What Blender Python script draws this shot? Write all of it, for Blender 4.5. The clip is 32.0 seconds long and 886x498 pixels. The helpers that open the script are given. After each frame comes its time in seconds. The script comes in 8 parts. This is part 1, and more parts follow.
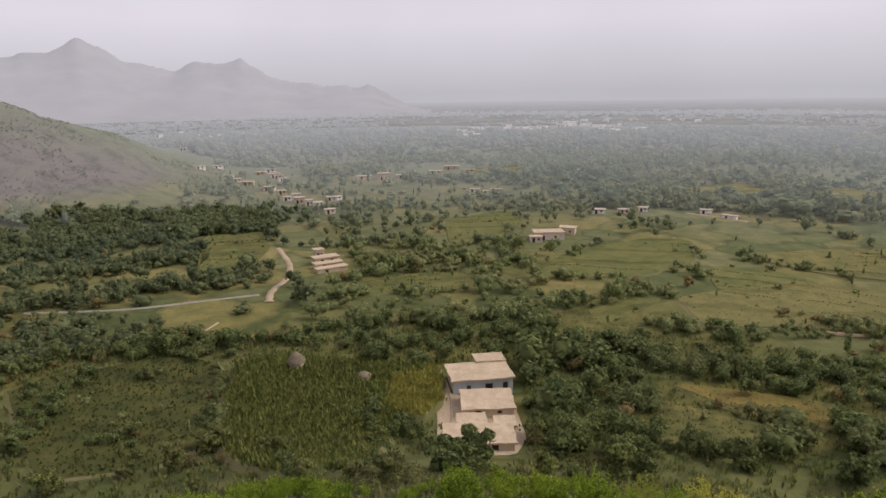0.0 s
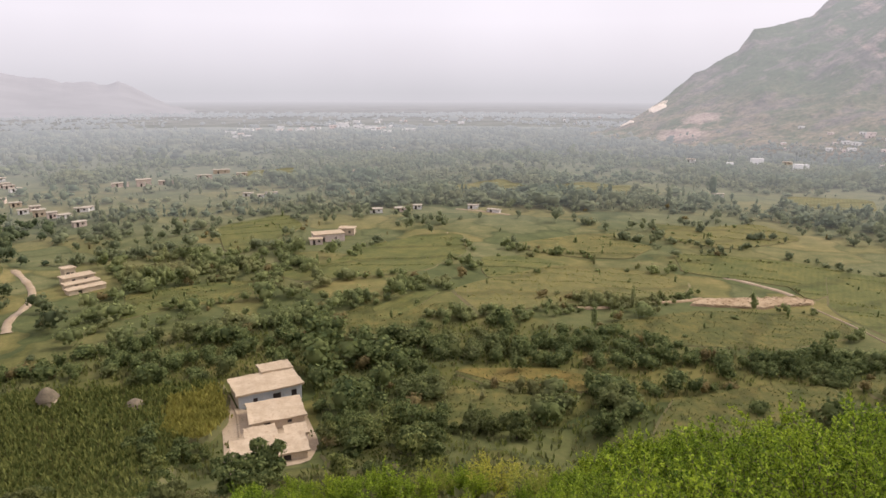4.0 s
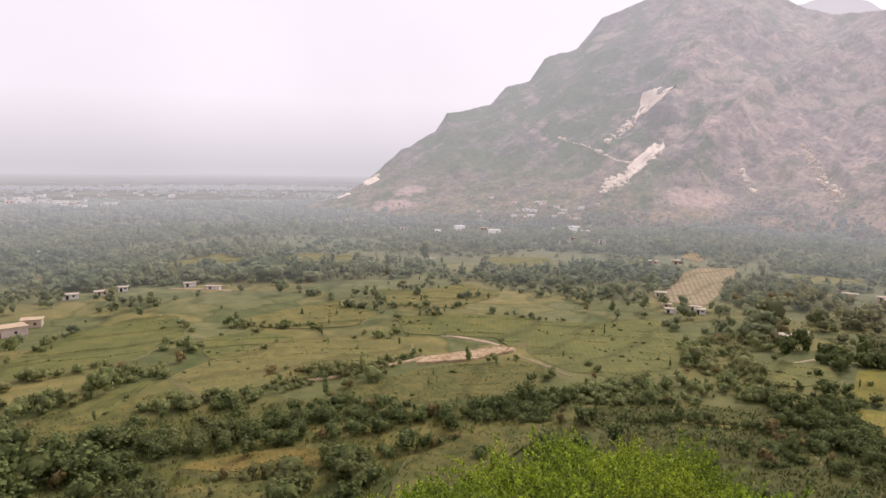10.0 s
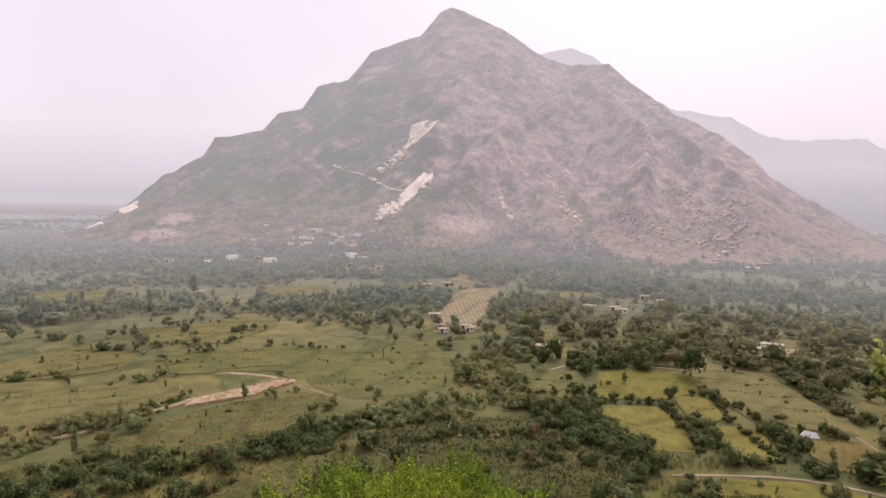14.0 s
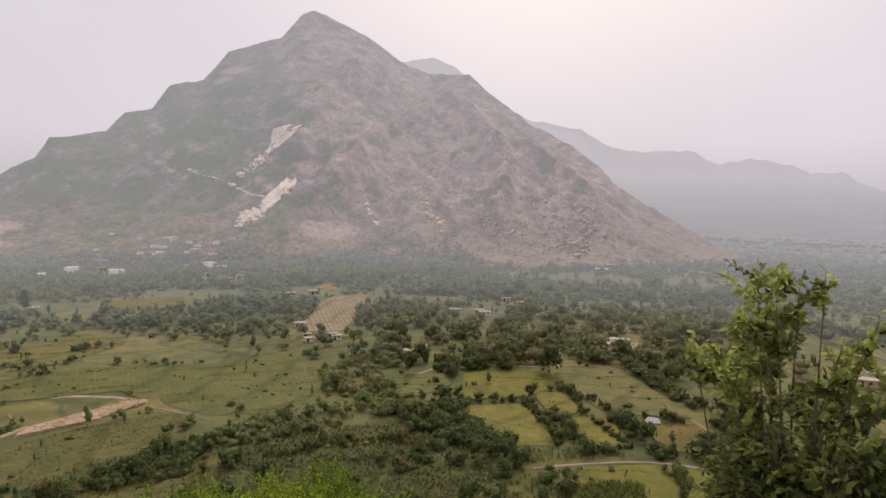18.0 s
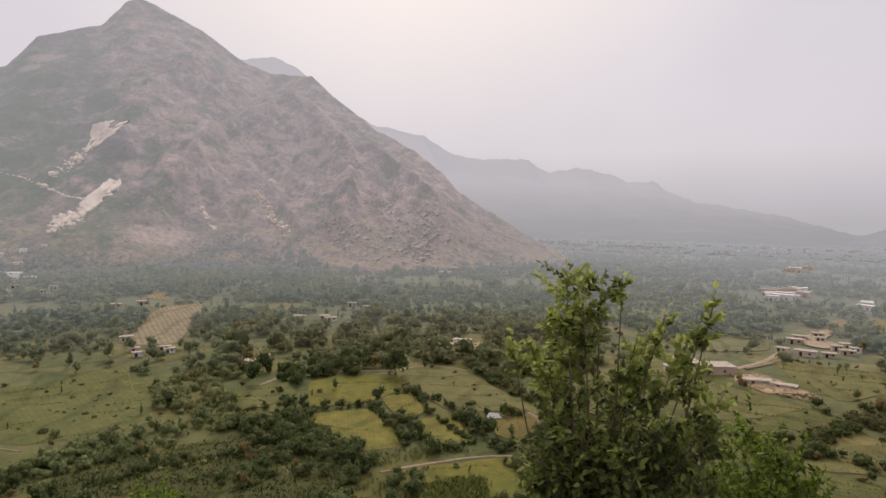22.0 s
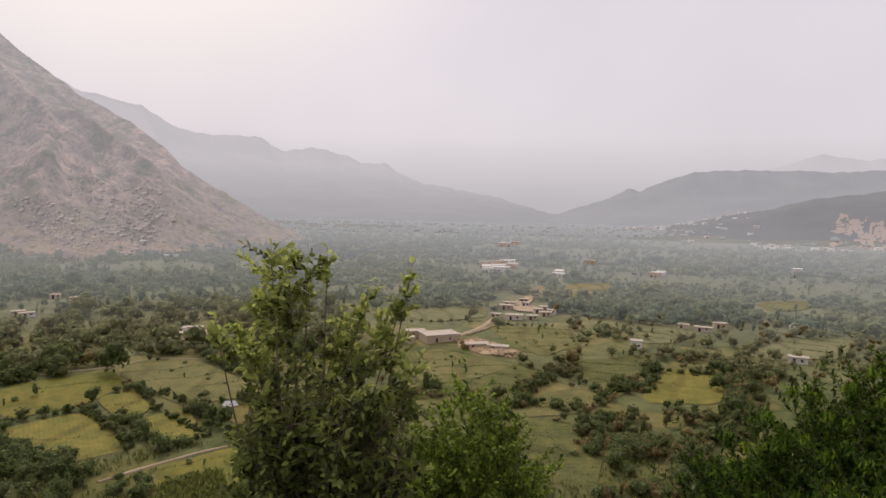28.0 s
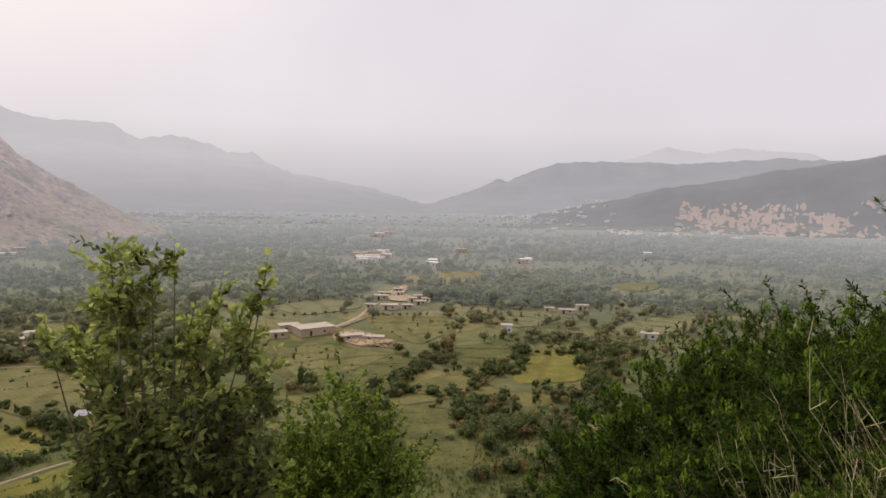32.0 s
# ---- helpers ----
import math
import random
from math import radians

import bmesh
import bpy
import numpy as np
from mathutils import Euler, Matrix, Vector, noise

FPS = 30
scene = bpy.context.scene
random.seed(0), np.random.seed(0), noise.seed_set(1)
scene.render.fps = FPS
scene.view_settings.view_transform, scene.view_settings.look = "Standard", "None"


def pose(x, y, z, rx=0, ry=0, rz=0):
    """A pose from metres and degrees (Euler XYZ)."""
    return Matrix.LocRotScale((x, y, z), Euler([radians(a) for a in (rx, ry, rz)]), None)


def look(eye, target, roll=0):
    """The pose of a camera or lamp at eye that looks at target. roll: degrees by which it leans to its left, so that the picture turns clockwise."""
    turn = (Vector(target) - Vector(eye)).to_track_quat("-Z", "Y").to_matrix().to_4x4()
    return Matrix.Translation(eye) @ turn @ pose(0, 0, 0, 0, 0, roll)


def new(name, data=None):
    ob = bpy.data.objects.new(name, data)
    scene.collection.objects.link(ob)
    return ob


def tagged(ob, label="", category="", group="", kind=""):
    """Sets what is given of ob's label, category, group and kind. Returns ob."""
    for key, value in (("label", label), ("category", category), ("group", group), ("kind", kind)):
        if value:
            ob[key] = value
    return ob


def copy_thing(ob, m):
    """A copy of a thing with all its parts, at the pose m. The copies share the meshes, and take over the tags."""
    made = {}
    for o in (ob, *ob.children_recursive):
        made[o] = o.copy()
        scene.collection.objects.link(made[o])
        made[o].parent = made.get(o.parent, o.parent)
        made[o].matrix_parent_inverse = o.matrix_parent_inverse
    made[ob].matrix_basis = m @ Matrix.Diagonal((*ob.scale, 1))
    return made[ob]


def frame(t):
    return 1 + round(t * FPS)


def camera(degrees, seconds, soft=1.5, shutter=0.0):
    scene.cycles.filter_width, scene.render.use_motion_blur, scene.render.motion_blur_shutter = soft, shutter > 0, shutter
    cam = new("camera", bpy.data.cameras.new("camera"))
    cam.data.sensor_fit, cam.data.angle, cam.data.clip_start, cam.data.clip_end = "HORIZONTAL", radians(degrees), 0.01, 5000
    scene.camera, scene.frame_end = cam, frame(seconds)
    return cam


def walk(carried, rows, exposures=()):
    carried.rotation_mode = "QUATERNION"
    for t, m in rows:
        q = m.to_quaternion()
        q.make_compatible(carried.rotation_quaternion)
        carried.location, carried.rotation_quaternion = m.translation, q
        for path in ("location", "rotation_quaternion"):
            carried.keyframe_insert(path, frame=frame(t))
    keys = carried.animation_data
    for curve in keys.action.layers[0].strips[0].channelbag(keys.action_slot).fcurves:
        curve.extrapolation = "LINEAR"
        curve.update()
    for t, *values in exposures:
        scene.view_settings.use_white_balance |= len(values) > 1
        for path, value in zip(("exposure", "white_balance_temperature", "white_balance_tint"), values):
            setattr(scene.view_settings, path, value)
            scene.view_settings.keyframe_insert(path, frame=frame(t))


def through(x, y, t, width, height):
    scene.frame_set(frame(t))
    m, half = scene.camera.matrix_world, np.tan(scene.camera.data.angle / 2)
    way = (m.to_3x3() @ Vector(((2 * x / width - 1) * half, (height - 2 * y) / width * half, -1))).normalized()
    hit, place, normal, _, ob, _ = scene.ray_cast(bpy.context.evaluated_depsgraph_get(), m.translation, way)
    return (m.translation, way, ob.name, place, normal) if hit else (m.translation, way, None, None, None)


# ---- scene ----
cam = camera(69.35, 32.0, soft=1.6)
EYE, REACH = 60.0, 0.55  # eye height over the valley floor; the camera swings round at arm's reach
ROWS = [
    (0.0, 0.0, -13.76, -0.84),
    (0.5, -3.43, -14.07, 0.14),
    (1.0, -6.46, -14.39, 0.02),
    (1.5, -9.07, -14.29, -0.08),
    (2.0, -11.2, -14.07, -0.18),
    (2.5, -13.62, -14.14, -0.09),
    (3.0, -15.45, -14.17, -0.01),
    (3.5, -17.71, -14.07, 0.08),
    (5.5, -26.21, -12.6, 0.33),
    (6.0, -28.42, -12.44, 0.42),
    (6.5, -30.37, -11.78, 0.54),
    (7.0, -32.71, -10.79, 0.52),
    (7.5, -34.39, -10.31, 0.37),
    (8.0, -36.32, -9.68, 0.24),
    (8.5, -38.44, -9.11, 0.44),
    (9.0, -40.44, -8.62, 0.48),
    (9.5, -42.29, -8.14, 0.7),
    (10.0, -44.46, -7.2, 0.79),
    (10.5, -46.94, -6.76, 1.11),
    (11.0, -49.24, -6.29, 1.27),
    (11.5, -51.59, -5.74, 1.21),
    (12.0, -53.98, -5.31, 1.38),
    (12.5, -56.6, -5.18, 1.73),
    (13.0, -59.26, -5.05, 1.54),
    (13.5, -62.47, -4.61, 1.48),
    (14.0, -64.19, -4.45, 1.04),
    (14.5, -65.97, -4.14, 0.99),
    (16.5, -71.2, -3.9, 0.97),
    (17.0, -73.18, -4.07, 1.18),
    (17.5, -74.51, -3.8, 1.12),
    (18.0, -76.11, -3.69, 1.0),
    (18.5, -77.42, -3.4, 0.94),
    (19.0, -79.46, -3.41, 1.03),
    (19.5, -81.41, -3.38, 0.82),
    (20.0, -82.81, -3.02, 1.11),
    (20.5, -84.68, -3.09, 1.02),
    (21.0, -86.54, -3.01, 1.12),
    (21.5, -88.42, -3.08, 1.18),
    (22.0, -89.86, -3.03, 1.2),
    (22.5, -92.01, -3.02, 1.14),
    (23.0, -93.47, -3.0, 0.97),
    (23.5, -95.47, -2.82, 1.02),
    (24.0, -97.07, -3.06, 1.18),
    (24.5, -99.12, -2.97, 1.35),
    (25.0, -101.35, -3.06, 1.55),
    (25.5, -102.85, -2.92, 1.53),
    (26.0, -105.42, -3.15, 1.54),
    (26.5, -107.73, -3.58, 1.68),
    (28.5, -114.79, -4.41, 1.44),
    (29.0, -116.34, -4.5, 1.35),
    (29.5, -117.34, -4.42, 1.15),
    (30.0, -118.28, -4.5, 1.39),
    (30.5, -119.77, -4.79, 1.4),
    (31.0, -121.41, -4.51, 1.27),
    (31.5, -122.81, -4.65, 1.52),
    (32.0, -124.42, -4.87, 1.29),
]
walk(cam, [(t, pose(-REACH * math.sin(radians(yaw)), REACH * math.cos(radians(yaw)), EYE, 90 + pitch, 0, yaw) @ pose(0, 0, 0, 0, 0, roll))
           for t, yaw, pitch, roll in ROWS],
     exposures=((0, 0.11, 6250, 10), (1, 0.26, 6280, 10), (2, 0.42, 6300, 9), (6, 0.50, 6380, 11), (10, 0.48, 6420, 14), (13, 0.43, 6450, 17), (14.5, 0.32, 6450, 16), (17, 0.11, 6480, 12),
                (19, 0.01, 6450, 10), (22, -0.03, 6420, 9), (26, 0.03, 6450, 9), (29, 0.09, 6480, 9), (32, 0.14, 6480, 8)))

# ---- sky and sun: a pale hazy evening, sun behind thin cloud over the big mountain ----
SUN_AZ, SUN_EL = 86.0, 42.0
world = bpy.data.worlds.new("hazy_sky")
scene.world = world
world.use_nodes = True
wn, wl = world.node_tree.nodes, world.node_tree.links
wn.clear()
w_out = wn.new("ShaderNodeOutputWorld")
w_bg = wn.new("ShaderNodeBackground")
sky = wn.new("ShaderNodeTexSky")
sky.sky_type = "NISHITA"
sky.sun_disc = False
sky.sun_elevation, sky.sun_rotation = radians(SUN_EL), radians(SUN_AZ)
sky.dust_density, sky.air_density, sky.ozone_density = 7.0, 1.0, 1.0
SKY_GAIN = 0.05
sky_gain = wn.new("ShaderNodeMix")
sky_gain.data_type, sky_gain.blend_type = "RGBA", "MULTIPLY"
sky_gain.inputs["Factor"].default_value = 1.0
sky_gain.inputs["B"].default_value = (SKY_GAIN, SKY_GAIN, SKY_GAIN, 1)
wl.new(sky.outputs[0], sky_gain.inputs["A"])
w_co = wn.new("ShaderNodeTexCoord")
w_sep = wn.new("ShaderNodeSeparateXYZ")
wl.new(w_co.outputs["Generated"], w_sep.inputs[0])
veil = wn.new("ShaderNodeValToRGB")  # the haze: greyer low down, lighter above
veil.color_ramp.elements[0].position, veil.color_ramp.elements[0].color = 0.0, (0.55, 0.522, 0.546, 1)
veil.color_ramp.elements[1].position, veil.color_ramp.elements[1].color = 0.45, (0.80, 0.738, 0.80, 1)
mid = veil.color_ramp.elements.new(0.10)
mid.color = (0.765, 0.706, 0.752, 1)
low = veil.color_ramp.elements.new(0.04)
low.color = (0.645, 0.603, 0.637, 1)
wl.new(w_sep.outputs["Z"], veil.inputs[0])
cloud = wn.new("ShaderNodeTexNoise")  # thin uneven cloud
cloud.inputs["Scale"].default_value, cloud.inputs["Detail"].default_value = 2.6, 5.0
wl.new(w_co.outputs["Generated"], cloud.inputs["Vector"])
cloud_map = wn.new("ShaderNodeMapRange")
cloud_map.inputs["To Min"].default_value, cloud_map.inputs["To Max"].default_value = 0.90, 1.10
wl.new(cloud.outputs["Fac"], cloud_map.inputs["Value"])
sun_dir = Vector((math.sin(radians(SUN_AZ)) * math.cos(radians(SUN_EL)), math.cos(radians(SUN_AZ)) * math.cos(radians(SUN_EL)), math.sin(radians(SUN_EL))))
w_dot = wn.new("ShaderNodeVectorMath")
w_dot.operation = "DOT_PRODUCT"
wl.new(w_co.outputs["Generated"], w_dot.inputs[0])
w_dot.inputs[1].default_value = sun_dir
glow = wn.new("ShaderNodeMapRange")  # the bright place where the sun stands behind the cloud
glow.interpolation_type = "SMOOTHSTEP"
glow.inputs["From Min"].default_value, glow.inputs["From Max"].default_value = 0.79, 1.0
glow.inputs["To Min"].default_value, glow.inputs["To Max"].default_value = 0.0, 1.0
wl.new(w_dot.outputs["Value"], glow.inputs["Value"])
veil_c = wn.new("ShaderNodeMix")
veil_c.data_type, veil_c.blend_type = "RGBA", "MULTIPLY"
veil_c.inputs["Factor"].default_value = 1.0
wl.new(veil.outputs[0], veil_c.inputs["A"])
wl.new(cloud_map.outputs[0], veil_c.inputs["B"])
veil_g = wn.new("ShaderNodeMix")
veil_g.data_type = "RGBA"
wl.new(glow.outputs[0], veil_g.inputs["Factor"])
wl.new(veil_c.outputs["Result"], veil_g.inputs["A"])
veil_g.inputs["B"].default_value = (1.06, 0.93, 0.86, 1)
both = wn.new("ShaderNodeMix")  # the haze hides most of the clear sky
both.data_type = "RGBA"
both.inputs["Factor"].default_value = 0.88
wl.new(sky_gain.outputs["Result"], both.inputs["A"])
wl.new(veil_g.outputs["Result"], both.inputs["B"])
wl.new(both.outputs["Result"], w_bg.inputs["Color"])
w_bg.inputs["Strength"].default_value = 1.0
wl.new(w_bg.outputs[0], w_out.inputs[0])
sun = new("sun", bpy.data.lights.new("sun", "SUN"))
sun.data.energy, sun.data.angle, sun.data.color = 2.1, radians(25), (1.0, 0.90, 0.78)
sun.matrix_world = look((0, 0, 300), Vector((0, 0, 300)) - sun_dir)


# ---- materials ----
def tree_of(name):
    m = bpy.data.materials.new(name)
    m.use_nodes = True
    n, l = m.node_tree.nodes, m.node_tree.links
    n.clear()
    out = n.new("ShaderNodeOutputMaterial")
    return m, n, l, out


def noise_node(n, l, scale, detail=4.0, rough=0.6, world_space=True, stretch=None):
    """Noise in metres: 'scale' is the size of its features."""
    if world_space:
        src = n.new("ShaderNodeNewGeometry").outputs["Position"]
    else:
        src = n.new("ShaderNodeTexCoord").outputs["Object"]
    tex = n.new("ShaderNodeTexNoise")
    tex.inputs["Scale"].default_value = 1.0 / scale
    tex.inputs["Detail"].default_value, tex.inputs["Roughness"].default_value = detail, rough
    if stretch:
        mp = n.new("ShaderNodeMapping")
        mp.inputs["Rotation"].default_value = (0, 0, radians(stretch[2]))
        mp.inputs["Scale"].default_value = (stretch[0], stretch[1], 1)
        l.new(src, mp.inputs["Vector"])
        src = mp.outputs[0]
    l.new(src, tex.inputs["Vector"])
    return tex.outputs["Fac"]


def ramp_node(n, l, fac, stops):
    r = n.new("ShaderNodeValToRGB")
    els = r.color_ramp.elements
    while len(els) < len(stops):
        els.new(0.5)
    for e, (p, c) in zip(els, stops):
        e.position, e.color = p, (*c, 1)
    l.new(fac, r.inputs[0])
    return r.outputs[0]


def mix_node(n, l, fac, a, b, mode="MIX"):
    m = n.new("ShaderNodeMix")
    m.data_type, m.blend_type = "RGBA", mode
    for key, v in (("Factor", fac), ("A", a), ("B", b)):
        if isinstance(v, (int, float)):
            m.inputs[key].default_value = v
        elif isinstance(v, tuple):
            m.inputs[key].default_value = (*v, 1)
        else:
            l.new(v, m.inputs[key])
    return m.outputs["Result"]


def range_node(n, l, v, a, b, c=0.0, d=1.0):
    m = n.new("ShaderNodeMapRange")
    for key, x in (("From Min", a), ("From Max", b), ("To Min", c), ("To Max", d)):
        m.inputs[key].default_value = x
    l.new(v, m.inputs["Value"])
    return m.outputs[0]


def finish(n, l, out, colour, rough=0.9, bump=None, strength=0.4, distance=0.1, spec=0.15):
    p = n.new("ShaderNodeBsdfPrincipled")
    l.new(colour, p.inputs["Base Color"])
    p.inputs["Roughness"].default_value = rough
    p.inputs["Specular IOR Level"].default_value = spec
    if bump is not None:
        b = n.new("ShaderNodeBump")
        b.inputs["Strength"].default_value, b.inputs["Distance"].default_value = strength, distance
        l.new(bump, b.inputs["Height"])
        l.new(b.outputs[0], p.inputs["Normal"])
    l.new(p.outputs[0], out.inputs[0])
    return p


def two_tone(name, a, b, c=None, big=20.0, small=1.5, rough=0.9, bump=0.4, distance=0.1, world_space=True, stretch=None):
    """A rough natural surface: patches of a and b, flecked with c."""
    m, n, l, out = tree_of(name)
    f1 = noise_node(n, l, big, 4, 0.6, world_space, stretch)
    col = ramp_node(n, l, f1, ((0.36, a), (0.64, b)))
    f2 = noise_node(n, l, small, 5, 0.7, world_space)
    if c:
        col = mix_node(n, l, range_node(n, l, f2, 0.52, 0.68), col, c)
    shade = ramp_node(n, l, f2, ((0.25, (0.75, 0.75, 0.75)), (0.75, (1.2, 1.2, 1.2))))
    col = mix_node(n, l, 1.0, col, shade, "MULTIPLY")
    finish(n, l, out, col, rough, f2, bump, distance)
    return m


def crop_mat(name, a, b, c, big=14.0, row=1.4, turn=20.0, line=(0.55, 0.55, 0.5), furrow=0.22):
    """A crop: patches of a and b flecked with c, sown in rows, with thin lines where one terrace meets the next, weeds
    and bank shadow put into their colour.
    """
    a, b, c = ((q[0] * 1.04, q[1] * 0.97, q[2] * 0.96) for q in (a, b, c))
    m, n, l, out = tree_of(name)
    f1 = noise_node(n, l, big, 5, 0.65)
    col = ramp_node(n, l, f1, ((0.34, a), (0.66, b)))
    f2 = noise_node(n, l, 1.1, 5, 0.75)
    col = mix_node(n, l, range_node(n, l, f2, 0.50, 0.66), col, c)
    geo = n.new("ShaderNodeNewGeometry").outputs["Position"]
    mp = n.new("ShaderNodeMapping")
    mp.inputs["Rotation"].default_value = (0, 0, radians(turn))
    l.new(geo, mp.inputs["Vector"])
    rows = n.new("ShaderNodeTexWave")
    rows.inputs["Scale"].default_value = 0.314 / row
    rows.inputs["Distortion"].default_value, rows.inputs["Detail"].default_value, rows.inputs["Detail Scale"].default_value = 3.0, 3.0, 0.4
    l.new(mp.outputs[0], rows.inputs["Vector"])
    col = mix_node(n, l, furrow, col, mix_node(n, l, 1.0, col, ramp_node(n, l, rows.outputs["Fac"], ((0.1, (0.72, 0.74, 0.7)), (0.8, (1.15, 1.13, 1.1)))), "MULTIPLY"))
    steps = n.new("ShaderNodeTexWave")
    steps.inputs["Scale"].default_value = 0.314 / 24.0
    steps.inputs["Distortion"].default_value, steps.inputs["Detail"].default_value, steps.inputs["Detail Scale"].default_value = 14.0, 5.0, 0.6
    mp2 = n.new("ShaderNodeMapping")
    mp2.inputs["Rotation"].default_value = (0, 0, radians(turn + 40))
    l.new(geo, mp2.inputs["Vector"])
    l.new(mp2.outputs[0], steps.inputs["Vector"])
    weedy = range_node(n, l, steps.outputs["Fac"], 0.12, 0.02, 0.0, 0.5)
    col = mix_node(n, l, weedy, col, mix_node(n, l, 1.0, col, line, "MULTIPLY"))
    shade = ramp_node(n, l, f2, ((0.25, (0.66, 0.68, 0.68)), (0.75, (1.3, 1.28, 1.25))))
    col = mix_node(n, l, 1.0, col, shade, "MULTIPLY")
    f3 = noise_node(n, l, 4.5, 4, 0.7)
    col = mix_node(n, l, 1.0, col, ramp_node(n, l, f3, ((0.3, (0.72, 0.78, 0.74)), (0.52, (1.0, 1.0, 1.0)), (0.72, (1.28, 1.18, 1.1)))), "MULTIPLY")
    finish(n, l, out, col, 0.9, f2, 0.6, 0.25)
    return m


def leaf_mat(name, dark, light, warm=None, through=0.25, gloss=0.16, veiled=False):
    """Leaves: each clump its own tone, light passing through a little."""
    m, n, l, out = tree_of(name)
    geo = n.new("ShaderNodeNewGeometry")
    info = n.new("ShaderNodeObjectInfo")
    col = ramp_node(n, l, geo.outputs["Random Per Island"], ((0.0, dark), (1.0, light)))
    tone = ramp_node(n, l, info.outputs["Random"], ((0.0, (0.78, 0.82, 0.8)), (0.5, (1.0, 1.0, 1.0)), (1.0, (1.25, 1.15, 1.0))))
    col = mix_node(n, l, 1.0, col, tone, "MULTIPLY")
    if warm:
        patch = noise_node(n, l, 35.0, 2)
        col = mix_node(n, l, range_node(n, l, patch, 0.52, 0.7, 0.0, 0.8), col, warm)
    p = n.new("ShaderNodeBsdfPrincipled")
    l.new(col, p.inputs["Base Color"])
    p.inputs["Roughness"].default_value = 1.0 - gloss * 0.8
    p.inputs["Specular IOR Level"].default_value = gloss
    t = n.new("ShaderNodeBsdfTranslucent")
    l.new(col, t.inputs["Color"])
    mx = n.new("ShaderNodeMixShader")
    mx.inputs[0].default_value = through
    l.new(p.outputs[0], mx.inputs[1])
    l.new(t.outputs[0], mx.inputs[2])
    # veiled leaves: haze mixed in as emission
    if veiled:
        haze_glow(n, l, mx.outputs[0], out)
    else:
        l.new(mx.outputs[0], out.inputs[0])
    return m


HAZE = (0.446, 0.433, 0.450)  # colour of the haze that far surfaces give off


def haze_glow(n, l, shader, out, start=290.0, reach=850.0):
    """Haze put into the surface: an emission mixed in, stronger with distance from the lookout."""
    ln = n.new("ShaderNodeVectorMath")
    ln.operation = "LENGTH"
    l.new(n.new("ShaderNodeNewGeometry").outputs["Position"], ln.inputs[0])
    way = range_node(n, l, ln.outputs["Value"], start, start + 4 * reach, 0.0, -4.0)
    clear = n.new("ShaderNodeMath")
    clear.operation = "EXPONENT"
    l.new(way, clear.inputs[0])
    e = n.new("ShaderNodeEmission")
    e.inputs[0].default_value = (*HAZE, 1)
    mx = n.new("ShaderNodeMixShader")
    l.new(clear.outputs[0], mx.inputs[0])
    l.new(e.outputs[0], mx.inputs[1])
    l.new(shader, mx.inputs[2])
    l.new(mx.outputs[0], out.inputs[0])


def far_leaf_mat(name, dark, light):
    """Leaves of far woods: every crown its own tone, with haze put into the colour and mixed in as emission."""
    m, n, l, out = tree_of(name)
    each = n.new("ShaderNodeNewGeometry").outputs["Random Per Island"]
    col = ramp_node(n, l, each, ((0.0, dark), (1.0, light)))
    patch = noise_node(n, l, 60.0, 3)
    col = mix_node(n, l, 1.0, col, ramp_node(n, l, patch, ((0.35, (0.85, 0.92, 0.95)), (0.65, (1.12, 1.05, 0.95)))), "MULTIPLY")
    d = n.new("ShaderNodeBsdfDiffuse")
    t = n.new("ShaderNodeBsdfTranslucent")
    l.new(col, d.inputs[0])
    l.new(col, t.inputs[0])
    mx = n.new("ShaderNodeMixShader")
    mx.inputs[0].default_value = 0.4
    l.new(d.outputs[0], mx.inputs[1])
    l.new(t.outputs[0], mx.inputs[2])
    haze_glow(n, l, mx.outputs[0], out)
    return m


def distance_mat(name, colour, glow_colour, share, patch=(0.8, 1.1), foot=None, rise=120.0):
    """A far backdrop, its haze put into the colour and mixed in as emission."""
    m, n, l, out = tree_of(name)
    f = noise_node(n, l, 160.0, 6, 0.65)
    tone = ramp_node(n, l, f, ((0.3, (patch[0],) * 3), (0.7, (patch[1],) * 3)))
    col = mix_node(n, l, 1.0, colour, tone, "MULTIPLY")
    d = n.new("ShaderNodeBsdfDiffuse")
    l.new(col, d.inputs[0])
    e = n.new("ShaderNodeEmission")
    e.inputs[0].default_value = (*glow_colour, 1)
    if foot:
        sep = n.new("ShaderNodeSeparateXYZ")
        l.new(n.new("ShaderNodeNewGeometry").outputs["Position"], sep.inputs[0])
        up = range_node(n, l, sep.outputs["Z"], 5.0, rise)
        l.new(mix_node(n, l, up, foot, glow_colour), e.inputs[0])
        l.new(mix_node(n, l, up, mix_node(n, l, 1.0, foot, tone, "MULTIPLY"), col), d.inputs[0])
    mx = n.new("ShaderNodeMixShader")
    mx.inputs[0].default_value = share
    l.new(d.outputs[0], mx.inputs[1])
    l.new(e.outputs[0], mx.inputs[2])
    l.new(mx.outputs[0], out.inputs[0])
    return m


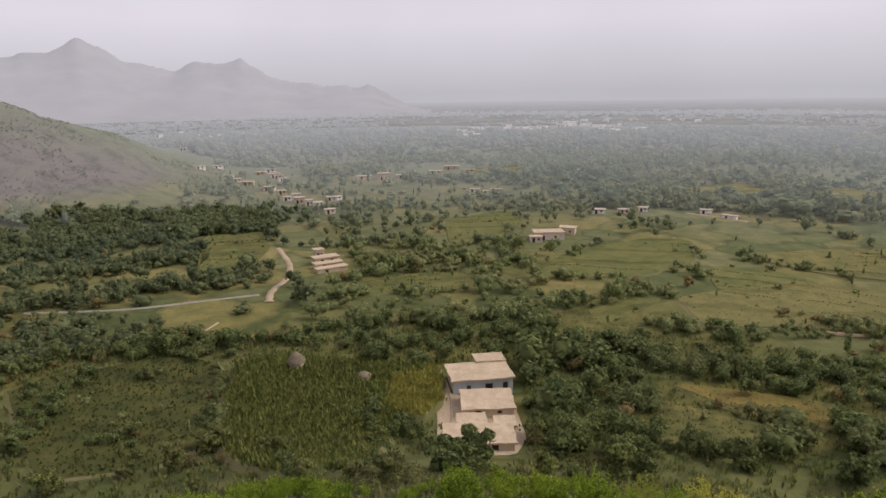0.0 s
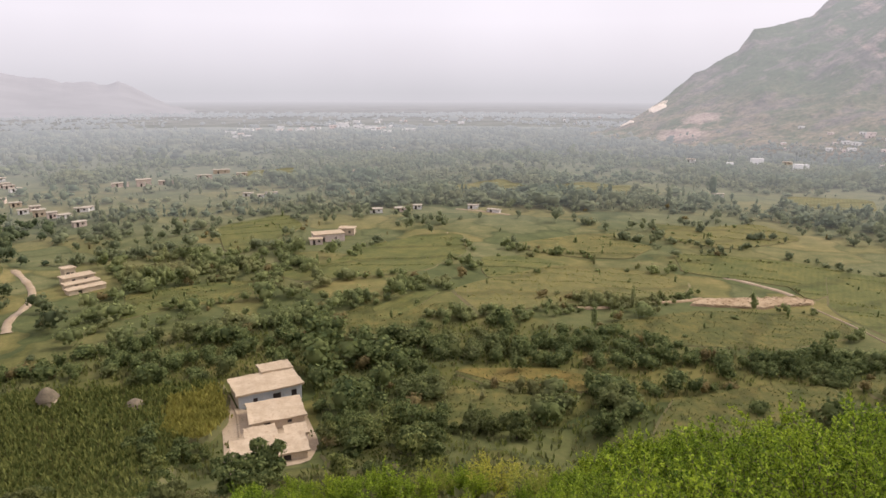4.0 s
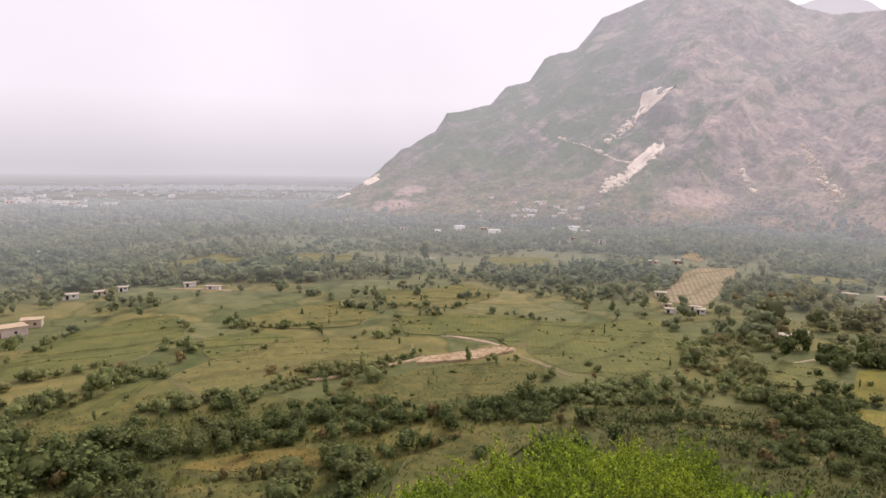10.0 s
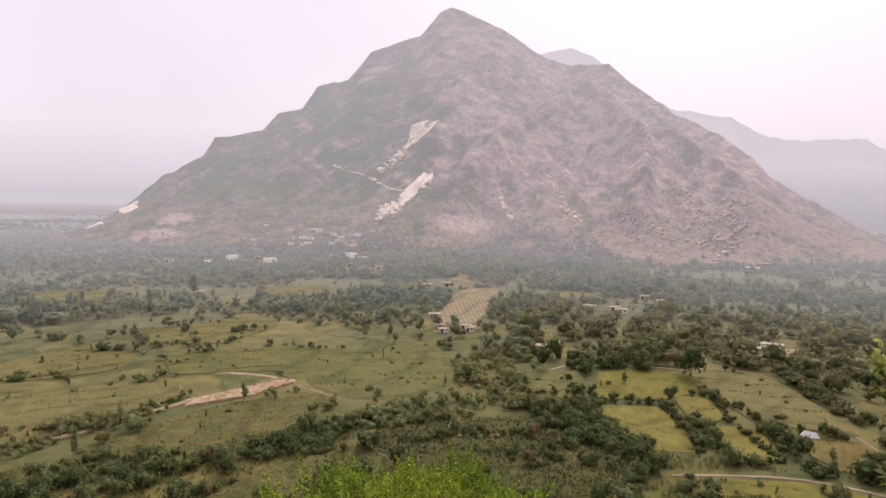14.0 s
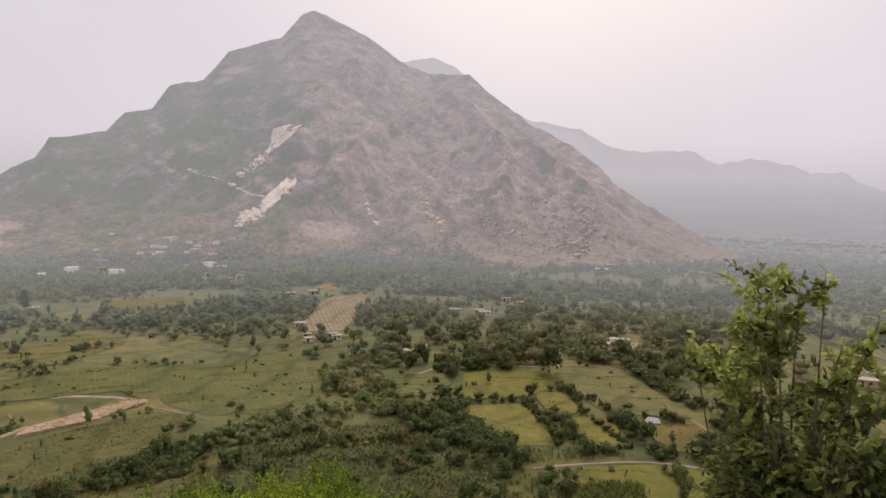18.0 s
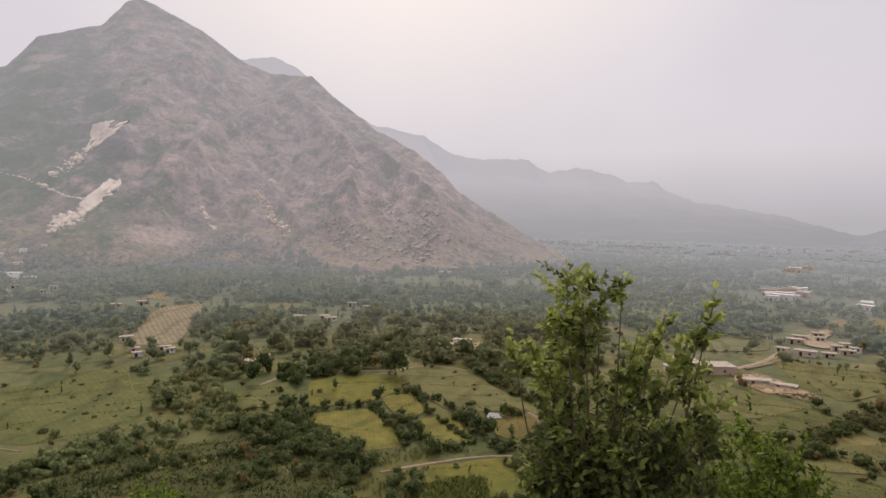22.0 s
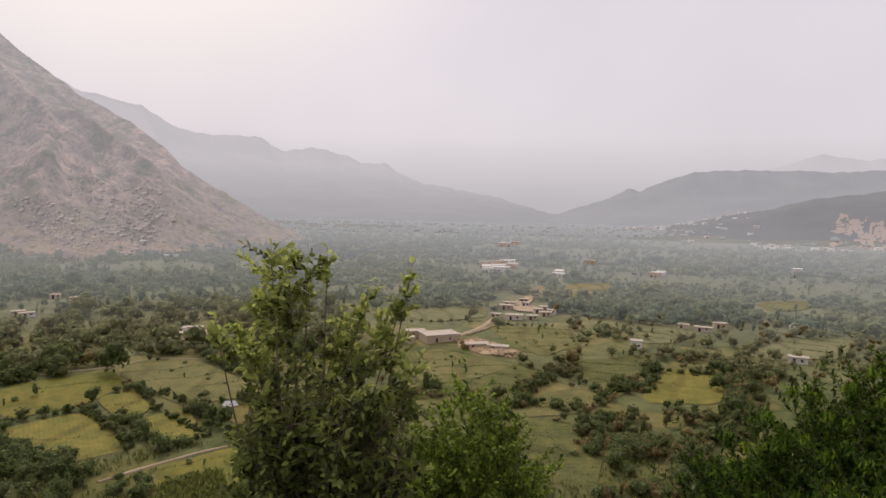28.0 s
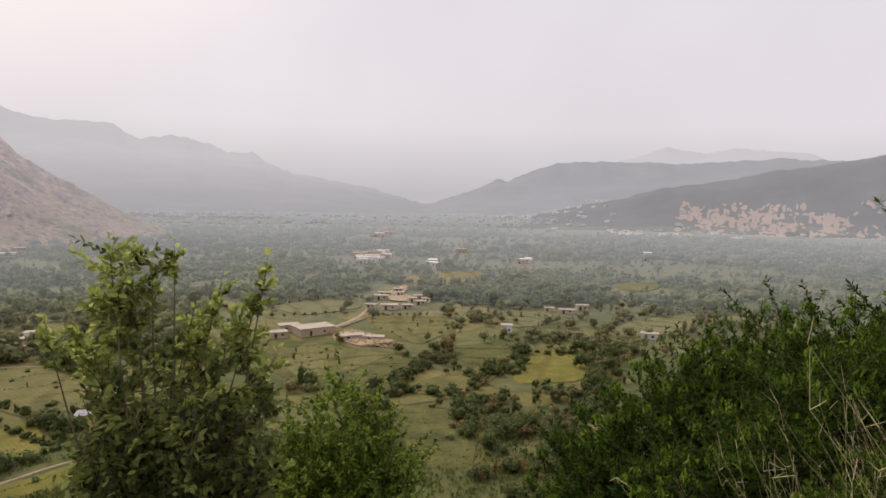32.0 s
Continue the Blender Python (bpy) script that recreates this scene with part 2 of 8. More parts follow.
def ground_mat():
    """Valley land: grass, scrub and bare soil near by; farther off, haze put into the colour and mixed in as emission.
    """
    m, n, l, out = tree_of("valley_land")
    big = noise_node(n, l, 60.0, 4)
    mid_n = noise_node(n, l, 9.0, 5, 0.65)
    fine = noise_node(n, l, 0.9, 5, 0.7)
    pos = n.new("ShaderNodeNewGeometry").outputs["Position"]
    bend = n.new("ShaderNodeTexNoise")  # small plots with wandering edges
    bend.inputs["Scale"].default_value, bend.inputs["Detail"].default_value = 1 / 22.0, 3.0
    l.new(pos, bend.inputs["Vector"])
    shift = n.new("ShaderNodeVectorMath")
    shift.operation = "MULTIPLY_ADD"
    l.new(bend.outputs["Color"], shift.inputs[0])
    shift.inputs[1].default_value = (26, 26, 0)
    l.new(pos, shift.inputs[2])
    flatten = n.new("ShaderNodeVectorMath")
    flatten.operation = "MULTIPLY"
    l.new(shift.outputs[0], flatten.inputs[0])
    flatten.inputs[1].default_value = (1, 1, 0)
    plots, edges = n.new("ShaderNodeTexVoronoi"), n.new("ShaderNodeTexVoronoi")
    edges.feature = "DISTANCE_TO_EDGE"
    for tex in (plots, edges):
        tex.inputs["Scale"].default_value = 1 / 27.0
        l.new(flatten.outputs[0], tex.inputs["Vector"])
    cell = n.new("ShaderNodeSeparateColor")
    l.new(plots.outputs["Color"], cell.inputs[0])
    plot_tone = ramp_node(n, l, cell.outputs[0], ((0.0, (0.70, 0.78, 0.68)), (0.4, (1.0, 1.0, 1.0)), (0.75, (1.12, 1.02, 0.85)), (1.0, (1.40, 1.20, 1.05))))
    near = ramp_node(n, l, mid_n, ((0.3, (0.060, 0.072, 0.024)), (0.55, (0.105, 0.110, 0.038)), (0.8, (0.155, 0.138, 0.055))))
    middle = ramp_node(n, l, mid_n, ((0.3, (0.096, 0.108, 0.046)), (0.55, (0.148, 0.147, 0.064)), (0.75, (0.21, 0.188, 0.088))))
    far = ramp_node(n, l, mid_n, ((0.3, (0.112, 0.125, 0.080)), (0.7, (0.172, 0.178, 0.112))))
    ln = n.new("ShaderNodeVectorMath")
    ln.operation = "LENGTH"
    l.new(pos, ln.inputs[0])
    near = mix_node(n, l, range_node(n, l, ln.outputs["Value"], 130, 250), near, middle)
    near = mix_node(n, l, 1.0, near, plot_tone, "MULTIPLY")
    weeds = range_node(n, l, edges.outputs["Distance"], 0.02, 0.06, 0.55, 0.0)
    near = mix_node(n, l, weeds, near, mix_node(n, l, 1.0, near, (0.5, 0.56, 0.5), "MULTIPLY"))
    # greyer with distance: haze put into the base colour
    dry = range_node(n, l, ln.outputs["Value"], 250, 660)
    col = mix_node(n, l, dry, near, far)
    sep = n.new("ShaderNodeSeparateXYZ")
    l.new(pos, sep.inputs[0])
    hill_n = noise_node(n, l, 9.0, 7, 0.8)
    brown = ramp_node(n, l, hill_n, ((0.34, (0.060, 0.068, 0.046)), (0.45, (0.125, 0.110, 0.100)), (0.55, (0.165, 0.143, 0.134)), (0.64, (0.130, 0.142, 0.090)), (0.74, (0.22, 0.20, 0.18))))
    west = range_node(n, l, sep.outputs["X"], -60, -110)
    high = range_node(n, l, sep.outputs["Z"], 6, 14)
    hill = n.new("ShaderNodeMath")
    hill.operation = "MULTIPLY"
    l.new(west, hill.inputs[0])
    l.new(high, hill.inputs[1])
    crest = range_node(n, l, ln.outputs["Value"], 425, 500)  # greener towards the crest
    green = ramp_node(n, l, hill_n, ((0.36, (0.085, 0.10, 0.055)), (0.62, (0.165, 0.175, 0.095))))
    brown = mix_node(n, l, crest, brown, green)
    col = mix_node(n, l, hill.outputs[0], col, brown)
    shade = ramp_node(n, l, fine, ((0.25, (0.8, 0.8, 0.8)), (0.75, (1.15, 1.15, 1.15))))
    col = mix_node(n, l, 1.0, col, shade, "MULTIPLY")
    p = finish(n, l, out, col, 0.95, mid_n, 0.5, 0.6)
    haze_glow(n, l, p.outputs[0], out)
    return m


def mountain_mat():
    """Weathered limestone: mauve rock and pink crags, a green scrubby flank, slanting strata, tan earth towards the foot."""
    m, n, l, out = tree_of("mountain_rock")
    mid_n = noise_node(n, l, 26.0, 7, 0.72)
    fine = noise_node(n, l, 5.0, 5, 0.75)
    pos = n.new("ShaderNodeNewGeometry").outputs["Position"]
    side = n.new("ShaderNodeVectorMath")
    side.operation = "DOT_PRODUCT"
    l.new(pos, side.inputs[0])
    side.inputs[1].default_value = (0.469, -0.883, 0.25)
    beds = n.new("ShaderNodeVectorMath")  # beds of rock that dip across the face
    beds.operation = "DOT_PRODUCT"
    l.new(pos, beds.inputs[0])
    beds.inputs[1].default_value = (0.22, -0.42, 0.86)
    sep = n.new("ShaderNodeSeparateXYZ")
    l.new(pos, sep.inputs[0])
    combine = n.new("ShaderNodeCombineXYZ")
    l.new(range_node(n, l, beds.outputs["Value"], 0, 100, 0, 9.0), combine.inputs[0])
    l.new(range_node(n, l, side.outputs["Value"], 0, 100, 0, 1.3), combine.inputs[1])
    strata = n.new("ShaderNodeTexNoise")
    strata.inputs["Scale"].default_value, strata.inputs["Detail"].default_value, strata.inputs["Distortion"].default_value = 1.0, 5.0, 0.6
    l.new(combine.outputs[0], strata.inputs["Vector"])
    rock = ramp_node(n, l, mid_n, ((0.32, (0.150, 0.125, 0.138)), (0.5, (0.275, 0.222, 0.224)), (0.66, (0.48, 0.365, 0.335))))
    rock = mix_node(n, l, 1.0, rock, ramp_node(n, l, strata.outputs["Fac"], ((0.32, (0.62, 0.67, 0.66)), (0.5, (1.0, 1.0, 1.0)), (0.66, (1.50, 1.36, 1.28)))), "MULTIPLY")
    scrub = ramp_node(n, l, fine, ((0.3, (0.080, 0.115, 0.072)), (0.7, (0.150, 0.180, 0.108))))
    foot = ramp_node(n, l, fine, ((0.35, (0.165, 0.155, 0.105)), (0.50, (0.300, 0.240, 0.170)), (0.68, (0.44, 0.345, 0.250))))
    flank = range_node(n, l, side.outputs["Value"], 170, -60, -0.25, 0.75)
    patch = n.new("ShaderNodeMath")
    patch.operation = "ADD"
    l.new(range_node(n, l, noise_node(n, l, 70.0, 7, 0.68, True, (1.0, 1.6, 30)), 0.40, 0.58, 0.95, -0.55), patch.inputs[0])
    l.new(flank, patch.inputs[1])
    patch.use_clamp = True
    col = mix_node(n, l, patch.outputs[0], rock, scrub)
    low = n.new("ShaderNodeMath")
    low.operation = "MULTIPLY"
    l.new(range_node(n, l, sep.outputs["Z"], 85, 22), low.inputs[0])
    l.new(range_node(n, l, mid_n, 0.40, 0.60), low.inputs[1])
    col = mix_node(n, l, low.outputs[0], col, foot)
    dots = noise_node(n, l, 6.0, 3, 0.6)
    col = mix_node(n, l, range_node(n, l, dots, 0.50, 0.64, 0.0, 0.55), col, (0.085, 0.10, 0.078))
    col = mix_node(n, l, range_node(n, l, fine, 0.64, 0.74, 0.0, 0.35), col, (0.42, 0.36, 0.33))
    grain = n.new("ShaderNodeMath")
    grain.operation = "MULTIPLY_ADD"
    l.new(fine, grain.inputs[0])
    grain.inputs[1].default_value = 0.6
    l.new(mid_n, grain.inputs[2])
    p = finish(n, l, out, col, 0.95, grain.outputs[0], 0.75, 4.0)
    # haze before the mountain, mixed into the rock as emission
    haze_glow(n, l, p.outputs[0], out, 300.0, 1300.0)
    return m


M_GROUND = ground_mat()
M_MOUNTAIN = mountain_mat()
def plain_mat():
    """The far end of the valley floor: haze put into its colour and emission, paler with distance until it meets the
    sky.
    """
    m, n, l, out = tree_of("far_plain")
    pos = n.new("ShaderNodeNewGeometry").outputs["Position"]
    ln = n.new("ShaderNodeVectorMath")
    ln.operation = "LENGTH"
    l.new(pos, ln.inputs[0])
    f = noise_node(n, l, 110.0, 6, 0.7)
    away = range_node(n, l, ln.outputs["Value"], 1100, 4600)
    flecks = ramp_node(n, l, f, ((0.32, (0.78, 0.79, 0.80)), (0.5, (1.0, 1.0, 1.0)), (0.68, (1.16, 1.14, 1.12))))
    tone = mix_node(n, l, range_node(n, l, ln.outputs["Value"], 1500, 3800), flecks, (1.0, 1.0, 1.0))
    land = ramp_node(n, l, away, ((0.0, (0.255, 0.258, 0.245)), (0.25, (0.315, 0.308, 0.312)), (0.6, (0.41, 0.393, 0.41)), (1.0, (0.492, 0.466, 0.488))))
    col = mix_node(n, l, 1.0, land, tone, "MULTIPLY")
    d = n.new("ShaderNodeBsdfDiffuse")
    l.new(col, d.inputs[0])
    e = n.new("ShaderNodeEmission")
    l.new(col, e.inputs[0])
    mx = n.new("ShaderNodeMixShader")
    # farther land gives off more of the haze colour
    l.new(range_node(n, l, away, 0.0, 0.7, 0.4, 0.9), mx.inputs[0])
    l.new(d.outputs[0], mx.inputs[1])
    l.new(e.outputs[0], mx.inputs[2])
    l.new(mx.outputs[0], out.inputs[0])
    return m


M_FARPLAIN = plain_mat()
# Spur half emission, standing in for the haze before it
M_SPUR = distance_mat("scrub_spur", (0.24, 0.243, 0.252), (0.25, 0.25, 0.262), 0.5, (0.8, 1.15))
# Ridges mostly emission: the brightness of the haze put into them
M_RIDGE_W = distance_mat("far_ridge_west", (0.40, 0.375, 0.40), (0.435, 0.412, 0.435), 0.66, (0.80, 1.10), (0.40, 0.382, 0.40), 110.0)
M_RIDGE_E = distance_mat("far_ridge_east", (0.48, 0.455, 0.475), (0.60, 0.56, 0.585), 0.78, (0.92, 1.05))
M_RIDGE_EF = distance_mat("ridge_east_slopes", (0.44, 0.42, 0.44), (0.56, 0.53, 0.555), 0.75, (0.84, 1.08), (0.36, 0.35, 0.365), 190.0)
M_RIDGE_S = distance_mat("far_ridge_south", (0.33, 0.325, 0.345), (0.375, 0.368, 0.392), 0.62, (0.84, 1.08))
CROPS = {
    "maize": crop_mat("maize_leaf", (0.054, 0.064, 0.016), (0.090, 0.090, 0.024), (0.036, 0.046, 0.012), 9, 0.9, 35),
    "barley": crop_mat("ripening_crop", (0.136, 0.138, 0.050), (0.176, 0.163, 0.062), (0.102, 0.110, 0.036), 12, 1.4, 70),
    "grass": crop_mat("rough_grass", (0.084, 0.096, 0.030), (0.140, 0.132, 0.044), (0.060, 0.070, 0.020), 9, 2.2, 15),
    "meadow": crop_mat("green_meadow", (0.100, 0.118, 0.038), (0.150, 0.150, 0.050), (0.076, 0.092, 0.029), 13, 1.8, 50),
    "stubble": crop_mat("dry_stubble", (0.193, 0.148, 0.046), (0.143, 0.126, 0.035), (0.101, 0.100, 0.028), 7, 1.3, 25),
    "dark_crop": crop_mat("dark_crop", (0.050, 0.062, 0.018), (0.088, 0.090, 0.026), (0.034, 0.045, 0.013), 7, 1.2, 60),
    "paddy": crop_mat("young_rice", (0.124, 0.134, 0.025), (0.179, 0.161, 0.031), (0.097, 0.109, 0.021), 15, 1.2, 10),
    "rice": crop_mat("golden_rice", (0.158, 0.158, 0.034), (0.192, 0.174, 0.040), (0.118, 0.124, 0.028), 9, 1.1, 80),
    "pasture": crop_mat("dry_pasture", (0.088, 0.100, 0.032), (0.136, 0.138, 0.046), (0.060, 0.074, 0.022), 9, 2.0, 15),
    "ripe_maize": crop_mat("ripe_maize", (0.150, 0.142, 0.028), (0.20, 0.178, 0.034), (0.11, 0.115, 0.022), 5, 0.9, 35),
    "earth": two_tone("bare_earth", (0.31, 0.22, 0.13), (0.45, 0.34, 0.22), (0.20, 0.145, 0.085), 4, 1.6, 0.95, 0.7, 0.3),
    "tilled": crop_mat("tilled_soil", (0.28, 0.235, 0.165), (0.235, 0.21, 0.14), (0.19, 0.185, 0.115), 6, 2.6, 60, furrow=0.5),
}
# Greyer copies for far plots: haze put into the crop colour
CROPS["far_meadow"] = crop_mat("hazed_meadow", (0.150, 0.160, 0.082), (0.200, 0.196, 0.105), (0.125, 0.136, 0.075), 13, 1.8, 50)
CROPS["far_barley"] = crop_mat("hazed_barley", (0.190, 0.182, 0.096), (0.235, 0.212, 0.118), (0.150, 0.152, 0.082), 13, 1.8, 70)
M_BANK = two_tone("earth_bank", (0.20, 0.165, 0.085), (0.135, 0.14, 0.058), (0.09, 0.10, 0.04), 9, 0.7, 0.95, 0.6, 0.2)
M_TRACK = two_tone("dirt_track", (0.33, 0.25, 0.165), (0.43, 0.34, 0.245), (0.19, 0.155, 0.10), 8, 0.8, 0.95, 0.4, 0.05)
M_ASPHALT = two_tone("grey_road", (0.25, 0.235, 0.20), (0.33, 0.305, 0.26), (0.15, 0.15, 0.10), 6, 0.8)
M_MUD = two_tone("mud_plaster", (0.48, 0.385, 0.28), (0.57, 0.475, 0.36), (0.33, 0.25, 0.17), 3.5, 0.5, 0.95, 0.4, 0.05)
M_ROOF = two_tone("mud_roof", (0.43, 0.335, 0.23), (0.53, 0.42, 0.30), (0.29, 0.215, 0.145), 2.2, 0.7, 0.95, 0.4, 0.05)
M_PALEROOF = two_tone("pale_mud_roof", (0.42, 0.36, 0.295), (0.53, 0.465, 0.39), (0.30, 0.25, 0.20), 2.0, 0.7, 0.95, 0.4, 0.05)
M_WHITE = two_tone("whitewash", (0.72, 0.69, 0.66), (0.82, 0.79, 0.76), (0.42, 0.39, 0.36), 3.0, 0.6, 0.9, 0.2, 0.03)
# Town walls part emission, added to pale them as haze would
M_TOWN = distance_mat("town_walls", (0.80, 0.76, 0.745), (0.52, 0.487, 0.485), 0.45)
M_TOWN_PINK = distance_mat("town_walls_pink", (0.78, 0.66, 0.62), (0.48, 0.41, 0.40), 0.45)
M_PINK = two_tone("pink_plaster", (0.58, 0.48, 0.42), (0.68, 0.57, 0.50), (0.42, 0.31, 0.25), 3.0, 0.6, 0.95, 0.3, 0.04)
M_DOOR = two_tone("dark_opening", (0.035, 0.03, 0.028), (0.06, 0.05, 0.045), None, 1, 0.2)
M_STRAW = two_tone("old_straw", (0.15, 0.12, 0.085), (0.22, 0.18, 0.125), (0.09, 0.075, 0.05), 1.0, 0.2)
M_BARK = two_tone("bark", (0.10, 0.08, 0.06), (0.17, 0.14, 0.11), None, 0.5, 0.08, 0.95, 0.6, 0.02, False)
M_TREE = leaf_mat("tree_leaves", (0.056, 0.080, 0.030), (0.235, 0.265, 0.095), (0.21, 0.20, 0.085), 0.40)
# B, C, S2 and far leaves: paler copies, haze put into the colour
M_TREE_B = leaf_mat("hazed_tree_leaves", (0.140, 0.168, 0.068), (0.335, 0.358, 0.145), (0.28, 0.255, 0.12), 0.42)
M_TREE_S1 = leaf_mat("olive_tree_leaves", (0.060, 0.080, 0.028), (0.205, 0.225, 0.078), (0.165, 0.145, 0.062), 0.38)
M_TREE_S2 = leaf_mat("hazed_olive_leaves", (0.130, 0.152, 0.080), (0.255, 0.272, 0.145), (0.23, 0.205, 0.115), 0.42, veiled=True)
# Darker, cooler tree leaves: hill shade and haze put into their colour
M_HILLSHADE = leaf_mat("hill_shade_leaves", (0.060, 0.084, 0.045), (0.165, 0.195, 0.10), None, 0.38)
M_TREE_C = leaf_mat("hazier_tree_leaves", (0.150, 0.178, 0.098), (0.290, 0.315, 0.172), None, 0.5, veiled=True)
M_TREE_MID = far_leaf_mat("hazed_wood_leaves", (0.175, 0.205, 0.140), (0.285, 0.310, 0.200))
M_TREE_FAR = far_leaf_mat("hazier_wood_leaves", (0.185, 0.208, 0.178), (0.275, 0.292, 0.230))
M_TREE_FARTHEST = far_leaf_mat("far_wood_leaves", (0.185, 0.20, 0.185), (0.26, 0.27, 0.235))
M_DRYBUSH = leaf_mat("dry_bush", (0.12, 0.105, 0.05), (0.27, 0.225, 0.105), None, 0.4)
M_ROCKWHITE = two_tone("quarry_stone", (0.78, 0.70, 0.61), (0.86, 0.79, 0.71), (0.60, 0.50, 0.43), 12, 2.0, 0.95, 0.6, 0.5)

# ---- the lie of the land ----
def hash2(ix, iy, seed):
    h = np.sin(ix * 127.1 + iy * 311.7 + seed * 74.7) * 43758.5453
    return h - np.floor(h)


def vnoise(x, y, seed=0):
    """Smooth value noise, 0 to 1."""
    ix, iy = np.floor(x), np.floor(y)
    fx, fy = x - ix, y - iy
    fx, fy = fx * fx * (3 - 2 * fx), fy * fy * (3 - 2 * fy)
    a, b = hash2(ix, iy, seed), hash2(ix + 1, iy, seed)
    c, d = hash2(ix, iy + 1, seed), hash2(ix + 1, iy + 1, seed)
    return (a * (1 - fx) + b * fx) * (1 - fy) + (c * (1 - fx) + d * fx) * fy


def fbm(x, y, octaves=4, seed=0):
    total, amp, norm = 0.0, 1.0, 0.0
    for k in range(octaves):
        total = total + amp * vnoise(x * 2**k, y * 2**k, seed + k)
        norm += amp
        amp *= 0.5
    return total / norm - 0.5


def ease(a, b, v):
    u = np.clip((v - a) / (b - a), 0, 1)
    return u * u * (3 - 2 * u)


def bearing(x, y):
    """Degrees clockwise from +y, from -170 to 190."""
    return (np.degrees(np.arctan2(x, y)) + 170) % 360 - 170


SLOPE_AZ = (-170, -100, -60, -38, 18, 32, 40, 48, 55, 66, 73, 80, 112, 128, 140, 152, 165, 190)
SLOPE = (-0.30, -0.10, 0.35, 0.62, 0.64, 0.63, 0.565, 0.51, 0.47, 0.445, 0.50, 0.63, 0.62, 0.56, 0.42, 0.26, 0.10, -0.30)
LEFT_AZ, LEFT_H = (-90, -60, -45, -33.8, -30.5, -26.8, -23.0, -18.7, -15.0), (40, 120, 90, 58, 46, 34, 14, 3, 0)
RIGHT_AZ, RIGHT_H = (131, 136, 144.4, 148.6, 152.6, 158.6, 175, 190), (0, 38, 88, 112, 128, 158, 200, 190)


def height(x, y):
    """The ground's height: valley floor, the lookout's slope, and a spur on either hand."""
    x, y = np.asarray(x, float), np.asarray(y, float)
    r, az = np.hypot(x, y), bearing(x, y)
    valley = 7.0 * fbm(x / 170, y / 170, 3, 3) * ease(90, 220, r) * (1 - ease(1200, 2200, r)) + 2.2 * fbm(x / 45, y / 45, 2, 8) * ease(60, 140, r) * (1 - ease(600, 1200, r))
    s = np.interp(az, SLOPE_AZ, SLOPE)
    own = 58.3 - s * r - 0.6 * np.maximum(r - 42, 0) * ease(26, 42, az) * (1 - ease(70, 80, az)) + 1.2 * fbm(x / 9, y / 9, 3, 21) * ease(2, 14, r)
    own = np.where(s < 0, 58.3 + 14 * (1 - np.exp(s * r / 14)), own) - 70 * ease(300, 900, r)
    k = 5.0
    z = k * np.logaddexp(own / k, valley / k)
    rough = 10 * fbm(x / 60, y / 60, 4, 31)
    hl = np.interp(az, LEFT_AZ, LEFT_H) * (az > -95)
    left = hl * np.where(r < 500, ease(330, 500, r), 1 - ease(500, 900, r))
    left = left + rough * ease(4, 40, left) * (az < -5)
    hr = np.interp(az, RIGHT_AZ, RIGHT_H, left=0)
    right = hr * np.where(r < 1550, ease(1130, 1550, r), 1 - ease(1600, 2400, r))
    right = right + 2 * rough * ease(10, 80, right) * (az > 120)
    return z + np.where(az < 0, left, 0) + np.where(az > 100, right, 0)



# ---- field plots: crop and corners ----
FIELDS = []
FIELDS.append(("maize", ((-47, 132), (-35, 137), (-17.1, 131.8), (-2.1, 132.3), (-1.5, 119.1), (-10.0, 104.7), (-10.8, 73.1), (-26.9, 88.3), (-37.6, 97.6), (-44.0, 120.2))))
FIELDS.append(("ripe_maize", ((-11.6, 125.3), (-1.9, 129.3), (-0.3, 115.2), (-4.5, 107.2), (-11.2, 112.1))))
FIELDS.append(("dark_crop", ((-93, 124), (-84, 133), (-65, 141), (-50, 134), (-44.7, 115.3), (-40.1, 97.9), (-50.4, 91.3), (-66.3, 92.0))))
FIELDS.append(("grass", ((-29, 211), (1, 218), (19, 211), (3, 195), (-24, 194))))
FIELDS.append(("meadow", ((-1, 307), (32, 332), (40, 298), (18, 263), (4, 249))))
FIELDS.append(("meadow", ((-112, 302), (-101, 298), (-78, 244), (-71, 213), (-85, 206), (-99, 255))))
FIELDS.append(("grass", ((46.9, 125.0), (69.4, 118.0), (77.9, 113.4), (78.8, 105.0), (65.4, 106.7), (53.4, 112.4))))
FIELDS.append(("meadow", ((58, 249), (79, 260), (100, 260), (93, 232), (72, 209), (51, 206), (29, 207), (17, 220), (40, 228))))
FIELDS.append(("meadow", ((-27, 206), (-5, 217), (10, 212), (0, 199), (-18, 190), (-25, 186))))
FIELDS.append(("barley", ((70, 183), (113, 201), (142, 188), (149, 168), (136, 154), (106, 153), (86, 157), (70, 158))))
FIELDS.append(("barley", ((114, 230), (159, 232), (167, 208), (149, 199), (128, 214))))
FIELDS.append(("meadow", ((96, 220), (111, 216), (125, 201), (106, 193), (85, 189), (89, 204))))
FIELDS.append(("meadow", ((167, 199), (203, 176), (210, 156), (187, 142), (173, 140), (178, 156), (166, 172))))
FIELDS.append(("grass", ((90, 138), (127, 139), (159, 128), (158, 109), (128, 109), (106, 116), (98, 127))))
FIELDS.append(("stubble", ((47.6, 125.6), (66.9, 118.9), (75.7, 109.0), (69.8, 104.6), (53.9, 115.3))))
FIELDS.append(("barley", ((189, 230), (243, 230), (237, 199), (194, 195), (175, 213))))
FIELDS.append(("meadow", ((203, 149), (228, 139), (251, 124), (191, 92), (166, 105), (174, 135))))
FIELDS.append(("grass", ((40, 163), (51, 169), (65, 170), (57, 159), (43, 153))))
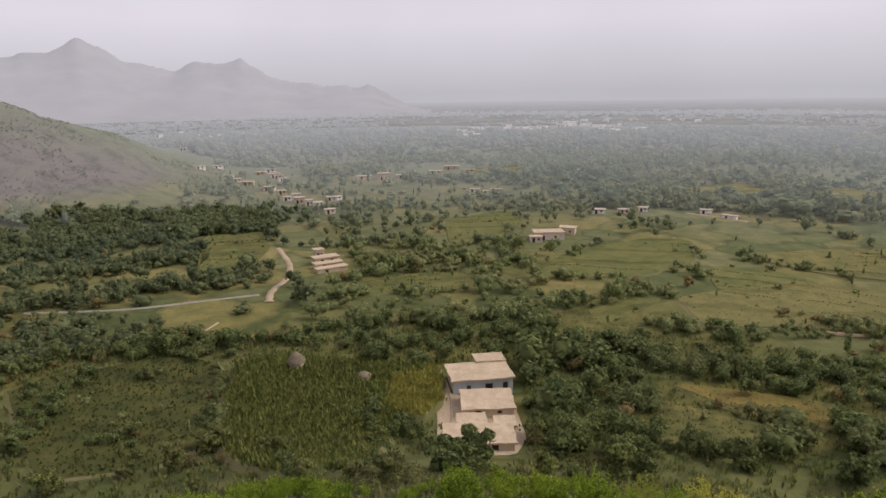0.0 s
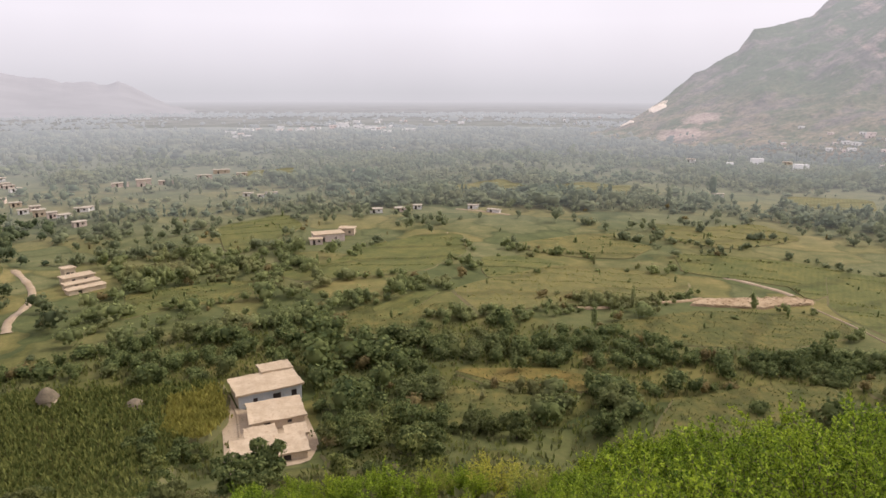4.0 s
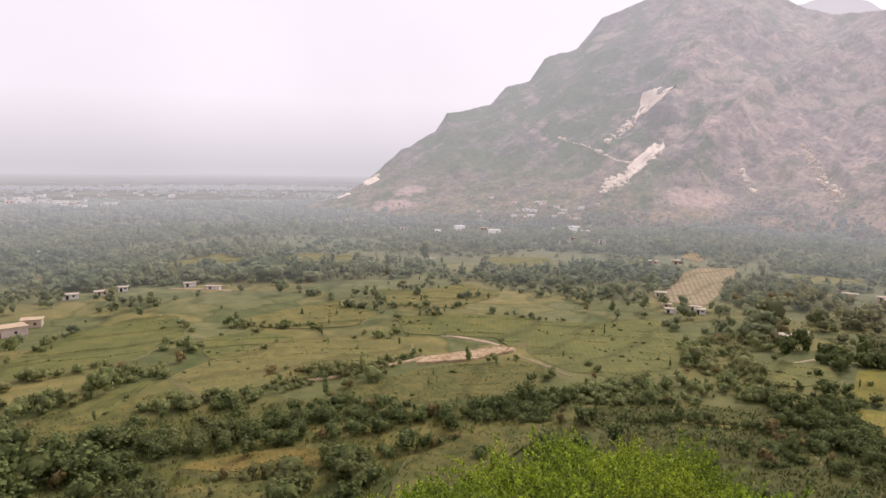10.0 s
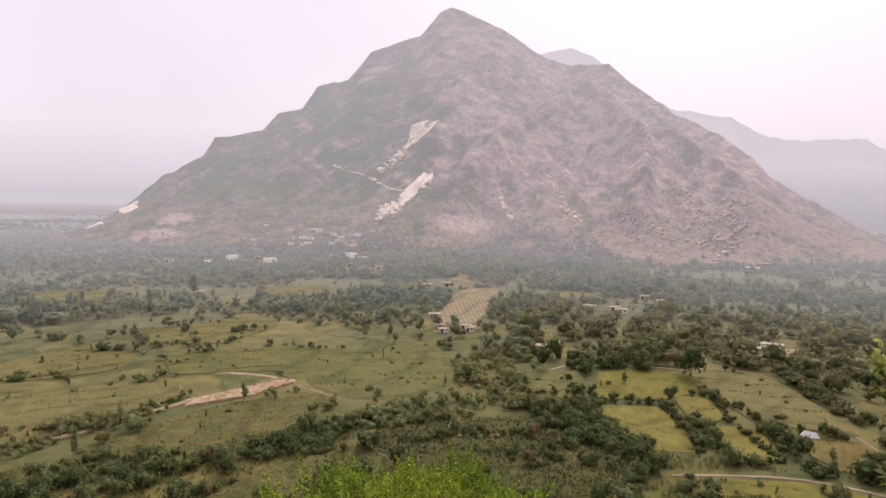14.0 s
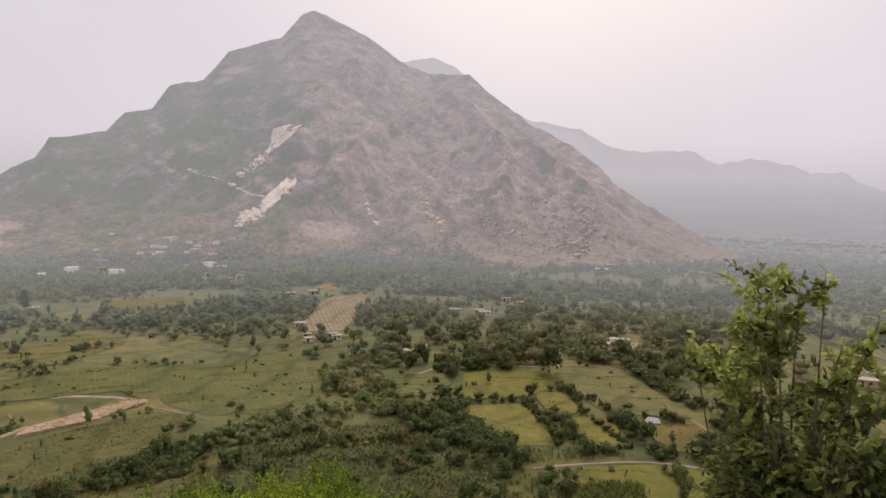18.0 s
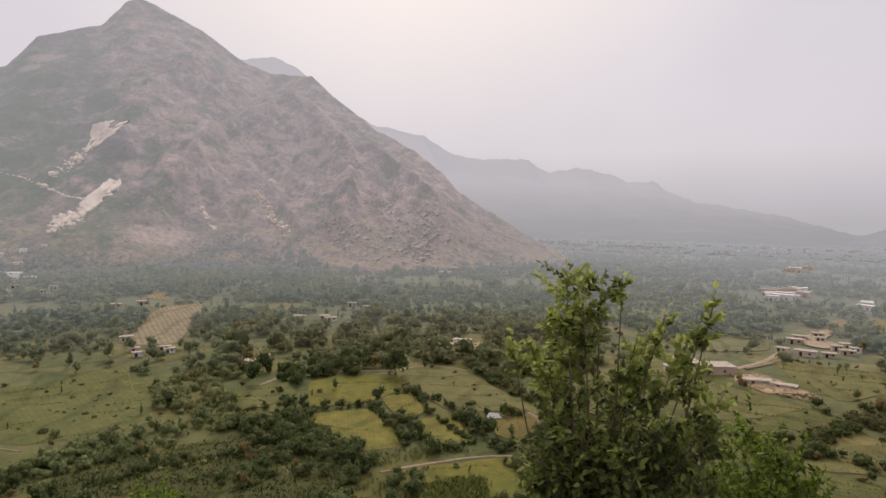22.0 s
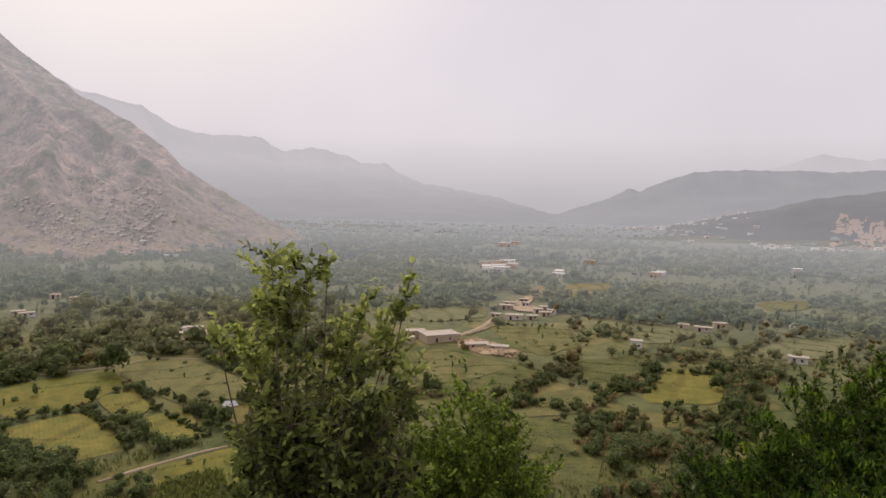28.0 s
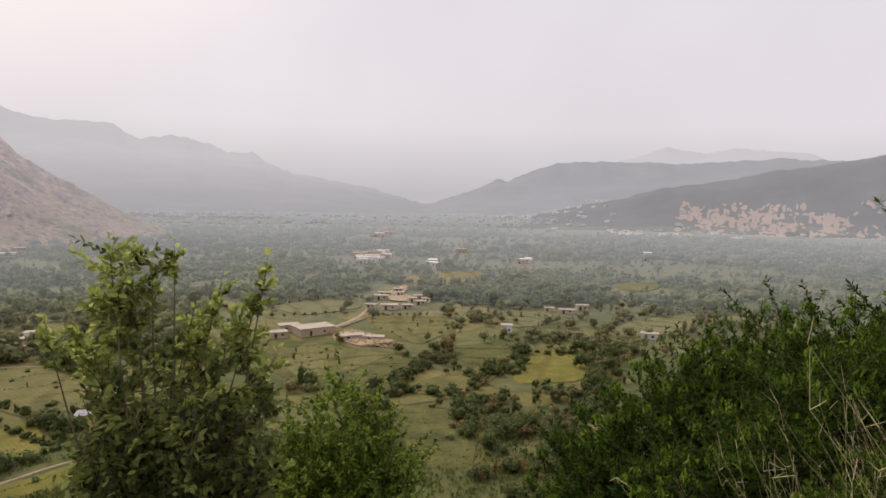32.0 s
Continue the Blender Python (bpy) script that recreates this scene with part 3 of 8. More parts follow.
FIELDS.append(("grass", ((83.7, 95.8), (100.1, 93.0), (120, 86), (115, 82), (97.1, 88.4), (25.8, 28.1))))
FIELDS.append(("dark_crop", ((126, 84), (147, 83), (165, 78), (140, 65), (127, 71))))
FIELDS.append(("grass", ((27, 159), (43, 166), (54, 159), (43, 145), (29, 147))))
FIELDS.append(("meadow", ((169, 386), (195, 380), (189, 345), (160, 350))))
FIELDS.append(("meadow", ((226, 359), (261, 349), (221, 307), (206, 326))))
FIELDS.append(("meadow", ((207, 161), (224, 139), (237, 111), (216, 97), (179, 83), (164, 93), (160, 111), (169, 131))))
FIELDS.append(("meadow", ((165, 195), (189, 188), (204, 164), (180, 150), (167, 166), (155, 179))))
FIELDS.append(("grass", ((194, 247), (209, 229), (197, 205), (176, 212))))
FIELDS.append(("grass", ((323, 290), (360, 261), (325, 231), (299, 259))))
FIELDS.append(("meadow", ((397, 120), (425, 95), (389, 87), (367, 111))))
FIELDS.append(("grass", ((126, 89), (150, 85), (162, 75), (152, 71), (135, 76), (123, 81))))
FIELDS.append(("dark_crop", ((158, 71), (176, 48), (165, 44), (151, 59), (147, 66))))
FIELDS.append(("dark_crop", ((124, 73), (140, 63), (152, 40), (144, 35), (124.7, 56.0), (120.3, 67.7))))
FIELDS.append(("dark_crop", ((127.3, 42.7), (140, 26), (135.1, 19.2), (118.6, 40.8))))
FIELDS.append(("grass", ((106, 94), (117, 90), (118, 83), (104.1, 86.5), (95.0, 90.8), (88.2, 91.9), (85.9, 95.7))))
FIELDS.append(("grass", ((142, 80), (160, 73), (165, 59), (154, 61), (142, 72))))
FIELDS.append(("dark_crop", ((128, 81), (142, 69), (151, 54), (157, 41), (151, 39), (136, 59), (124, 72))))
FIELDS.append(("dark_crop", ((133, 45), (142, 37), (144, 24), (133.5, 23.1), (125.6, 39.7))))
FIELDS.append(("meadow", ((205, 72), (219, 70), (228, 55), (210, 48), (199, 54), (190, 64))))
FIELDS.append(("tilled", ((276, 140), (290, 119), (405, 150), (382, 170))))
FIELDS.append(("tilled", ((426, 200), (456, 209), (448, 194), (408, 178))))
FIELDS.append(("meadow", ((406, 122), (423, 91), (387, 80), (377, 106))))
FIELDS.append(("meadow", ((232, -122), (263, -153), (252, -172), (220, -160), (218, -135))))
FIELDS.append(("pasture", ((251, -81), (239, -103), (207, -119), (188, -124), (172, -99), (182, -78), (216, -68))))
FIELDS.append(("pasture", ((204, -147), (198, -160), (184, -169), (177, -152), (188, -139))))
FIELDS.append(("rice", ((155, -136), (143, -154), (170, -187), (184, -176), (172, -153))))
FIELDS.append(("pasture", ((153, -88), (143, -103), (130, -94), (122, -97), (107.3, -81.7), (113.0, -75.2), (125, -74))))
FIELDS.append(("barley", ((390, -258), (416, -323), (369, -292), (355, -251))))
FIELDS.append(("meadow", ((194, -217), (206, -269), (200, -304), (173, -255), (178, -222))))
FIELDS.append(("grass", ((303, -357), (296, -399), (265, -352), (273, -328))))
FIELDS.append(("meadow", ((318, -109), (335, -144), (325, -167), (299, -154), (292, -119))))
FIELDS.append(("barley", ((171, -105), (177, -140), (165, -139), (150, -110), (152, -90))))
FIELDS.append(("pasture", ((201, -144), (202, -171), (189, -173), (174, -138), (185, -130))))
FIELDS.append(("meadow", ((244, -207), (246, -240), (219, -211), (219, -188))))
FIELDS.append(("meadow", ((18, 526), (65, 534), (60, 490), (21, 489))))
FIELDS.append(("meadow", ((137, 387), (175, 388), (183, 370), (140, 351))))
FIELDS.append(("meadow", ((192, 361), (239, 375), (245, 353), (193, 324))))
FIELDS.append(("barley", ((117, 236), (151, 239), (166, 233), (154, 214), (135, 222), (117, 228))))
FIELDS.append(("meadow", ((41, 161), (53, 167), (64, 180), (52, 178), (40, 171))))
FIELDS.append(("meadow", ((162, 390), (190, 399), (187, 378), (157, 370))))
FIELDS.append(("earth", ((131, 146), (141, 149), (153, 147), (166, 145), (172, 141), (168, 135), (160, 136), (147, 137), (137, 140))))
FIELDS.append(("earth", ((246, -112), (247, -123), (232, -126), (220, -129), (223, -117), (234, -110))))
FIELDS.append(("earth", ((276, 0), (294, -9), (300, -22), (294, -23), (280, -11))))
FIELDS.append(("tilled", ((385, -226), (403, -254), (385, -253), (366, -229))))
FIELDS.append(("grass", ((27, 167), (42, 176), (43, 167), (32, 158))))
FIELDS.append(("dark_crop", ((13.2, 95.8), (24.8, 101.3), (30.9, 95.5), (26.0, 85.0), (14.7, 78.3))))
FIELDS.append(("grass", ((39.4, 120.1), (51.2, 112.3), (61.8, 103.8), (56.9, 98.2), (39.1, 97.4), (33.9, 105.2))))
FIELDS.append(("grass", ((-30, 232), (-21, 234), (-14, 240), (-22, 248), (-31, 246))))
FIELDS.append(("barley", ((211, -134), (226, -161), (255, -175), (277, -143), (243, -134))))
FIELDS.append(("barley", ((240, -99), (204, -118), (196, -102), (192, -77), (216, -80))))
# golden rice plots
FIELDS.append(("paddy", ((233, 48), (239, 17), (222, 12), (207, 22), (197, 41))))
FIELDS.append(("barley", ((236, 15), (248, 9), (241, -10), (220, -21), (198, -28), (198, -21), (198, -4), (216, 8))))
FIELDS.append(("rice", ((191, 40), (199, 23), (183, 14), (165, 10), (156, 32))))
FIELDS.append(("rice", ((211, 20), (216, 10), (198, 5), (188, 12))))
FIELDS.append(("rice", ((191, 8), (196, -4), (171, -9), (166, 2))))
FIELDS.append(("stubble", ((193, -14), (194, -28), (174, -30), (170, -21), (182, -15))))
FIELDS.append(("paddy", ((152, 3), (160, -13), (156, -29), (136, -28), (131, 4))))
FIELDS.append(("maize", ((141, 3), (145, -11), (125, -10), (123, 4))))
# plots under the hill
FIELDS.append(('grass', ((-82, 203), (-71, 219), (-70, 253), (-82, 290), (-98, 277), (-91, 235))))
# hamlet plot
FIELDS.append(('barley', ((392, -259), (413, -288), (409, -315), (383, -301), (351, -255), (356, -242))))

# ---- belts of trees and bushes: height, half width, line ----
BELTS = []
BELTS.append((4.2, 4, ((-106, 144), (-88, 148), (-69, 151), (-43, 150), (-19, 151), (2, 146))))
BELTS.append((2.8, 2, ((-50, 133), (-45.0, 115.3), (-39.9, 97.9))))
BELTS.append((3.2, 2.5, ((-78, 132), (-79, 122), (-74.3, 104.8))))
BELTS.append((3.0, 2.5, ((-65, 132), (-63.5, 121.3), (-59.9, 103.6))))
BELTS.append((5.5, 3, ((-13, 138), (-8.6, 136.3))))
BELTS.append((6.5, 5, ((20, 151), (30, 151), (36, 144))))
BELTS.append((7, 6, ((20.7, 133.9), (29.7, 134.4), (36.3, 125.7))))
BELTS.append((5.5, 5, ((16.8, 114.6), (23.5, 115.0), (34.5, 115.0), (45.1, 119.9))))
BELTS.append((5, 4, ((2, 149), (12, 151), (22, 154))))
BELTS.append((5, 5, ((-34, 159), (-16, 161), (2, 167), (26, 170))))
BELTS.append((5, 4, ((58, 160), (64, 154), (71, 151))))
BELTS.append((4, 2, ((77, 150), (79, 150))))
BELTS.append((8, 2, ((87, 210), (84, 199))))
BELTS.append((4.5, 3, ((-15, 192), (-8, 192))))
BELTS.append((4.5, 3, ((-29, 189), (-24, 192))))
BELTS.append((5.5, 3, ((9, 233), (14, 228))))
BELTS.append((5, 6, ((-52, 254), (-32, 263), (-10, 251), (1, 237))))
BELTS.append((4.5, 5, ((19, 223), (32, 222))))
BELTS.append((5, 6, ((-149, 208), (-148, 224), (-134, 232), (-129, 267), (-109, 279))))
BELTS.append((5, 6, ((-115, 158), (-106, 162), (-91, 161))))
BELTS.append((5, 5, ((-117, 220), (-104, 236), (-98, 255))))
BELTS.append((3.5, 3, ((-17.0, 119.9), (-13.1, 105.0), (-9.1, 93.5))))
BELTS.append((5, 5, ((0.1, 93.2), (2.1, 72.0))))
BELTS.append((4, 4, ((9.4, 95.5), (15.6, 99.2), (23.1, 94.1))))
BELTS.append((4, 4, ((51, 138), (65, 134), (78, 130), (97, 132))))
BELTS.append((4.5, 5, ((93, 162), (105, 158), (111, 153))))
BELTS.append((4.5, 2, ((84, 206), (86, 201))))
BELTS.append((4, 2, ((77, 152), (80, 151))))
BELTS.append((5, 3, ((22, 229), (32, 228))))
BELTS.append((4, 2, ((9, 233), (11, 231))))
BELTS.append((4.5, 3, ((50, 228), (57, 230))))
BELTS.append((4, 4, ((54, 159), (63, 157), (69, 151))))
BELTS.append((2.4, 1.5, ((87, 155), (100, 154), (117, 152), (136, 153))))
BELTS.append((5, 5, ((43, 143), (59, 133), (69, 123), (81, 116), (96, 114))))
BELTS.append((5, 5, ((96, 114), (104, 103), (118, 99), (146, 90), (172, 81))))
BELTS.append((5, 5, ((64.8, 96.8), (73.8, 100.0), (86.2, 102.5))))
BELTS.append((4.5, 5, ((30, 172), (41, 183), (57, 187), (71, 187))))
BELTS.append((4.5, 5, ((4, 164), (16, 166), (29, 168))))
BELTS.append((4, 3, ((166, 144), (170, 141))))
BELTS.append((4, 4, ((110, 229), (123, 220), (138, 209))))
BELTS.append((5, 5, ((195, 222), (211, 216), (221, 202))))
BELTS.append((6, 5, ((274, 381), (291, 357), (344, 356), (370, 326))))
BELTS.append((4, 4, ((61, 137), (73, 129), (93, 122), (105, 108), (121, 97), (141, 94), (157, 89))))
BELTS.append((4, 4, ((157, 89), (171, 77), (175, 61), (186, 46), (172, 35))))
BELTS.append((5, 5, ((181, 45), (165, 31), (153, 19), (144, 12))))
BELTS.append((5, 4, ((219, 93), (191, 77), (183, 68))))
BELTS.append((2.5, 2, ((133, 78), (145, 66), (158, 46))))
BELTS.append((3, 3, ((112, 100), (117, 90), (130, 90))))
BELTS.append((6, 5, ((286, 393), (330, 400), (332, 353), (359, 323))))
BELTS.append((5.5, 6, ((638, 225), (708, 204), (644, 146), (550, 106))))
BELTS.append((3, 2, ((171, 106), (166, 101))))
BELTS.append((4, 3, ((176, 149), (177, 147))))
BELTS.append((7, 7, ((298, 34), (288, 18), (270, 0))))
BELTS.append((6, 6, ((356, 60), (362, 35), (345, 9), (376, -16))))
BELTS.append((5, 4, ((217, 97), (196, 82), (186, 68))))
BELTS.append((5, 4, ((178, 46), (164, 33), (151, 21), (138, 16))))
BELTS.append((3, 3, ((162, 77), (147, 79), (140, 93), (122, 95), (115, 103))))
BELTS.append((3.5, 2, ((205, -8), (205, -10))))
BELTS.append((3, 2, ((202, 23), (191, 14), (183, 9))))
BELTS.append((3, 2, ((214, 5), (202, -4), (183, -12))))
BELTS.append((3.5, 3, ((239, -19), (221, -27), (205, -33))))
BELTS.append((4, 3, ((169, -15), (153, -19), (144, -20))))
BELTS.append((3.5, 3, ((137, 54), (143, 45), (153, 40))))
BELTS.append((6, 5, ((307, 72), (296, 61), (254, 43))))
BELTS.append((5, 6, ((137, -102), (125, -102), (118, -106), (110, -111))))
BELTS.append((5, 5, ((108, -90), (99.8, -94.5), (103, -108))))
BELTS.append((3.5, 3, ((161, -93), (177, -108), (191, -125))))
BELTS.append((3.5, 3, ((157, -121), (169, -137), (172, -145))))
BELTS.append((7, 3, ((322, -195), (309, -195), (326, -216))))
BELTS.append((8, 2, ((256, -211), (258, -228), (268, -253))))
BELTS.append((8, 2, ((255, -254), (260, -282), (269, -323))))
BELTS.append((5, 5, ((199, -180), (193, -196), (177, -200))))
BELTS.append((5, 6, ((136, -154), (156, -183), (170, -212))))
BELTS.append((6, 6, ((283, -193), (236, -184), (232, -195))))
BELTS.append((4, 4, ((146, -139), (134, -147), (136, -163))))
BELTS.append((6, 5, ((203, -280), (208, -327), (200, -353))))
BELTS.append((4.5, 5, ((145, -107), (140, -112), (128, -118))))
BELTS.append((3.5, 3, ((177, -104), (192, -122), (208, -146))))
BELTS.append((4, 4, ((172, -136), (165, -139), (173, -154))))
# hedges round the southern plots
BELTS.append((4.5, 3, ((168, -129), (177, -149), (185, -170))))
BELTS.append((5, 4, ((198, -180), (182, -195), (159, -208))))
BELTS.append((4.5, 3, ((164, -95), (154, -110), (158, -122))))
BELTS.append((5, 4, ((141, -129), (131, -137))))
BELTS.append((6, 4, ((173, -190), (144, -159), (132, -154))))
BELTS.append((8, 3, ((240, -253), (222, -285))))
BELTS.append((8, 3, ((265, -215), (279, -263))))
BELTS.append((7, 4, ((275, -184), (233, -175), (241, -195))))
BELTS.append((9, 2.5, ((304, -203), (318, -206), (334, -212))))
# more hedges and clumps
BELTS.append((3.0, 1.6, ((-86, 124), (-78.5, 105.0), (-73.0, 94.3))))
BELTS.append((2.6, 1.5, ((-64, 124), (-57.6, 107.3), (-50.0, 89.6))))
BELTS.append((2.4, 2, ((-17.3, 122.4), (-12.9, 103.0), (-4.0, 40.4))))
BELTS.append((3, 2, ((-27.5, 97.1), (-14.5, 63.6))))
BELTS.append((3.2, 2.5, ((-100, 134), (-86, 138), (-62, 143))))
BELTS.append((4, 3, ((-112, 152), (-92, 154), (-66, 156))))
BELTS.append((5, 4, ((-188, 266), (-152, 271), (-109, 273))))
BELTS.append((4.5, 3.5, ((-146, 203), (-129, 222), (-95, 235))))
BELTS.append((11, 7, ((21, 137), (27.1, 134.3), (36.6, 131.7))))
BELTS.append((10, 6, ((18.5, 114.7), (23.0, 112.7), (31.1, 110.4))))
BELTS.append((4, 4, ((32.0, 105.7), (43.8, 97.0), (49.3, 88.7))))
BELTS.append((5, 5, ((14.0, 88.9), (24.5, 96.0), (28.9, 88.8))))
BELTS.append((3.5, 3, ((169, -99), (184, -115), (195, -140))))
BELTS.append((4, 4, ((125, -91), (144, -115), (139, -125))))
BELTS.append((4, 4, ((114, -116), (127, -143), (134, -164))))
BELTS.append((5, 5, ((119, -95), (120, -119), (118, -146))))
BELTS.append((3, 2.5, ((184, -164), (167, -183), (166, -202))))
BELTS.append((4, 3, ((178, -196), (218, -265))))
BELTS.append((5, 5, ((125, -93), (123, -106), (110, -111))))
BELTS.append((5, 5, ((103.9, -79.1), (101.4, -92.6), (96, -103))))
BELTS.append((3, 2.5, ((169, -97), (160, -102), (160, -114))))
BELTS.append((3.5, 3, ((166, -130), (166, -142), (160, -163))))
BELTS.append((4, 3, ((134, -147), (158, -179), (179, -220))))
BELTS.append((4, 3, ((124, 84), (147, 79), (169, 67))))
BELTS.append((3.5, 2.5, ((119, 107), (135, 98), (155, 84))))
BELTS.append((5, 4, ((244, 97), (205, 73), (178, 56), (155, 31))))
BELTS.append((4, 3, ((253, -11), (226, -21), (209, -29))))
BELTS.append((6, 5, ((308, 44), (278, 17), (261, -2))))
# dense bands of trees under the brown hill
for tall, half, line in ((6, 8, ((-178, 236), (-153, 245), (-136, 256), (-121, 277))), (6, 7, ((-152, 205), (-132, 209), (-117, 219), (-108, 238), (-100, 253))), (6, 6, ((-104, 222), (-95, 238))),
                         (6, 7, ((-126, 166), (-114, 174), (-103, 183), (-91, 192), (-75, 200), (-62, 208))), (5.5, 6, ((-104, 134), (-90, 137), (-80, 144), (-67, 147), (-52, 143))),
                         (6, 9, ((-210, 298), (-186, 303), (-158, 311), (-134, 328), (-112, 344))), (5.5, 6, ((-44, 226), (-18, 231), (0, 233), (14, 236)))):
    BELTS.append((tall, half, line))
    BELTS.append((tall * 0.7, half, line))
BELTS.append((2.2, 1.2, ((217, 10), (196, 3), (178, -6), (167, -11))))
BELTS.append((2.2, 1.2, ((201, 23), (186, 15), (165, 8))))
BELTS.append((2.0, 1.0, ((220, -15), (202, -24), (190, -31))))
BELTS.append((3.2, 2.0, ((157, -17), (146, -18), (134, -18))))
BELTS.append((3.0, 1.3, ((92, 155), (108, 153), (120, 155), (132, 154), (140, 155))))
BELTS.append((2.4, 1.2, ((92, 156), (108, 154), (120, 156), (132, 155), (142, 156))))
BELTS.append((2.6, 3, ((-9, 106), (-5, 101), (-3, 96))))
BELTS.append((2.6, 1.2, ((169, 83), (182, 71), (192, 57))))
BELTS.append((2.8, 1.4, ((145, 71), (158, 57), (169, 44), (178, 33))))
BELTS.append((2.8, 1.4, ((131, 63), (140, 46), (146, 32))))
BELTS.append((3.2, 2.0, ((209, 54), (187, 42), (165, 30), (146, 24))))
BELTS.append((2.4, 1.2, ((194, 70), (208, 62), (216, 52))))
# above the cut
BELTS.append((2.6, 1.6, ((73, 157), (80, 151), (93, 150), (111, 150), (128, 148))))
BELTS.append((8.0, 4.0, ((19, 128), (22, 118), (20, 106))))


# ---- mesh helpers ----
def quads_mesh(name, verts, quads, material, smooth=False):
    """Fast mesh from numpy arrays: verts (n, 3), quads (m, 4)."""
    me = bpy.data.meshes.new(name)
    verts, quads = np.asarray(verts, np.float32), np.asarray(quads, np.int32)
    me.vertices.add(len(verts))
    me.vertices.foreach_set("co", verts.ravel())
    me.loops.add(quads.size)
    me.loops.foreach_set("vertex_index", quads.ravel())
    me.polygons.add(len(quads))
    me.polygons.foreach_set("loop_start", np.arange(len(quads), dtype=np.int32) * quads.shape[1])
    me.polygons.foreach_set("use_smooth", np.full(len(quads), smooth))
    me.materials.append(material)
    me.update(calc_edges=True)
    me.validate()
    return me


def grid_quads(rows, cols, wrap=False):
    i, j = np.meshgrid(np.arange(rows - 1), np.arange(cols if wrap else cols - 1), indexing="ij")
    k = (j + 1) % cols
    return np.stack([i * cols + j, i * cols + k, (i + 1) * cols + k, (i + 1) * cols + j], -1).reshape(-1, 4)


def part(name, me, parent, label="", at=None):
    ob = new(name, me)
    ob.parent = parent
    if at is not None:
        ob.matrix_basis = at
    if label:
        tagged(ob, label)
    return ob


def thing(name, at, label, category, group="", kind=""):
    ob = new(name)
    ob.empty_display_size = 0.2
    ob.matrix_basis = at
    return tagged(ob, label, category, group, kind)


def polar(az, r):
    a = np.radians(az)
    return np.sin(a) * r, np.cos(a) * r


# ---- the ground: one sheet from the lookout to the horizon ----
ring_az = np.concatenate([np.arange(-42, 166, 0.4), np.arange(166, 318, 3.0)])
ring_r = np.concatenate([[0.05], np.geomspace(0.8, 1500, 190), np.geomspace(1560, 4750, 14)])
A, RR = np.meshgrid(ring_az, ring_r)
gx, gy = polar(A, RR)
gz = height(gx, gy)
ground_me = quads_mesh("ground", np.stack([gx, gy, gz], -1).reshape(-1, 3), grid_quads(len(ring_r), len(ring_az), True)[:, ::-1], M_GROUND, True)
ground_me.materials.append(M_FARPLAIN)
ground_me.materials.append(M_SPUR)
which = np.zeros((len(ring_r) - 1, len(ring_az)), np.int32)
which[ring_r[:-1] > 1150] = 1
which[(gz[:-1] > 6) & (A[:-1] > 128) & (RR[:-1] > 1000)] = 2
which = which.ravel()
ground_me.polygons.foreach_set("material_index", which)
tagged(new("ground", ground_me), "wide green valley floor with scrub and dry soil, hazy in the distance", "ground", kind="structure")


# ---- the big mountain ----
SKY_AZ = (28, 31.5, 34.8, 37.8, 40.5, 43.7, 44.6, 48.4, 49.8, 51.8, 53.0, 55.7, 57.6, 59.6, 62.0, 63.6, 64.6, 65.6, 66.8, 69.3, 72.2, 74.5, 78.1, 80.0, 83.9, 87.2, 89.6, 91.2, 93.4, 97, 101)
SKY_EL = (-4, -3.6, -2.9, -1.0, 1.4, 3.2, 4.7, 5.5, 7.1, 7.5, 9.4, 10.1, 12.4, 13.2, 14.0, 15.8, 16.25, 16.0, 15.4, 14.3, 12.4, 11.5, 11.6, 10.0, 7.2, 5.6, 3.8, 2.1, 0.7, -1.5, -3.5)
FOOT_AZ, FOOT_D = (28, 36, 40, 50, 61, 70, 75, 80, 86, 92, 101), (900, 860, 770, 665, 640, 700, 680, 620, 600, 680, 800)
TOP_AZ, TOP_D = (28, 36, 45, 55, 65, 75, 82, 90, 101), (980, 960, 1120, 1330, 1480, 1420, 1250, 1000, 950)


BASE_AZ = np.arange(26, 103, 0.25)
BASE_EL = np.convolve(np.pad(np.interp(BASE_AZ, SKY_AZ, SKY_EL), 14, "edge"), np.hanning(29) / np.hanning(29).sum(), "valid")
# the spurs that run down the face: bearing and elevation along each crest, its height and width
FOLDS = (
    (((69.1, 13.8), (68.1, 11.0), (66.1, 7.7), (63.8, 2.7)), 34, 60), (((77.2, 8.2), (74.3, 5.7), (71.1, 3.9), (66.4, 0.3), (64.4, -2.9)), 42, 55),
    (((77.2, 8.2), (79.9, 5.6), (81.6, 3.4)), 34, 45), (((83.7, 3.9), (87.2, 1.8), (90.0, -0.9), (92.0, -2.6)), 36, 42),
    (((83.7, 3.9), (82.2, 1.5), (79.2, -2.0)), 26, 38), (((73.9, 11.5), (72.5, 9.2), (69.6, 8.3)), 26, 45), (((65.1, 4.9), (64.5, 1.3), (66.7, -0.7)), 16, 35),
    (((58.5, 10.0), (56.0, 6.0), (54.0, 3.0)), 20, 60), (((50.5, 5.5), (48.0, 2.5), (45.5, -0.5)), 14, 50))


def profile(u):
    return 0.34 * u + 0.66 * u**1.7


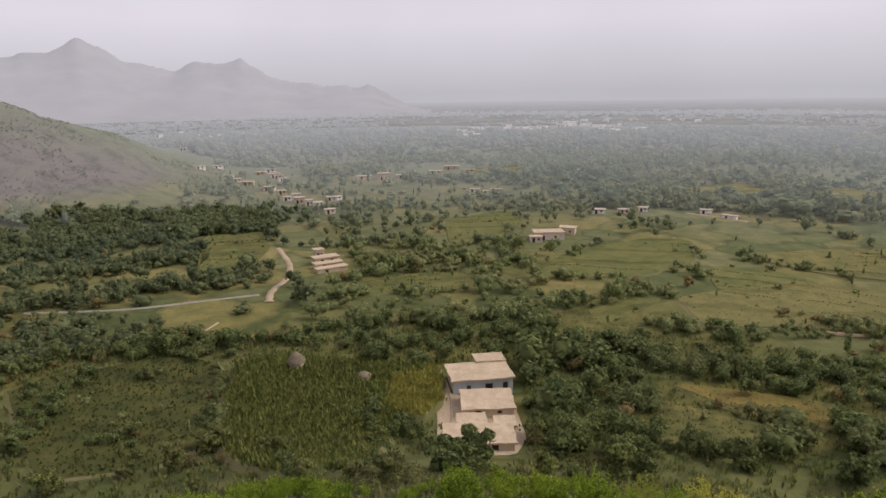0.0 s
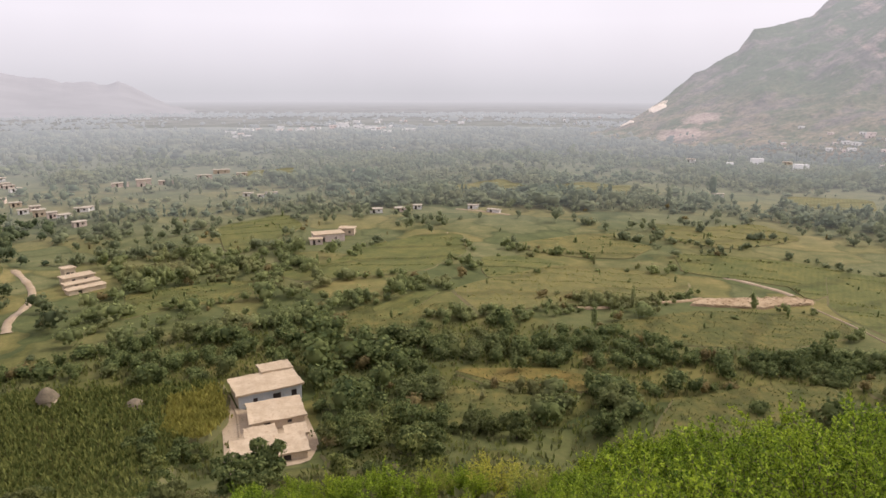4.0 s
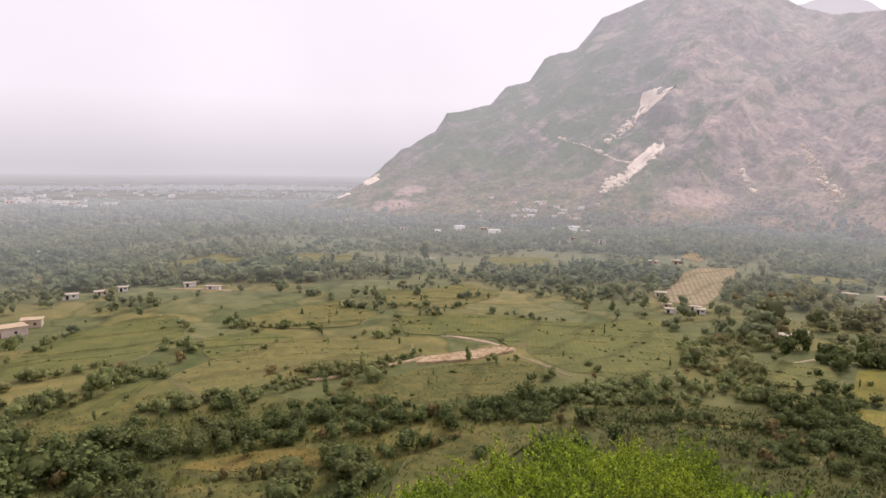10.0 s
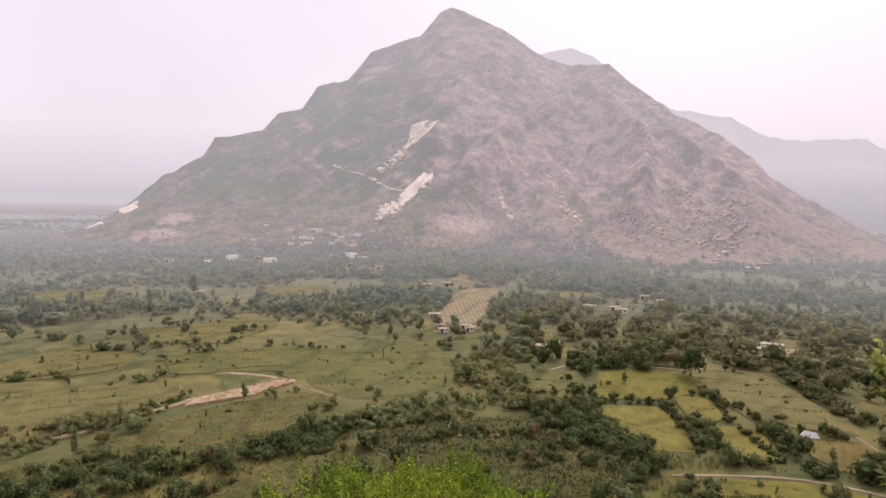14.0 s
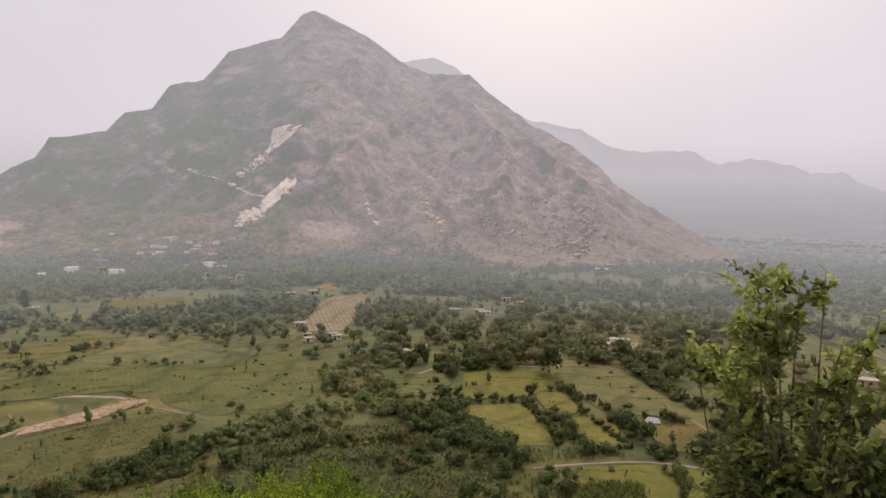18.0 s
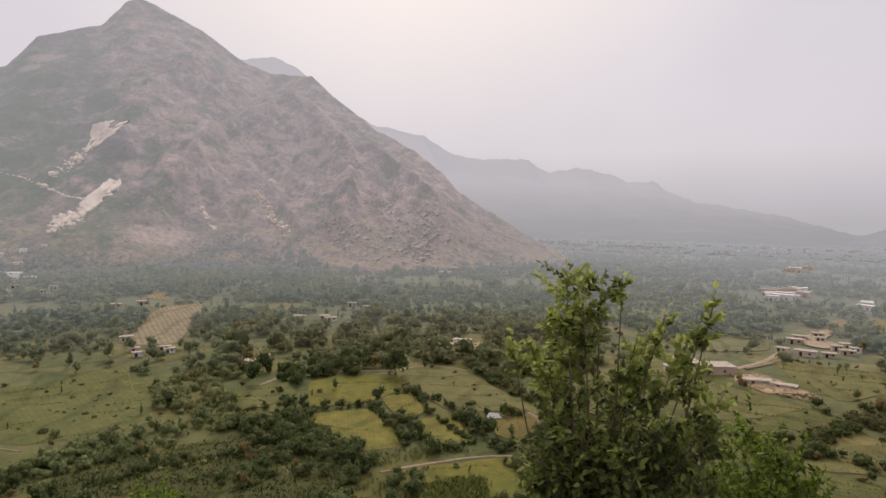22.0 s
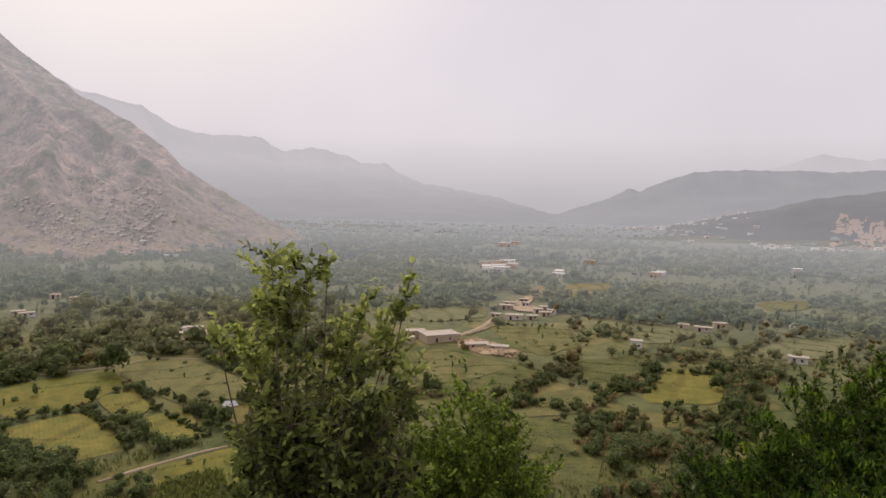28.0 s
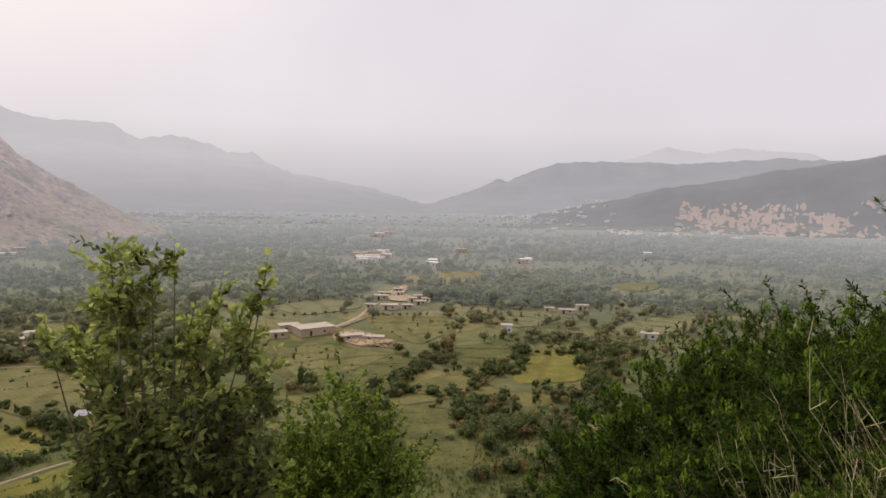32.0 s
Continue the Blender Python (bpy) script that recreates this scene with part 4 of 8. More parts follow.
def share_at(az, el):
    """The share of the way up at which the plain slope shows at an elevation."""
    u = np.linspace(0, 1, 300)
    ft, tp = np.interp(az, FOOT_AZ, FOOT_D), np.interp(az, TOP_AZ, TOP_D)
    crest = EYE + tp * math.tan(radians(np.interp(az, BASE_AZ, BASE_EL)))
    up = np.degrees(np.arctan2(crest * profile(u) - EYE, ft + u * (tp - ft)))
    return float(u[np.argmin(np.abs(up - el))])


FOLD_LINES = [(np.array([(radians(a) * 1100, share_at(a, e) * 760) for a, e in line]), h, w) for line, h, w in FOLDS]


def mountain_z(az, u, foot, top):
    """Height at the share u of the way from foot to ridge."""
    exact = EYE + top * np.tan(np.radians(np.interp(az, SKY_AZ, SKY_EL))) + 5 * fbm(az * 1.4, az * 0 + 3, 3, 55)
    base = EYE + top * np.tan(np.radians(np.interp(az, BASE_AZ, BASE_EL)))
    uc = np.clip(u, 0, 1)
    crest = np.maximum(base + (exact - base) * uc**9, -8)
    r = foot + u * (top - foot)
    x, y = polar(az, r)
    z = crest * np.where(u <= 1, profile(uc), 1 - 2 * (u - 1))
    body = ease(0.02, 0.35, u) * (1 - 0.95 * ease(0.72, 0.97, u)) * np.clip(crest / 260, 0.05, 1)
    s, q = np.radians(az) * 1100, u * 760
    warp = 50 * fbm(s / 110, q / 110, 3, 59)
    lift = 0.0
    for line, h, w in FOLD_LINES:
        best = 1e9
        for (ax, ay), (bx_, by_) in zip(line, line[1:]):
            t = np.clip(((s + warp - ax) * (bx_ - ax) + (q - ay) * (by_ - ay)) / ((bx_ - ax) ** 2 + (by_ - ay) ** 2), 0, 1)
            best = np.minimum(best, np.hypot(s + warp - ax - t * (bx_ - ax), q - ay - t * (by_ - ay)))
        lift = np.maximum(lift, h * np.exp(-best / w))
    calm = 0.35 + 0.65 * ease(56, 66, az)
    gully = np.abs(fbm((s + 0.35 * q + warp) / 75, (q - 0.4 * s + warp) / 190, 3, 67))
    crag = fbm((s + 0.5 * warp) / 40, (q + 0.25 * s) / 34, 4, 71)
    z = z + body * (1.25 * lift + calm * (10 - 58 * gully + 20 * crag + 6 * fbm(s / 17, q / 20, 3, 73))) + 5 * ease(0.02, 0.2, u) * fbm(x / 16, y / 16, 4, 75) * (1 - 0.6 * ease(0.8, 1, u))
    return z - 6 * (1 - ease(0, 0.06, u))


m_az = np.arange(28, 101.01, 0.16)
m_u = np.concatenate([np.linspace(-0.02, 1, 190), np.linspace(1.02, 1.4, 8)])
A, U = np.meshgrid(m_az, m_u)
FT, TP = np.interp(A, FOOT_AZ, FOOT_D), np.interp(A, TOP_AZ, TOP_D)
mz = mountain_z(A, U, FT, TP)
mx, my = polar(A, FT + U * (TP - FT))
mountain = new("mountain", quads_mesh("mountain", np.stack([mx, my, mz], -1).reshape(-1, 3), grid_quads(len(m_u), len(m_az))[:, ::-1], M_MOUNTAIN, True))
# bare pink crags: where the rock breaks through the scrub
CRAGS = ((73.0, 5.2, 1.3, 0.5), (77.2, 7.7, 0.8, 0.6), (79.4, 5.0, 0.8, 0.6), (67.6, 7.8, 1.2, 0.6), (70.2, 7.0, 0.7, 1.0), (74.0, 8.9, 0.8, 0.7), (58.1, 11.0, 1.0, 0.45), (57.2, 10.2, 0.7, 0.4),
         (82.8, 1.7, 0.8, 0.8), (78.2, 5.9, 1.2, 0.5), (71.0, 8.8, 0.5, 0.5), (39.8, -3.3, 1.6, 0.6), (75.6, 6.4, 0.9, 0.35), (64.0, 3.2, 0.7, 0.7), (66.0, -2.2, 2.2, 0.8), (69.5, 5.0, 0.9, 0.7), (80.6, 3.2, 0.7, 0.9), (76.2, 5.2, 1.0, 0.4), (85.0, 0.4, 0.6, 0.9), (41.5, -2.0, 1.0, 0.6))
tagged(mountain, "steep limestone mountain with scree slopes and thin grey-green scrub", "mountain", kind="structure")


def mountain_spot(az, el):
    """A place on the mountain's face at a bearing and elevation from the lookout."""
    u = np.linspace(0.0, 1.0, 400)
    ft, tp = np.interp(az, FOOT_AZ, FOOT_D), np.interp(az, TOP_AZ, TOP_D)
    z = mountain_z(np.full_like(u, az), u, ft, tp)
    r = ft + u * (tp - ft)
    up = np.degrees(np.arctan2(z - EYE, r))
    k = int(np.argmax(up >= el)) if (up >= el).any() else len(u) - 1
    x, y = polar(az, r[k])
    return float(x), float(y), float(z[k])


def bare_crags(material):
    """Lay the pink rock of the crags into the mountain's material, ragged at the edges."""
    n, l = material.node_tree.nodes, material.node_tree.links
    shader = next(q for q in n if q.type == "BSDF_PRINCIPLED")
    base = shader.inputs["Base Color"].links[0].from_socket
    pos = n.new("ShaderNodeNewGeometry").outputs["Position"]
    total = None
    for az, el, w, h in CRAGS:
        p = mountain_spot(az, el)
        size = math.hypot(p[0], p[1]) * radians(1.0)
        off = n.new("ShaderNodeVectorMath")
        off.operation = "SUBTRACT"
        l.new(pos, off.inputs[0])
        off.inputs[1].default_value = p
        flat = n.new("ShaderNodeVectorMath")
        flat.operation = "MULTIPLY"
        l.new(off.outputs[0], flat.inputs[0])
        flat.inputs[1].default_value = (0.7 / (size * w), 0.7 / (size * w), 1 / (size * h))
        length = n.new("ShaderNodeVectorMath")
        length.operation = "LENGTH"
        l.new(flat.outputs[0], length.inputs[0])
        near = range_node(n, l, length.outputs["Value"], 1.7, 0.0)
        if total is None:
            total = near
        else:
            most = n.new("ShaderNodeMath")
            most.operation = "MAXIMUM"
            l.new(total, most.inputs[0])
            l.new(near, most.inputs[1])
            total = most.outputs[0]
    ragged = n.new("ShaderNodeMath")
    ragged.operation = "MULTIPLY_ADD"
    l.new(noise_node(n, l, 13.0, 7, 0.85), ragged.inputs[0])
    ragged.inputs[1].default_value = 1.6
    l.new(total, ragged.inputs[2])
    share = range_node(n, l, ragged.outputs[0], 1.03, 1.40, 0.0, 0.85)
    pink = ramp_node(n, l, noise_node(n, l, 5.0, 5, 0.7), ((0.35, (0.37, 0.265, 0.240)), (0.6, (0.60, 0.455, 0.395))))
    l.new(mix_node(n, l, share, base, pink), shader.inputs["Base Color"])


bare_crags(M_MOUNTAIN)


# ---- the far ridges ----
def ridge(name, azs, els, dist, depth, material, label, rough=18, seed=0):
    """A far chain of hills: its skyline, its distance and how far its slopes run out."""
    a = np.arange(azs[0], azs[-1], 0.25)
    el = np.interp(a, azs, els)
    u = np.linspace(0, 1, 40)
    aa, uu = np.meshgrid(a, u)
    fine_a = np.arange(azs[0] - 4, azs[-1] + 4, 0.25)
    calm = np.convolve(np.pad(np.interp(fine_a, azs, els), 10, "edge"), np.hanning(21) / np.hanning(21).sum(), "valid")
    top = EYE + dist * np.tan(np.radians(np.interp(aa, fine_a, calm) * (1 - uu**7) + np.interp(aa, azs, els) * uu**7))
    r = dist - depth * (1 - uu)
    x, y = polar(aa, r)
    z = top * (0.45 * uu + 0.55 * uu**1.8) + rough * 3 * np.abs(fbm(x / 260, y / 260, 4, seed + 5)) * np.sin(np.pi * uu) * np.clip(top / 150, 0, 1)
    z = z + rough * 0.9 * fbm(aa * 1.5, aa * 0, 5, seed) * uu**4
    z = np.where(uu == 0, -4, z)
    ob = new(name, quads_mesh(name, np.stack([x, y, z], -1).reshape(-1, 3), grid_quads(len(u), len(a))[:, ::-1], material, True))
    return tagged(ob, label, "mountain ridge", kind="structure")


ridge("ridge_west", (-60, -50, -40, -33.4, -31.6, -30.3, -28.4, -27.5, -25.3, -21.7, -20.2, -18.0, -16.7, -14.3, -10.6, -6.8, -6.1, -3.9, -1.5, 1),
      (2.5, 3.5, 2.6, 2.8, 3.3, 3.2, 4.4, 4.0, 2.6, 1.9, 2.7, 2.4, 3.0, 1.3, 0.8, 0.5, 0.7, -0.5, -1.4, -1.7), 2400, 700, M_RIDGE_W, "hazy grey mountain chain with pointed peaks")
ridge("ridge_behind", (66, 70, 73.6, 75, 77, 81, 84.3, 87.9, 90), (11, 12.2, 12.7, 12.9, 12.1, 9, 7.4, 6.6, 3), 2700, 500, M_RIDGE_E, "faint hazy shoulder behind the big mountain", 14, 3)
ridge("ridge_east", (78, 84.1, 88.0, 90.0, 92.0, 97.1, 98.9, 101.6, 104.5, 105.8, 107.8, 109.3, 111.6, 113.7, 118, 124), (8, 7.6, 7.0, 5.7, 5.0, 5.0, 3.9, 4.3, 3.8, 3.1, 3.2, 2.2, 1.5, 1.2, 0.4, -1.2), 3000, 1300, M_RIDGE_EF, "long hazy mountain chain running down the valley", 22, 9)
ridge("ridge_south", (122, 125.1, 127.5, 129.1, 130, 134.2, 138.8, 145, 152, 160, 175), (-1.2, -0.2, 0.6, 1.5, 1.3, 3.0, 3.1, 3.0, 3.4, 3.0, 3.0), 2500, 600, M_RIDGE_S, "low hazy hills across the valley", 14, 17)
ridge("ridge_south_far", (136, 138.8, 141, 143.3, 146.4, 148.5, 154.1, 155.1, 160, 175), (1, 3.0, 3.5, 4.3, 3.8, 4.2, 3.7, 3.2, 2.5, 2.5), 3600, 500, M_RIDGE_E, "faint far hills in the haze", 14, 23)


# ---- fields ----
def smooth_ring(corners, rounds=2):
    p = np.array(corners, float)
    for _ in range(rounds):
        q = np.roll(p, -1, 0)
        p = np.stack([0.88 * p + 0.12 * q, 0.12 * p + 0.88 * q], 1).reshape(-1, 2)
    return p


FIELD_LABELS = {
    "maize": "tall green maize plot on a terrace", "barley": "yellowing crop on a terraced plot", "grass": "rough olive grass plot with earth edge",
    "meadow": "light green terraced field", "stubble": "dry stubble strip on a terrace", "dark_crop": "dark green low crop on narrow terrace",
    "paddy": "flat green rice paddy", "rice": "golden ripening rice paddy", "tilled": "pale tilled slope with furrows", "ripe_maize": "yellowing maize plot beside the farmstead", "pasture": "dry brownish-green pasture on a terrace",
    "earth": "bare pinkish earth cut on a bank"}
CROP_RISE = {"pasture": 0.5, "ripe_maize": 1.5, "maize": 1.3, "barley": 0.7, "grass": 0.5, "meadow": 0.6, "stubble": 0.7, "dark_crop": 0.6, "paddy": 0.5, "rice": 0.7, "tilled": 0.4, "earth": 0.7}


def inside(px, py, ring):
    x0, y0 = ring[:, 0], ring[:, 1]
    x1, y1 = np.roll(x0, -1), np.roll(y0, -1)
    hit = np.zeros(len(px), bool)
    for a, b, c, d in zip(x0, y0, x1, y1):
        cross = (b > py) != (d > py)
        with np.errstate(divide="ignore", invalid="ignore"):
            hit ^= cross & (px < (c - a) * (py - b) / (d - b + 1e-12) + a)
    return hit


def tufts(rng, feet, tall, blades):
    """Upright, leaning blades at each foot: one bent quad a blade."""
    n = len(feet) * blades
    foot = np.repeat(feet, blades, 0) + rng.normal(size=(n, 3)) * (0.18 * tall + (0.1 if tall > 0.3 else 0.05), 0.18 * tall + (0.1 if tall > 0.3 else 0.05), 0.02)
    a = rng.uniform(0, 6.28, n)
    d = np.stack([np.cos(a), np.sin(a), 0 * a], -1)
    h = tall * rng.uniform(0.55, 1.15, n)[:, None]
    w = (0.012 + 0.02 * tall if tall < 0.3 else 0.10 + 0.09 * tall) * rng.uniform(0.6, 1.3, n)[:, None]
    side = np.stack([-d[:, 1], d[:, 0], 0 * a], -1)
    mid_p = foot + (0, 0, 1) * h * 0.6 + d * h * 0.12
    tip = foot + (0, 0, 1) * h + d * h * rng.uniform(0.1, 0.5, n)[:, None]
    v = np.stack([foot, mid_p - side * w, tip, mid_p + side * w], 1)
    return v.reshape(-1, 3), np.arange(n * 4).reshape(-1, 4)


FRNG = np.random.default_rng(44)
M_BLADES = leaf_mat("maize_blades", (0.066, 0.090, 0.026), (0.215, 0.235, 0.075), None, 0.4)
M_BLADES_DRY = leaf_mat("grass_blades", (0.09, 0.105, 0.042), (0.22, 0.205, 0.09), None, 0.4)
M_BLADES_GOLD = leaf_mat("ripe_ears", (0.155, 0.16, 0.040), (0.285, 0.275, 0.075), None, 0.4)
M_BLADES_DARK = leaf_mat("dark_blades", (0.036, 0.050, 0.017), (0.110, 0.125, 0.044), None, 0.4)
PLANTS = {"pasture": (0.6, 1.5, 2, M_BLADES_DRY), "maize": (1.5, 0.62, 3, M_BLADES), "ripe_maize": (1.5, 0.62, 3, M_BLADES_GOLD), "dark_crop": (0.9, 0.95, 2, M_BLADES_DARK), "grass": (0.7, 1.25, 2, M_BLADES_DRY), "barley": (0.6, 1.2, 2, M_BLADES_GOLD),
          "stubble": (0.5, 1.4, 2, M_BLADES_DRY), "rice": (0.5, 1.3, 2, M_BLADES_GOLD), "meadow": (0.45, 1.6, 2, M_BLADES_DRY)}


def field(crop, corners, k):
    ring = smooth_ring(corners)
    wobble = 0.02 * math.sqrt(np.ptp(ring[:, 0]) * np.ptp(ring[:, 1])) * (5 if crop == "earth" else 2)
    ring = ring + wobble * np.column_stack([fbm(ring[:, 0] / 9, ring[:, 1] / 9, 3, 13), fbm(ring[:, 0] / 9, ring[:, 1] / 9, 3, 17)]) * 3
    mid_p = ring.mean(0)
    steps = np.linspace(1, 0, 12)
    rise = CROP_RISE[crop] * (0.55 if np.hypot(*mid_p) > 130 and crop != "earth" else 1.0)
    pts = np.concatenate([mid_p + (ring - mid_p) * s for s in steps])
    far = float(np.hypot(*mid_p))
    z = height(pts[:, 0], pts[:, 1]) + rise + 0.25 * fbm(pts[:, 0] / 3, pts[:, 1] / 3, 3, k)
    n = len(ring)
    own = thing("field", Matrix.Identity(4), FIELD_LABELS[crop], "field", "terraced fields")
    # plots beyond 310 m take the haze-toned crop colours
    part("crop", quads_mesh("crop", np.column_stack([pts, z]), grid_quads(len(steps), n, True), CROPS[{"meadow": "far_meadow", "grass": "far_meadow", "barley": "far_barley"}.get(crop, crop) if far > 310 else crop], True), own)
    if far < 215 and crop in PLANTS:
        tall, gap, blades, mat_p = PLANTS[crop]
        gap *= 1 + max(0, far - 120) / 150
        lo, hi = ring.min(0), ring.max(0)
        count = int((hi - lo).prod() / gap**2)
        q = lo + (hi - lo) * FRNG.random((count, 2))
        q = q[inside(q[:, 0], q[:, 1], ring)]
        if crop == "maize":
            q = q[~inside(q[:, 0], q[:, 1], smooth_ring(FIELDS[1][1]))]
        if len(q) > 4500:
            q = q[:9000]
        v, f = tufts(FRNG, np.column_stack([q, height(q[:, 0], q[:, 1]) + rise - 0.35]), tall, blades)
        tagged(part("plants", quads_mesh("plants", v, f, mat_p), own), kind="stuff")
    if far < 330 and crop not in ("earth", "tilled", "maize", "ripe_maize"):  # weedy edges of the narrow terraces, laid as wavy arcs round the lookout to fit the view
        dist = np.hypot(ring[:, 0], ring[:, 1])
        az_r = bearing(ring[:, 0], ring[:, 1])
        lines = []
        for rr in np.arange(dist.min() + 2, dist.max(), 5.5 + far / 45):
            a_l = np.arange(az_r.min(), az_r.max(), 40.0 / far)
            r_l = rr + 9 * fbm(a_l / 6 + rr / 31, a_l * 0 + rr / 50, 3, 51) + 0.35 * (a_l - a_l[0])
            lines.append(np.column_stack(polar(a_l, r_l)))
        q = np.concatenate(lines)
        q = q[inside(q[:, 0], q[:, 1], ring) & (vnoise(q[:, 0] / 16, q[:, 1] / 16, 53) > 0.46)]
        if len(q) > 10:
            v, f = tufts(FRNG, np.column_stack([q, height(q[:, 0], q[:, 1]) + rise - 0.12]), 0.36 + far / 1000, 2)
            tagged(part("terrace_edge", quads_mesh("terrace_edge", v, f, M_BLADES), own, "dark weedy terrace edges"), kind="stuff")
    low = mid_p + (ring - mid_p) * (1 + 0.6 / max(8, far / 18))
    edge = np.concatenate([np.column_stack([low, height(low[:, 0], low[:, 1]) - 0.4]), np.column_stack([ring, z[:n] - 0.03])])
    part("bank", quads_mesh("bank", edge, grid_quads(2, n, True), CROPS["earth"] if crop == "earth" else M_BANK, True), own)


for k, (crop, corners) in enumerate(FIELDS):
    field(crop, corners, k)


# ---- tracks ----
def ribbon(name, points, width, material, label, lift=0.22, category="path"):
    p = np.array(points, float)
    for _ in range(3):
        p = np.concatenate([p[:1], np.stack([0.75 * p[:-1] + 0.25 * p[1:], 0.25 * p[:-1] + 0.75 * p[1:]], 1).reshape(-1, 2), p[-1:]])
    t = np.linspace(0, len(p) - 1, 2 * (len(p) - 1) + 1)
    i = np.clip(t.astype(int), 0, len(p) - 2)
    f = (t - i)[:, None]
    f = f * f * (3 - 2 * f) * 0.5 + f * 0.5
    c = p[i] * (1 - f) + p[i + 1] * f
    d = np.gradient(c, axis=0)
    d /= np.linalg.norm(d, axis=1)[:, None] + 1e-9
    side = np.stack([-d[:, 1], d[:, 0]], -1)
    w = 0.75 * width * (0.7 + 0.6 * vnoise(c[:, 0] / 2.5, c[:, 1] / 2.5, 4))[:, None] / 2
    rows = []
    for s, dz in ((-1.25, -0.5), (-1.0, 0.0), (0.0, 0.05), (1.0, 0.0), (1.25, -0.5)):
        q = c + side * w * s
        rows.append(np.column_stack([q, height(q[:, 0], q[:, 1]) + lift + dz]))
    v = np.stack(rows, 1).reshape(-1, 3)
    return tagged(new(name, quads_mesh(name, v, grid_quads(len(c), 5)[:, ::-1], material, True)), label, category, kind="structure")


TRACKS = []
TRACKS.append(('road', 1.5, ((-117, 170), (-105, 172), (-87, 176), (-68, 185), (-57, 190))))
TRACKS.append(('lane', 3.2, ((-67, 253), (-56, 229), (-53, 210), (-55, 195), (-52, 182))))
TRACKS.append(('footpath', 1.6, ((-63, 154), (-62, 159), (-61, 164))))
TRACKS.append(('lane', 3.0, ((164, 171), (169, 162), (172, 151), (171, 145))))
TRACKS.append(('footpath', 1.2, ((166, 134), (162, 120), (158, 110), (156, 104))))
TRACKS.append(('footpath', 2.4, ((148, 14), (154, 4), (162, -13), (159, -29))))
TRACKS.append(('footpath', 2.4, ((217, 66), (228, 62), (236, 59))))
TRACKS.append(('footpath', 1.6, ((-1.5, 131.4), (0.9, 121.6), (1.3, 113.9), (1.2, 107.8))))
TRACKS.append(('footpath', 1.8, ((241, 50), (244, 37), (242, 17), (253, 7), (245, -10))))
TRACKS.append(('footpath', 1.5, ((97, 262), (93, 248), (93, 242))))
TRACKS.append(('lane', 3.0, ((120, 311), (131, 299), (140, 287))))
TRACKS.append(('lane', 4.0, ((258, -119), (278, -143), (297, -158))))
TRACKS.append(('footpath', 1.4, ((221, -14), (208, -23), (187, -32))))
for kind_name, width, pts in TRACKS:
    ribbon(kind_name, pts, width * (0.45 if kind_name == "footpath" else 0.85), M_ASPHALT if kind_name == "road" else M_TRACK, {"road": "narrow grey metalled road along the hillside", "lane": "pale dirt lane between fields", "footpath": "trodden earth footpath"}[kind_name])


# ---- trees ----
def leaf_cloud(rng, lobes, per_lobe, size, squash=0.8, flat=0.35, wild=0.55):
    """Leaf clumps: small bent quads over the skins of several lobes. lobes: (x, y, z, radius)."""
    vs = []
    for x, y, z, r in lobes:
        d = rng.normal(size=(per_lobe, 3))
        d /= np.linalg.norm(d, axis=1)[:, None]
        d[:, 2] = np.where(d[:, 2] < -0.45, -d[:, 2], d[:, 2])
        rad = r * (0.62 + 0.45 * rng.random(per_lobe))[:, None]
        c = np.array((x, y, z)) + d * rad * (1, 1, squash)
        nrm = d + rng.normal(size=(per_lobe, 3)) * wild
        nrm /= np.linalg.norm(nrm, axis=1)[:, None]
        a = np.cross(nrm, rng.normal(size=(per_lobe, 3)))
        a /= np.linalg.norm(a, axis=1)[:, None]
        b = np.cross(nrm, a)
        s = size * (0.6 + 0.8 * rng.random(per_lobe))[:, None]
        jit = lambda: 1 + flat * rng.normal(size=(per_lobe, 1))
        vs.append(np.stack([c - a * s * jit(), c - b * s * 0.7 * jit(), c + a * s * jit(), c + b * s * 0.7 * jit()], 1))
    v = np.concatenate(vs)
    return v.reshape(-1, 3), np.arange(len(v) * 4).reshape(-1, 4)


def tube(points, radii, sides=6):
    """A tapering limb."""
    p, rr = np.array(points, float), np.array(radii, float)
    d = np.gradient(p, axis=0)
    d /= np.linalg.norm(d, axis=1)[:, None] + 1e-9
    up = np.where(np.abs(d[:, 2:3]) > 0.9, [[1.0, 0, 0]], [[0, 0, 1.0]])
    a = np.cross(d, up)
    a /= np.linalg.norm(a, axis=1)[:, None]
    b = np.cross(d, a)
    w = np.linspace(0, 2 * np.pi, sides, endpoint=False)
    v = p[:, None] + rr[:, None, None] * (np.cos(w)[None, :, None] * a[:, None] + np.sin(w)[None, :, None] * b[:, None])
    return v.reshape(-1, 3), grid_quads(len(p), sides, True)


def join(pieces):
    vs, fs, n = [], [], 0
    for v, f in pieces:
        vs.append(v)
        fs.append(f + n)
        n += len(v)
    return np.concatenate(vs), np.concatenate(fs)


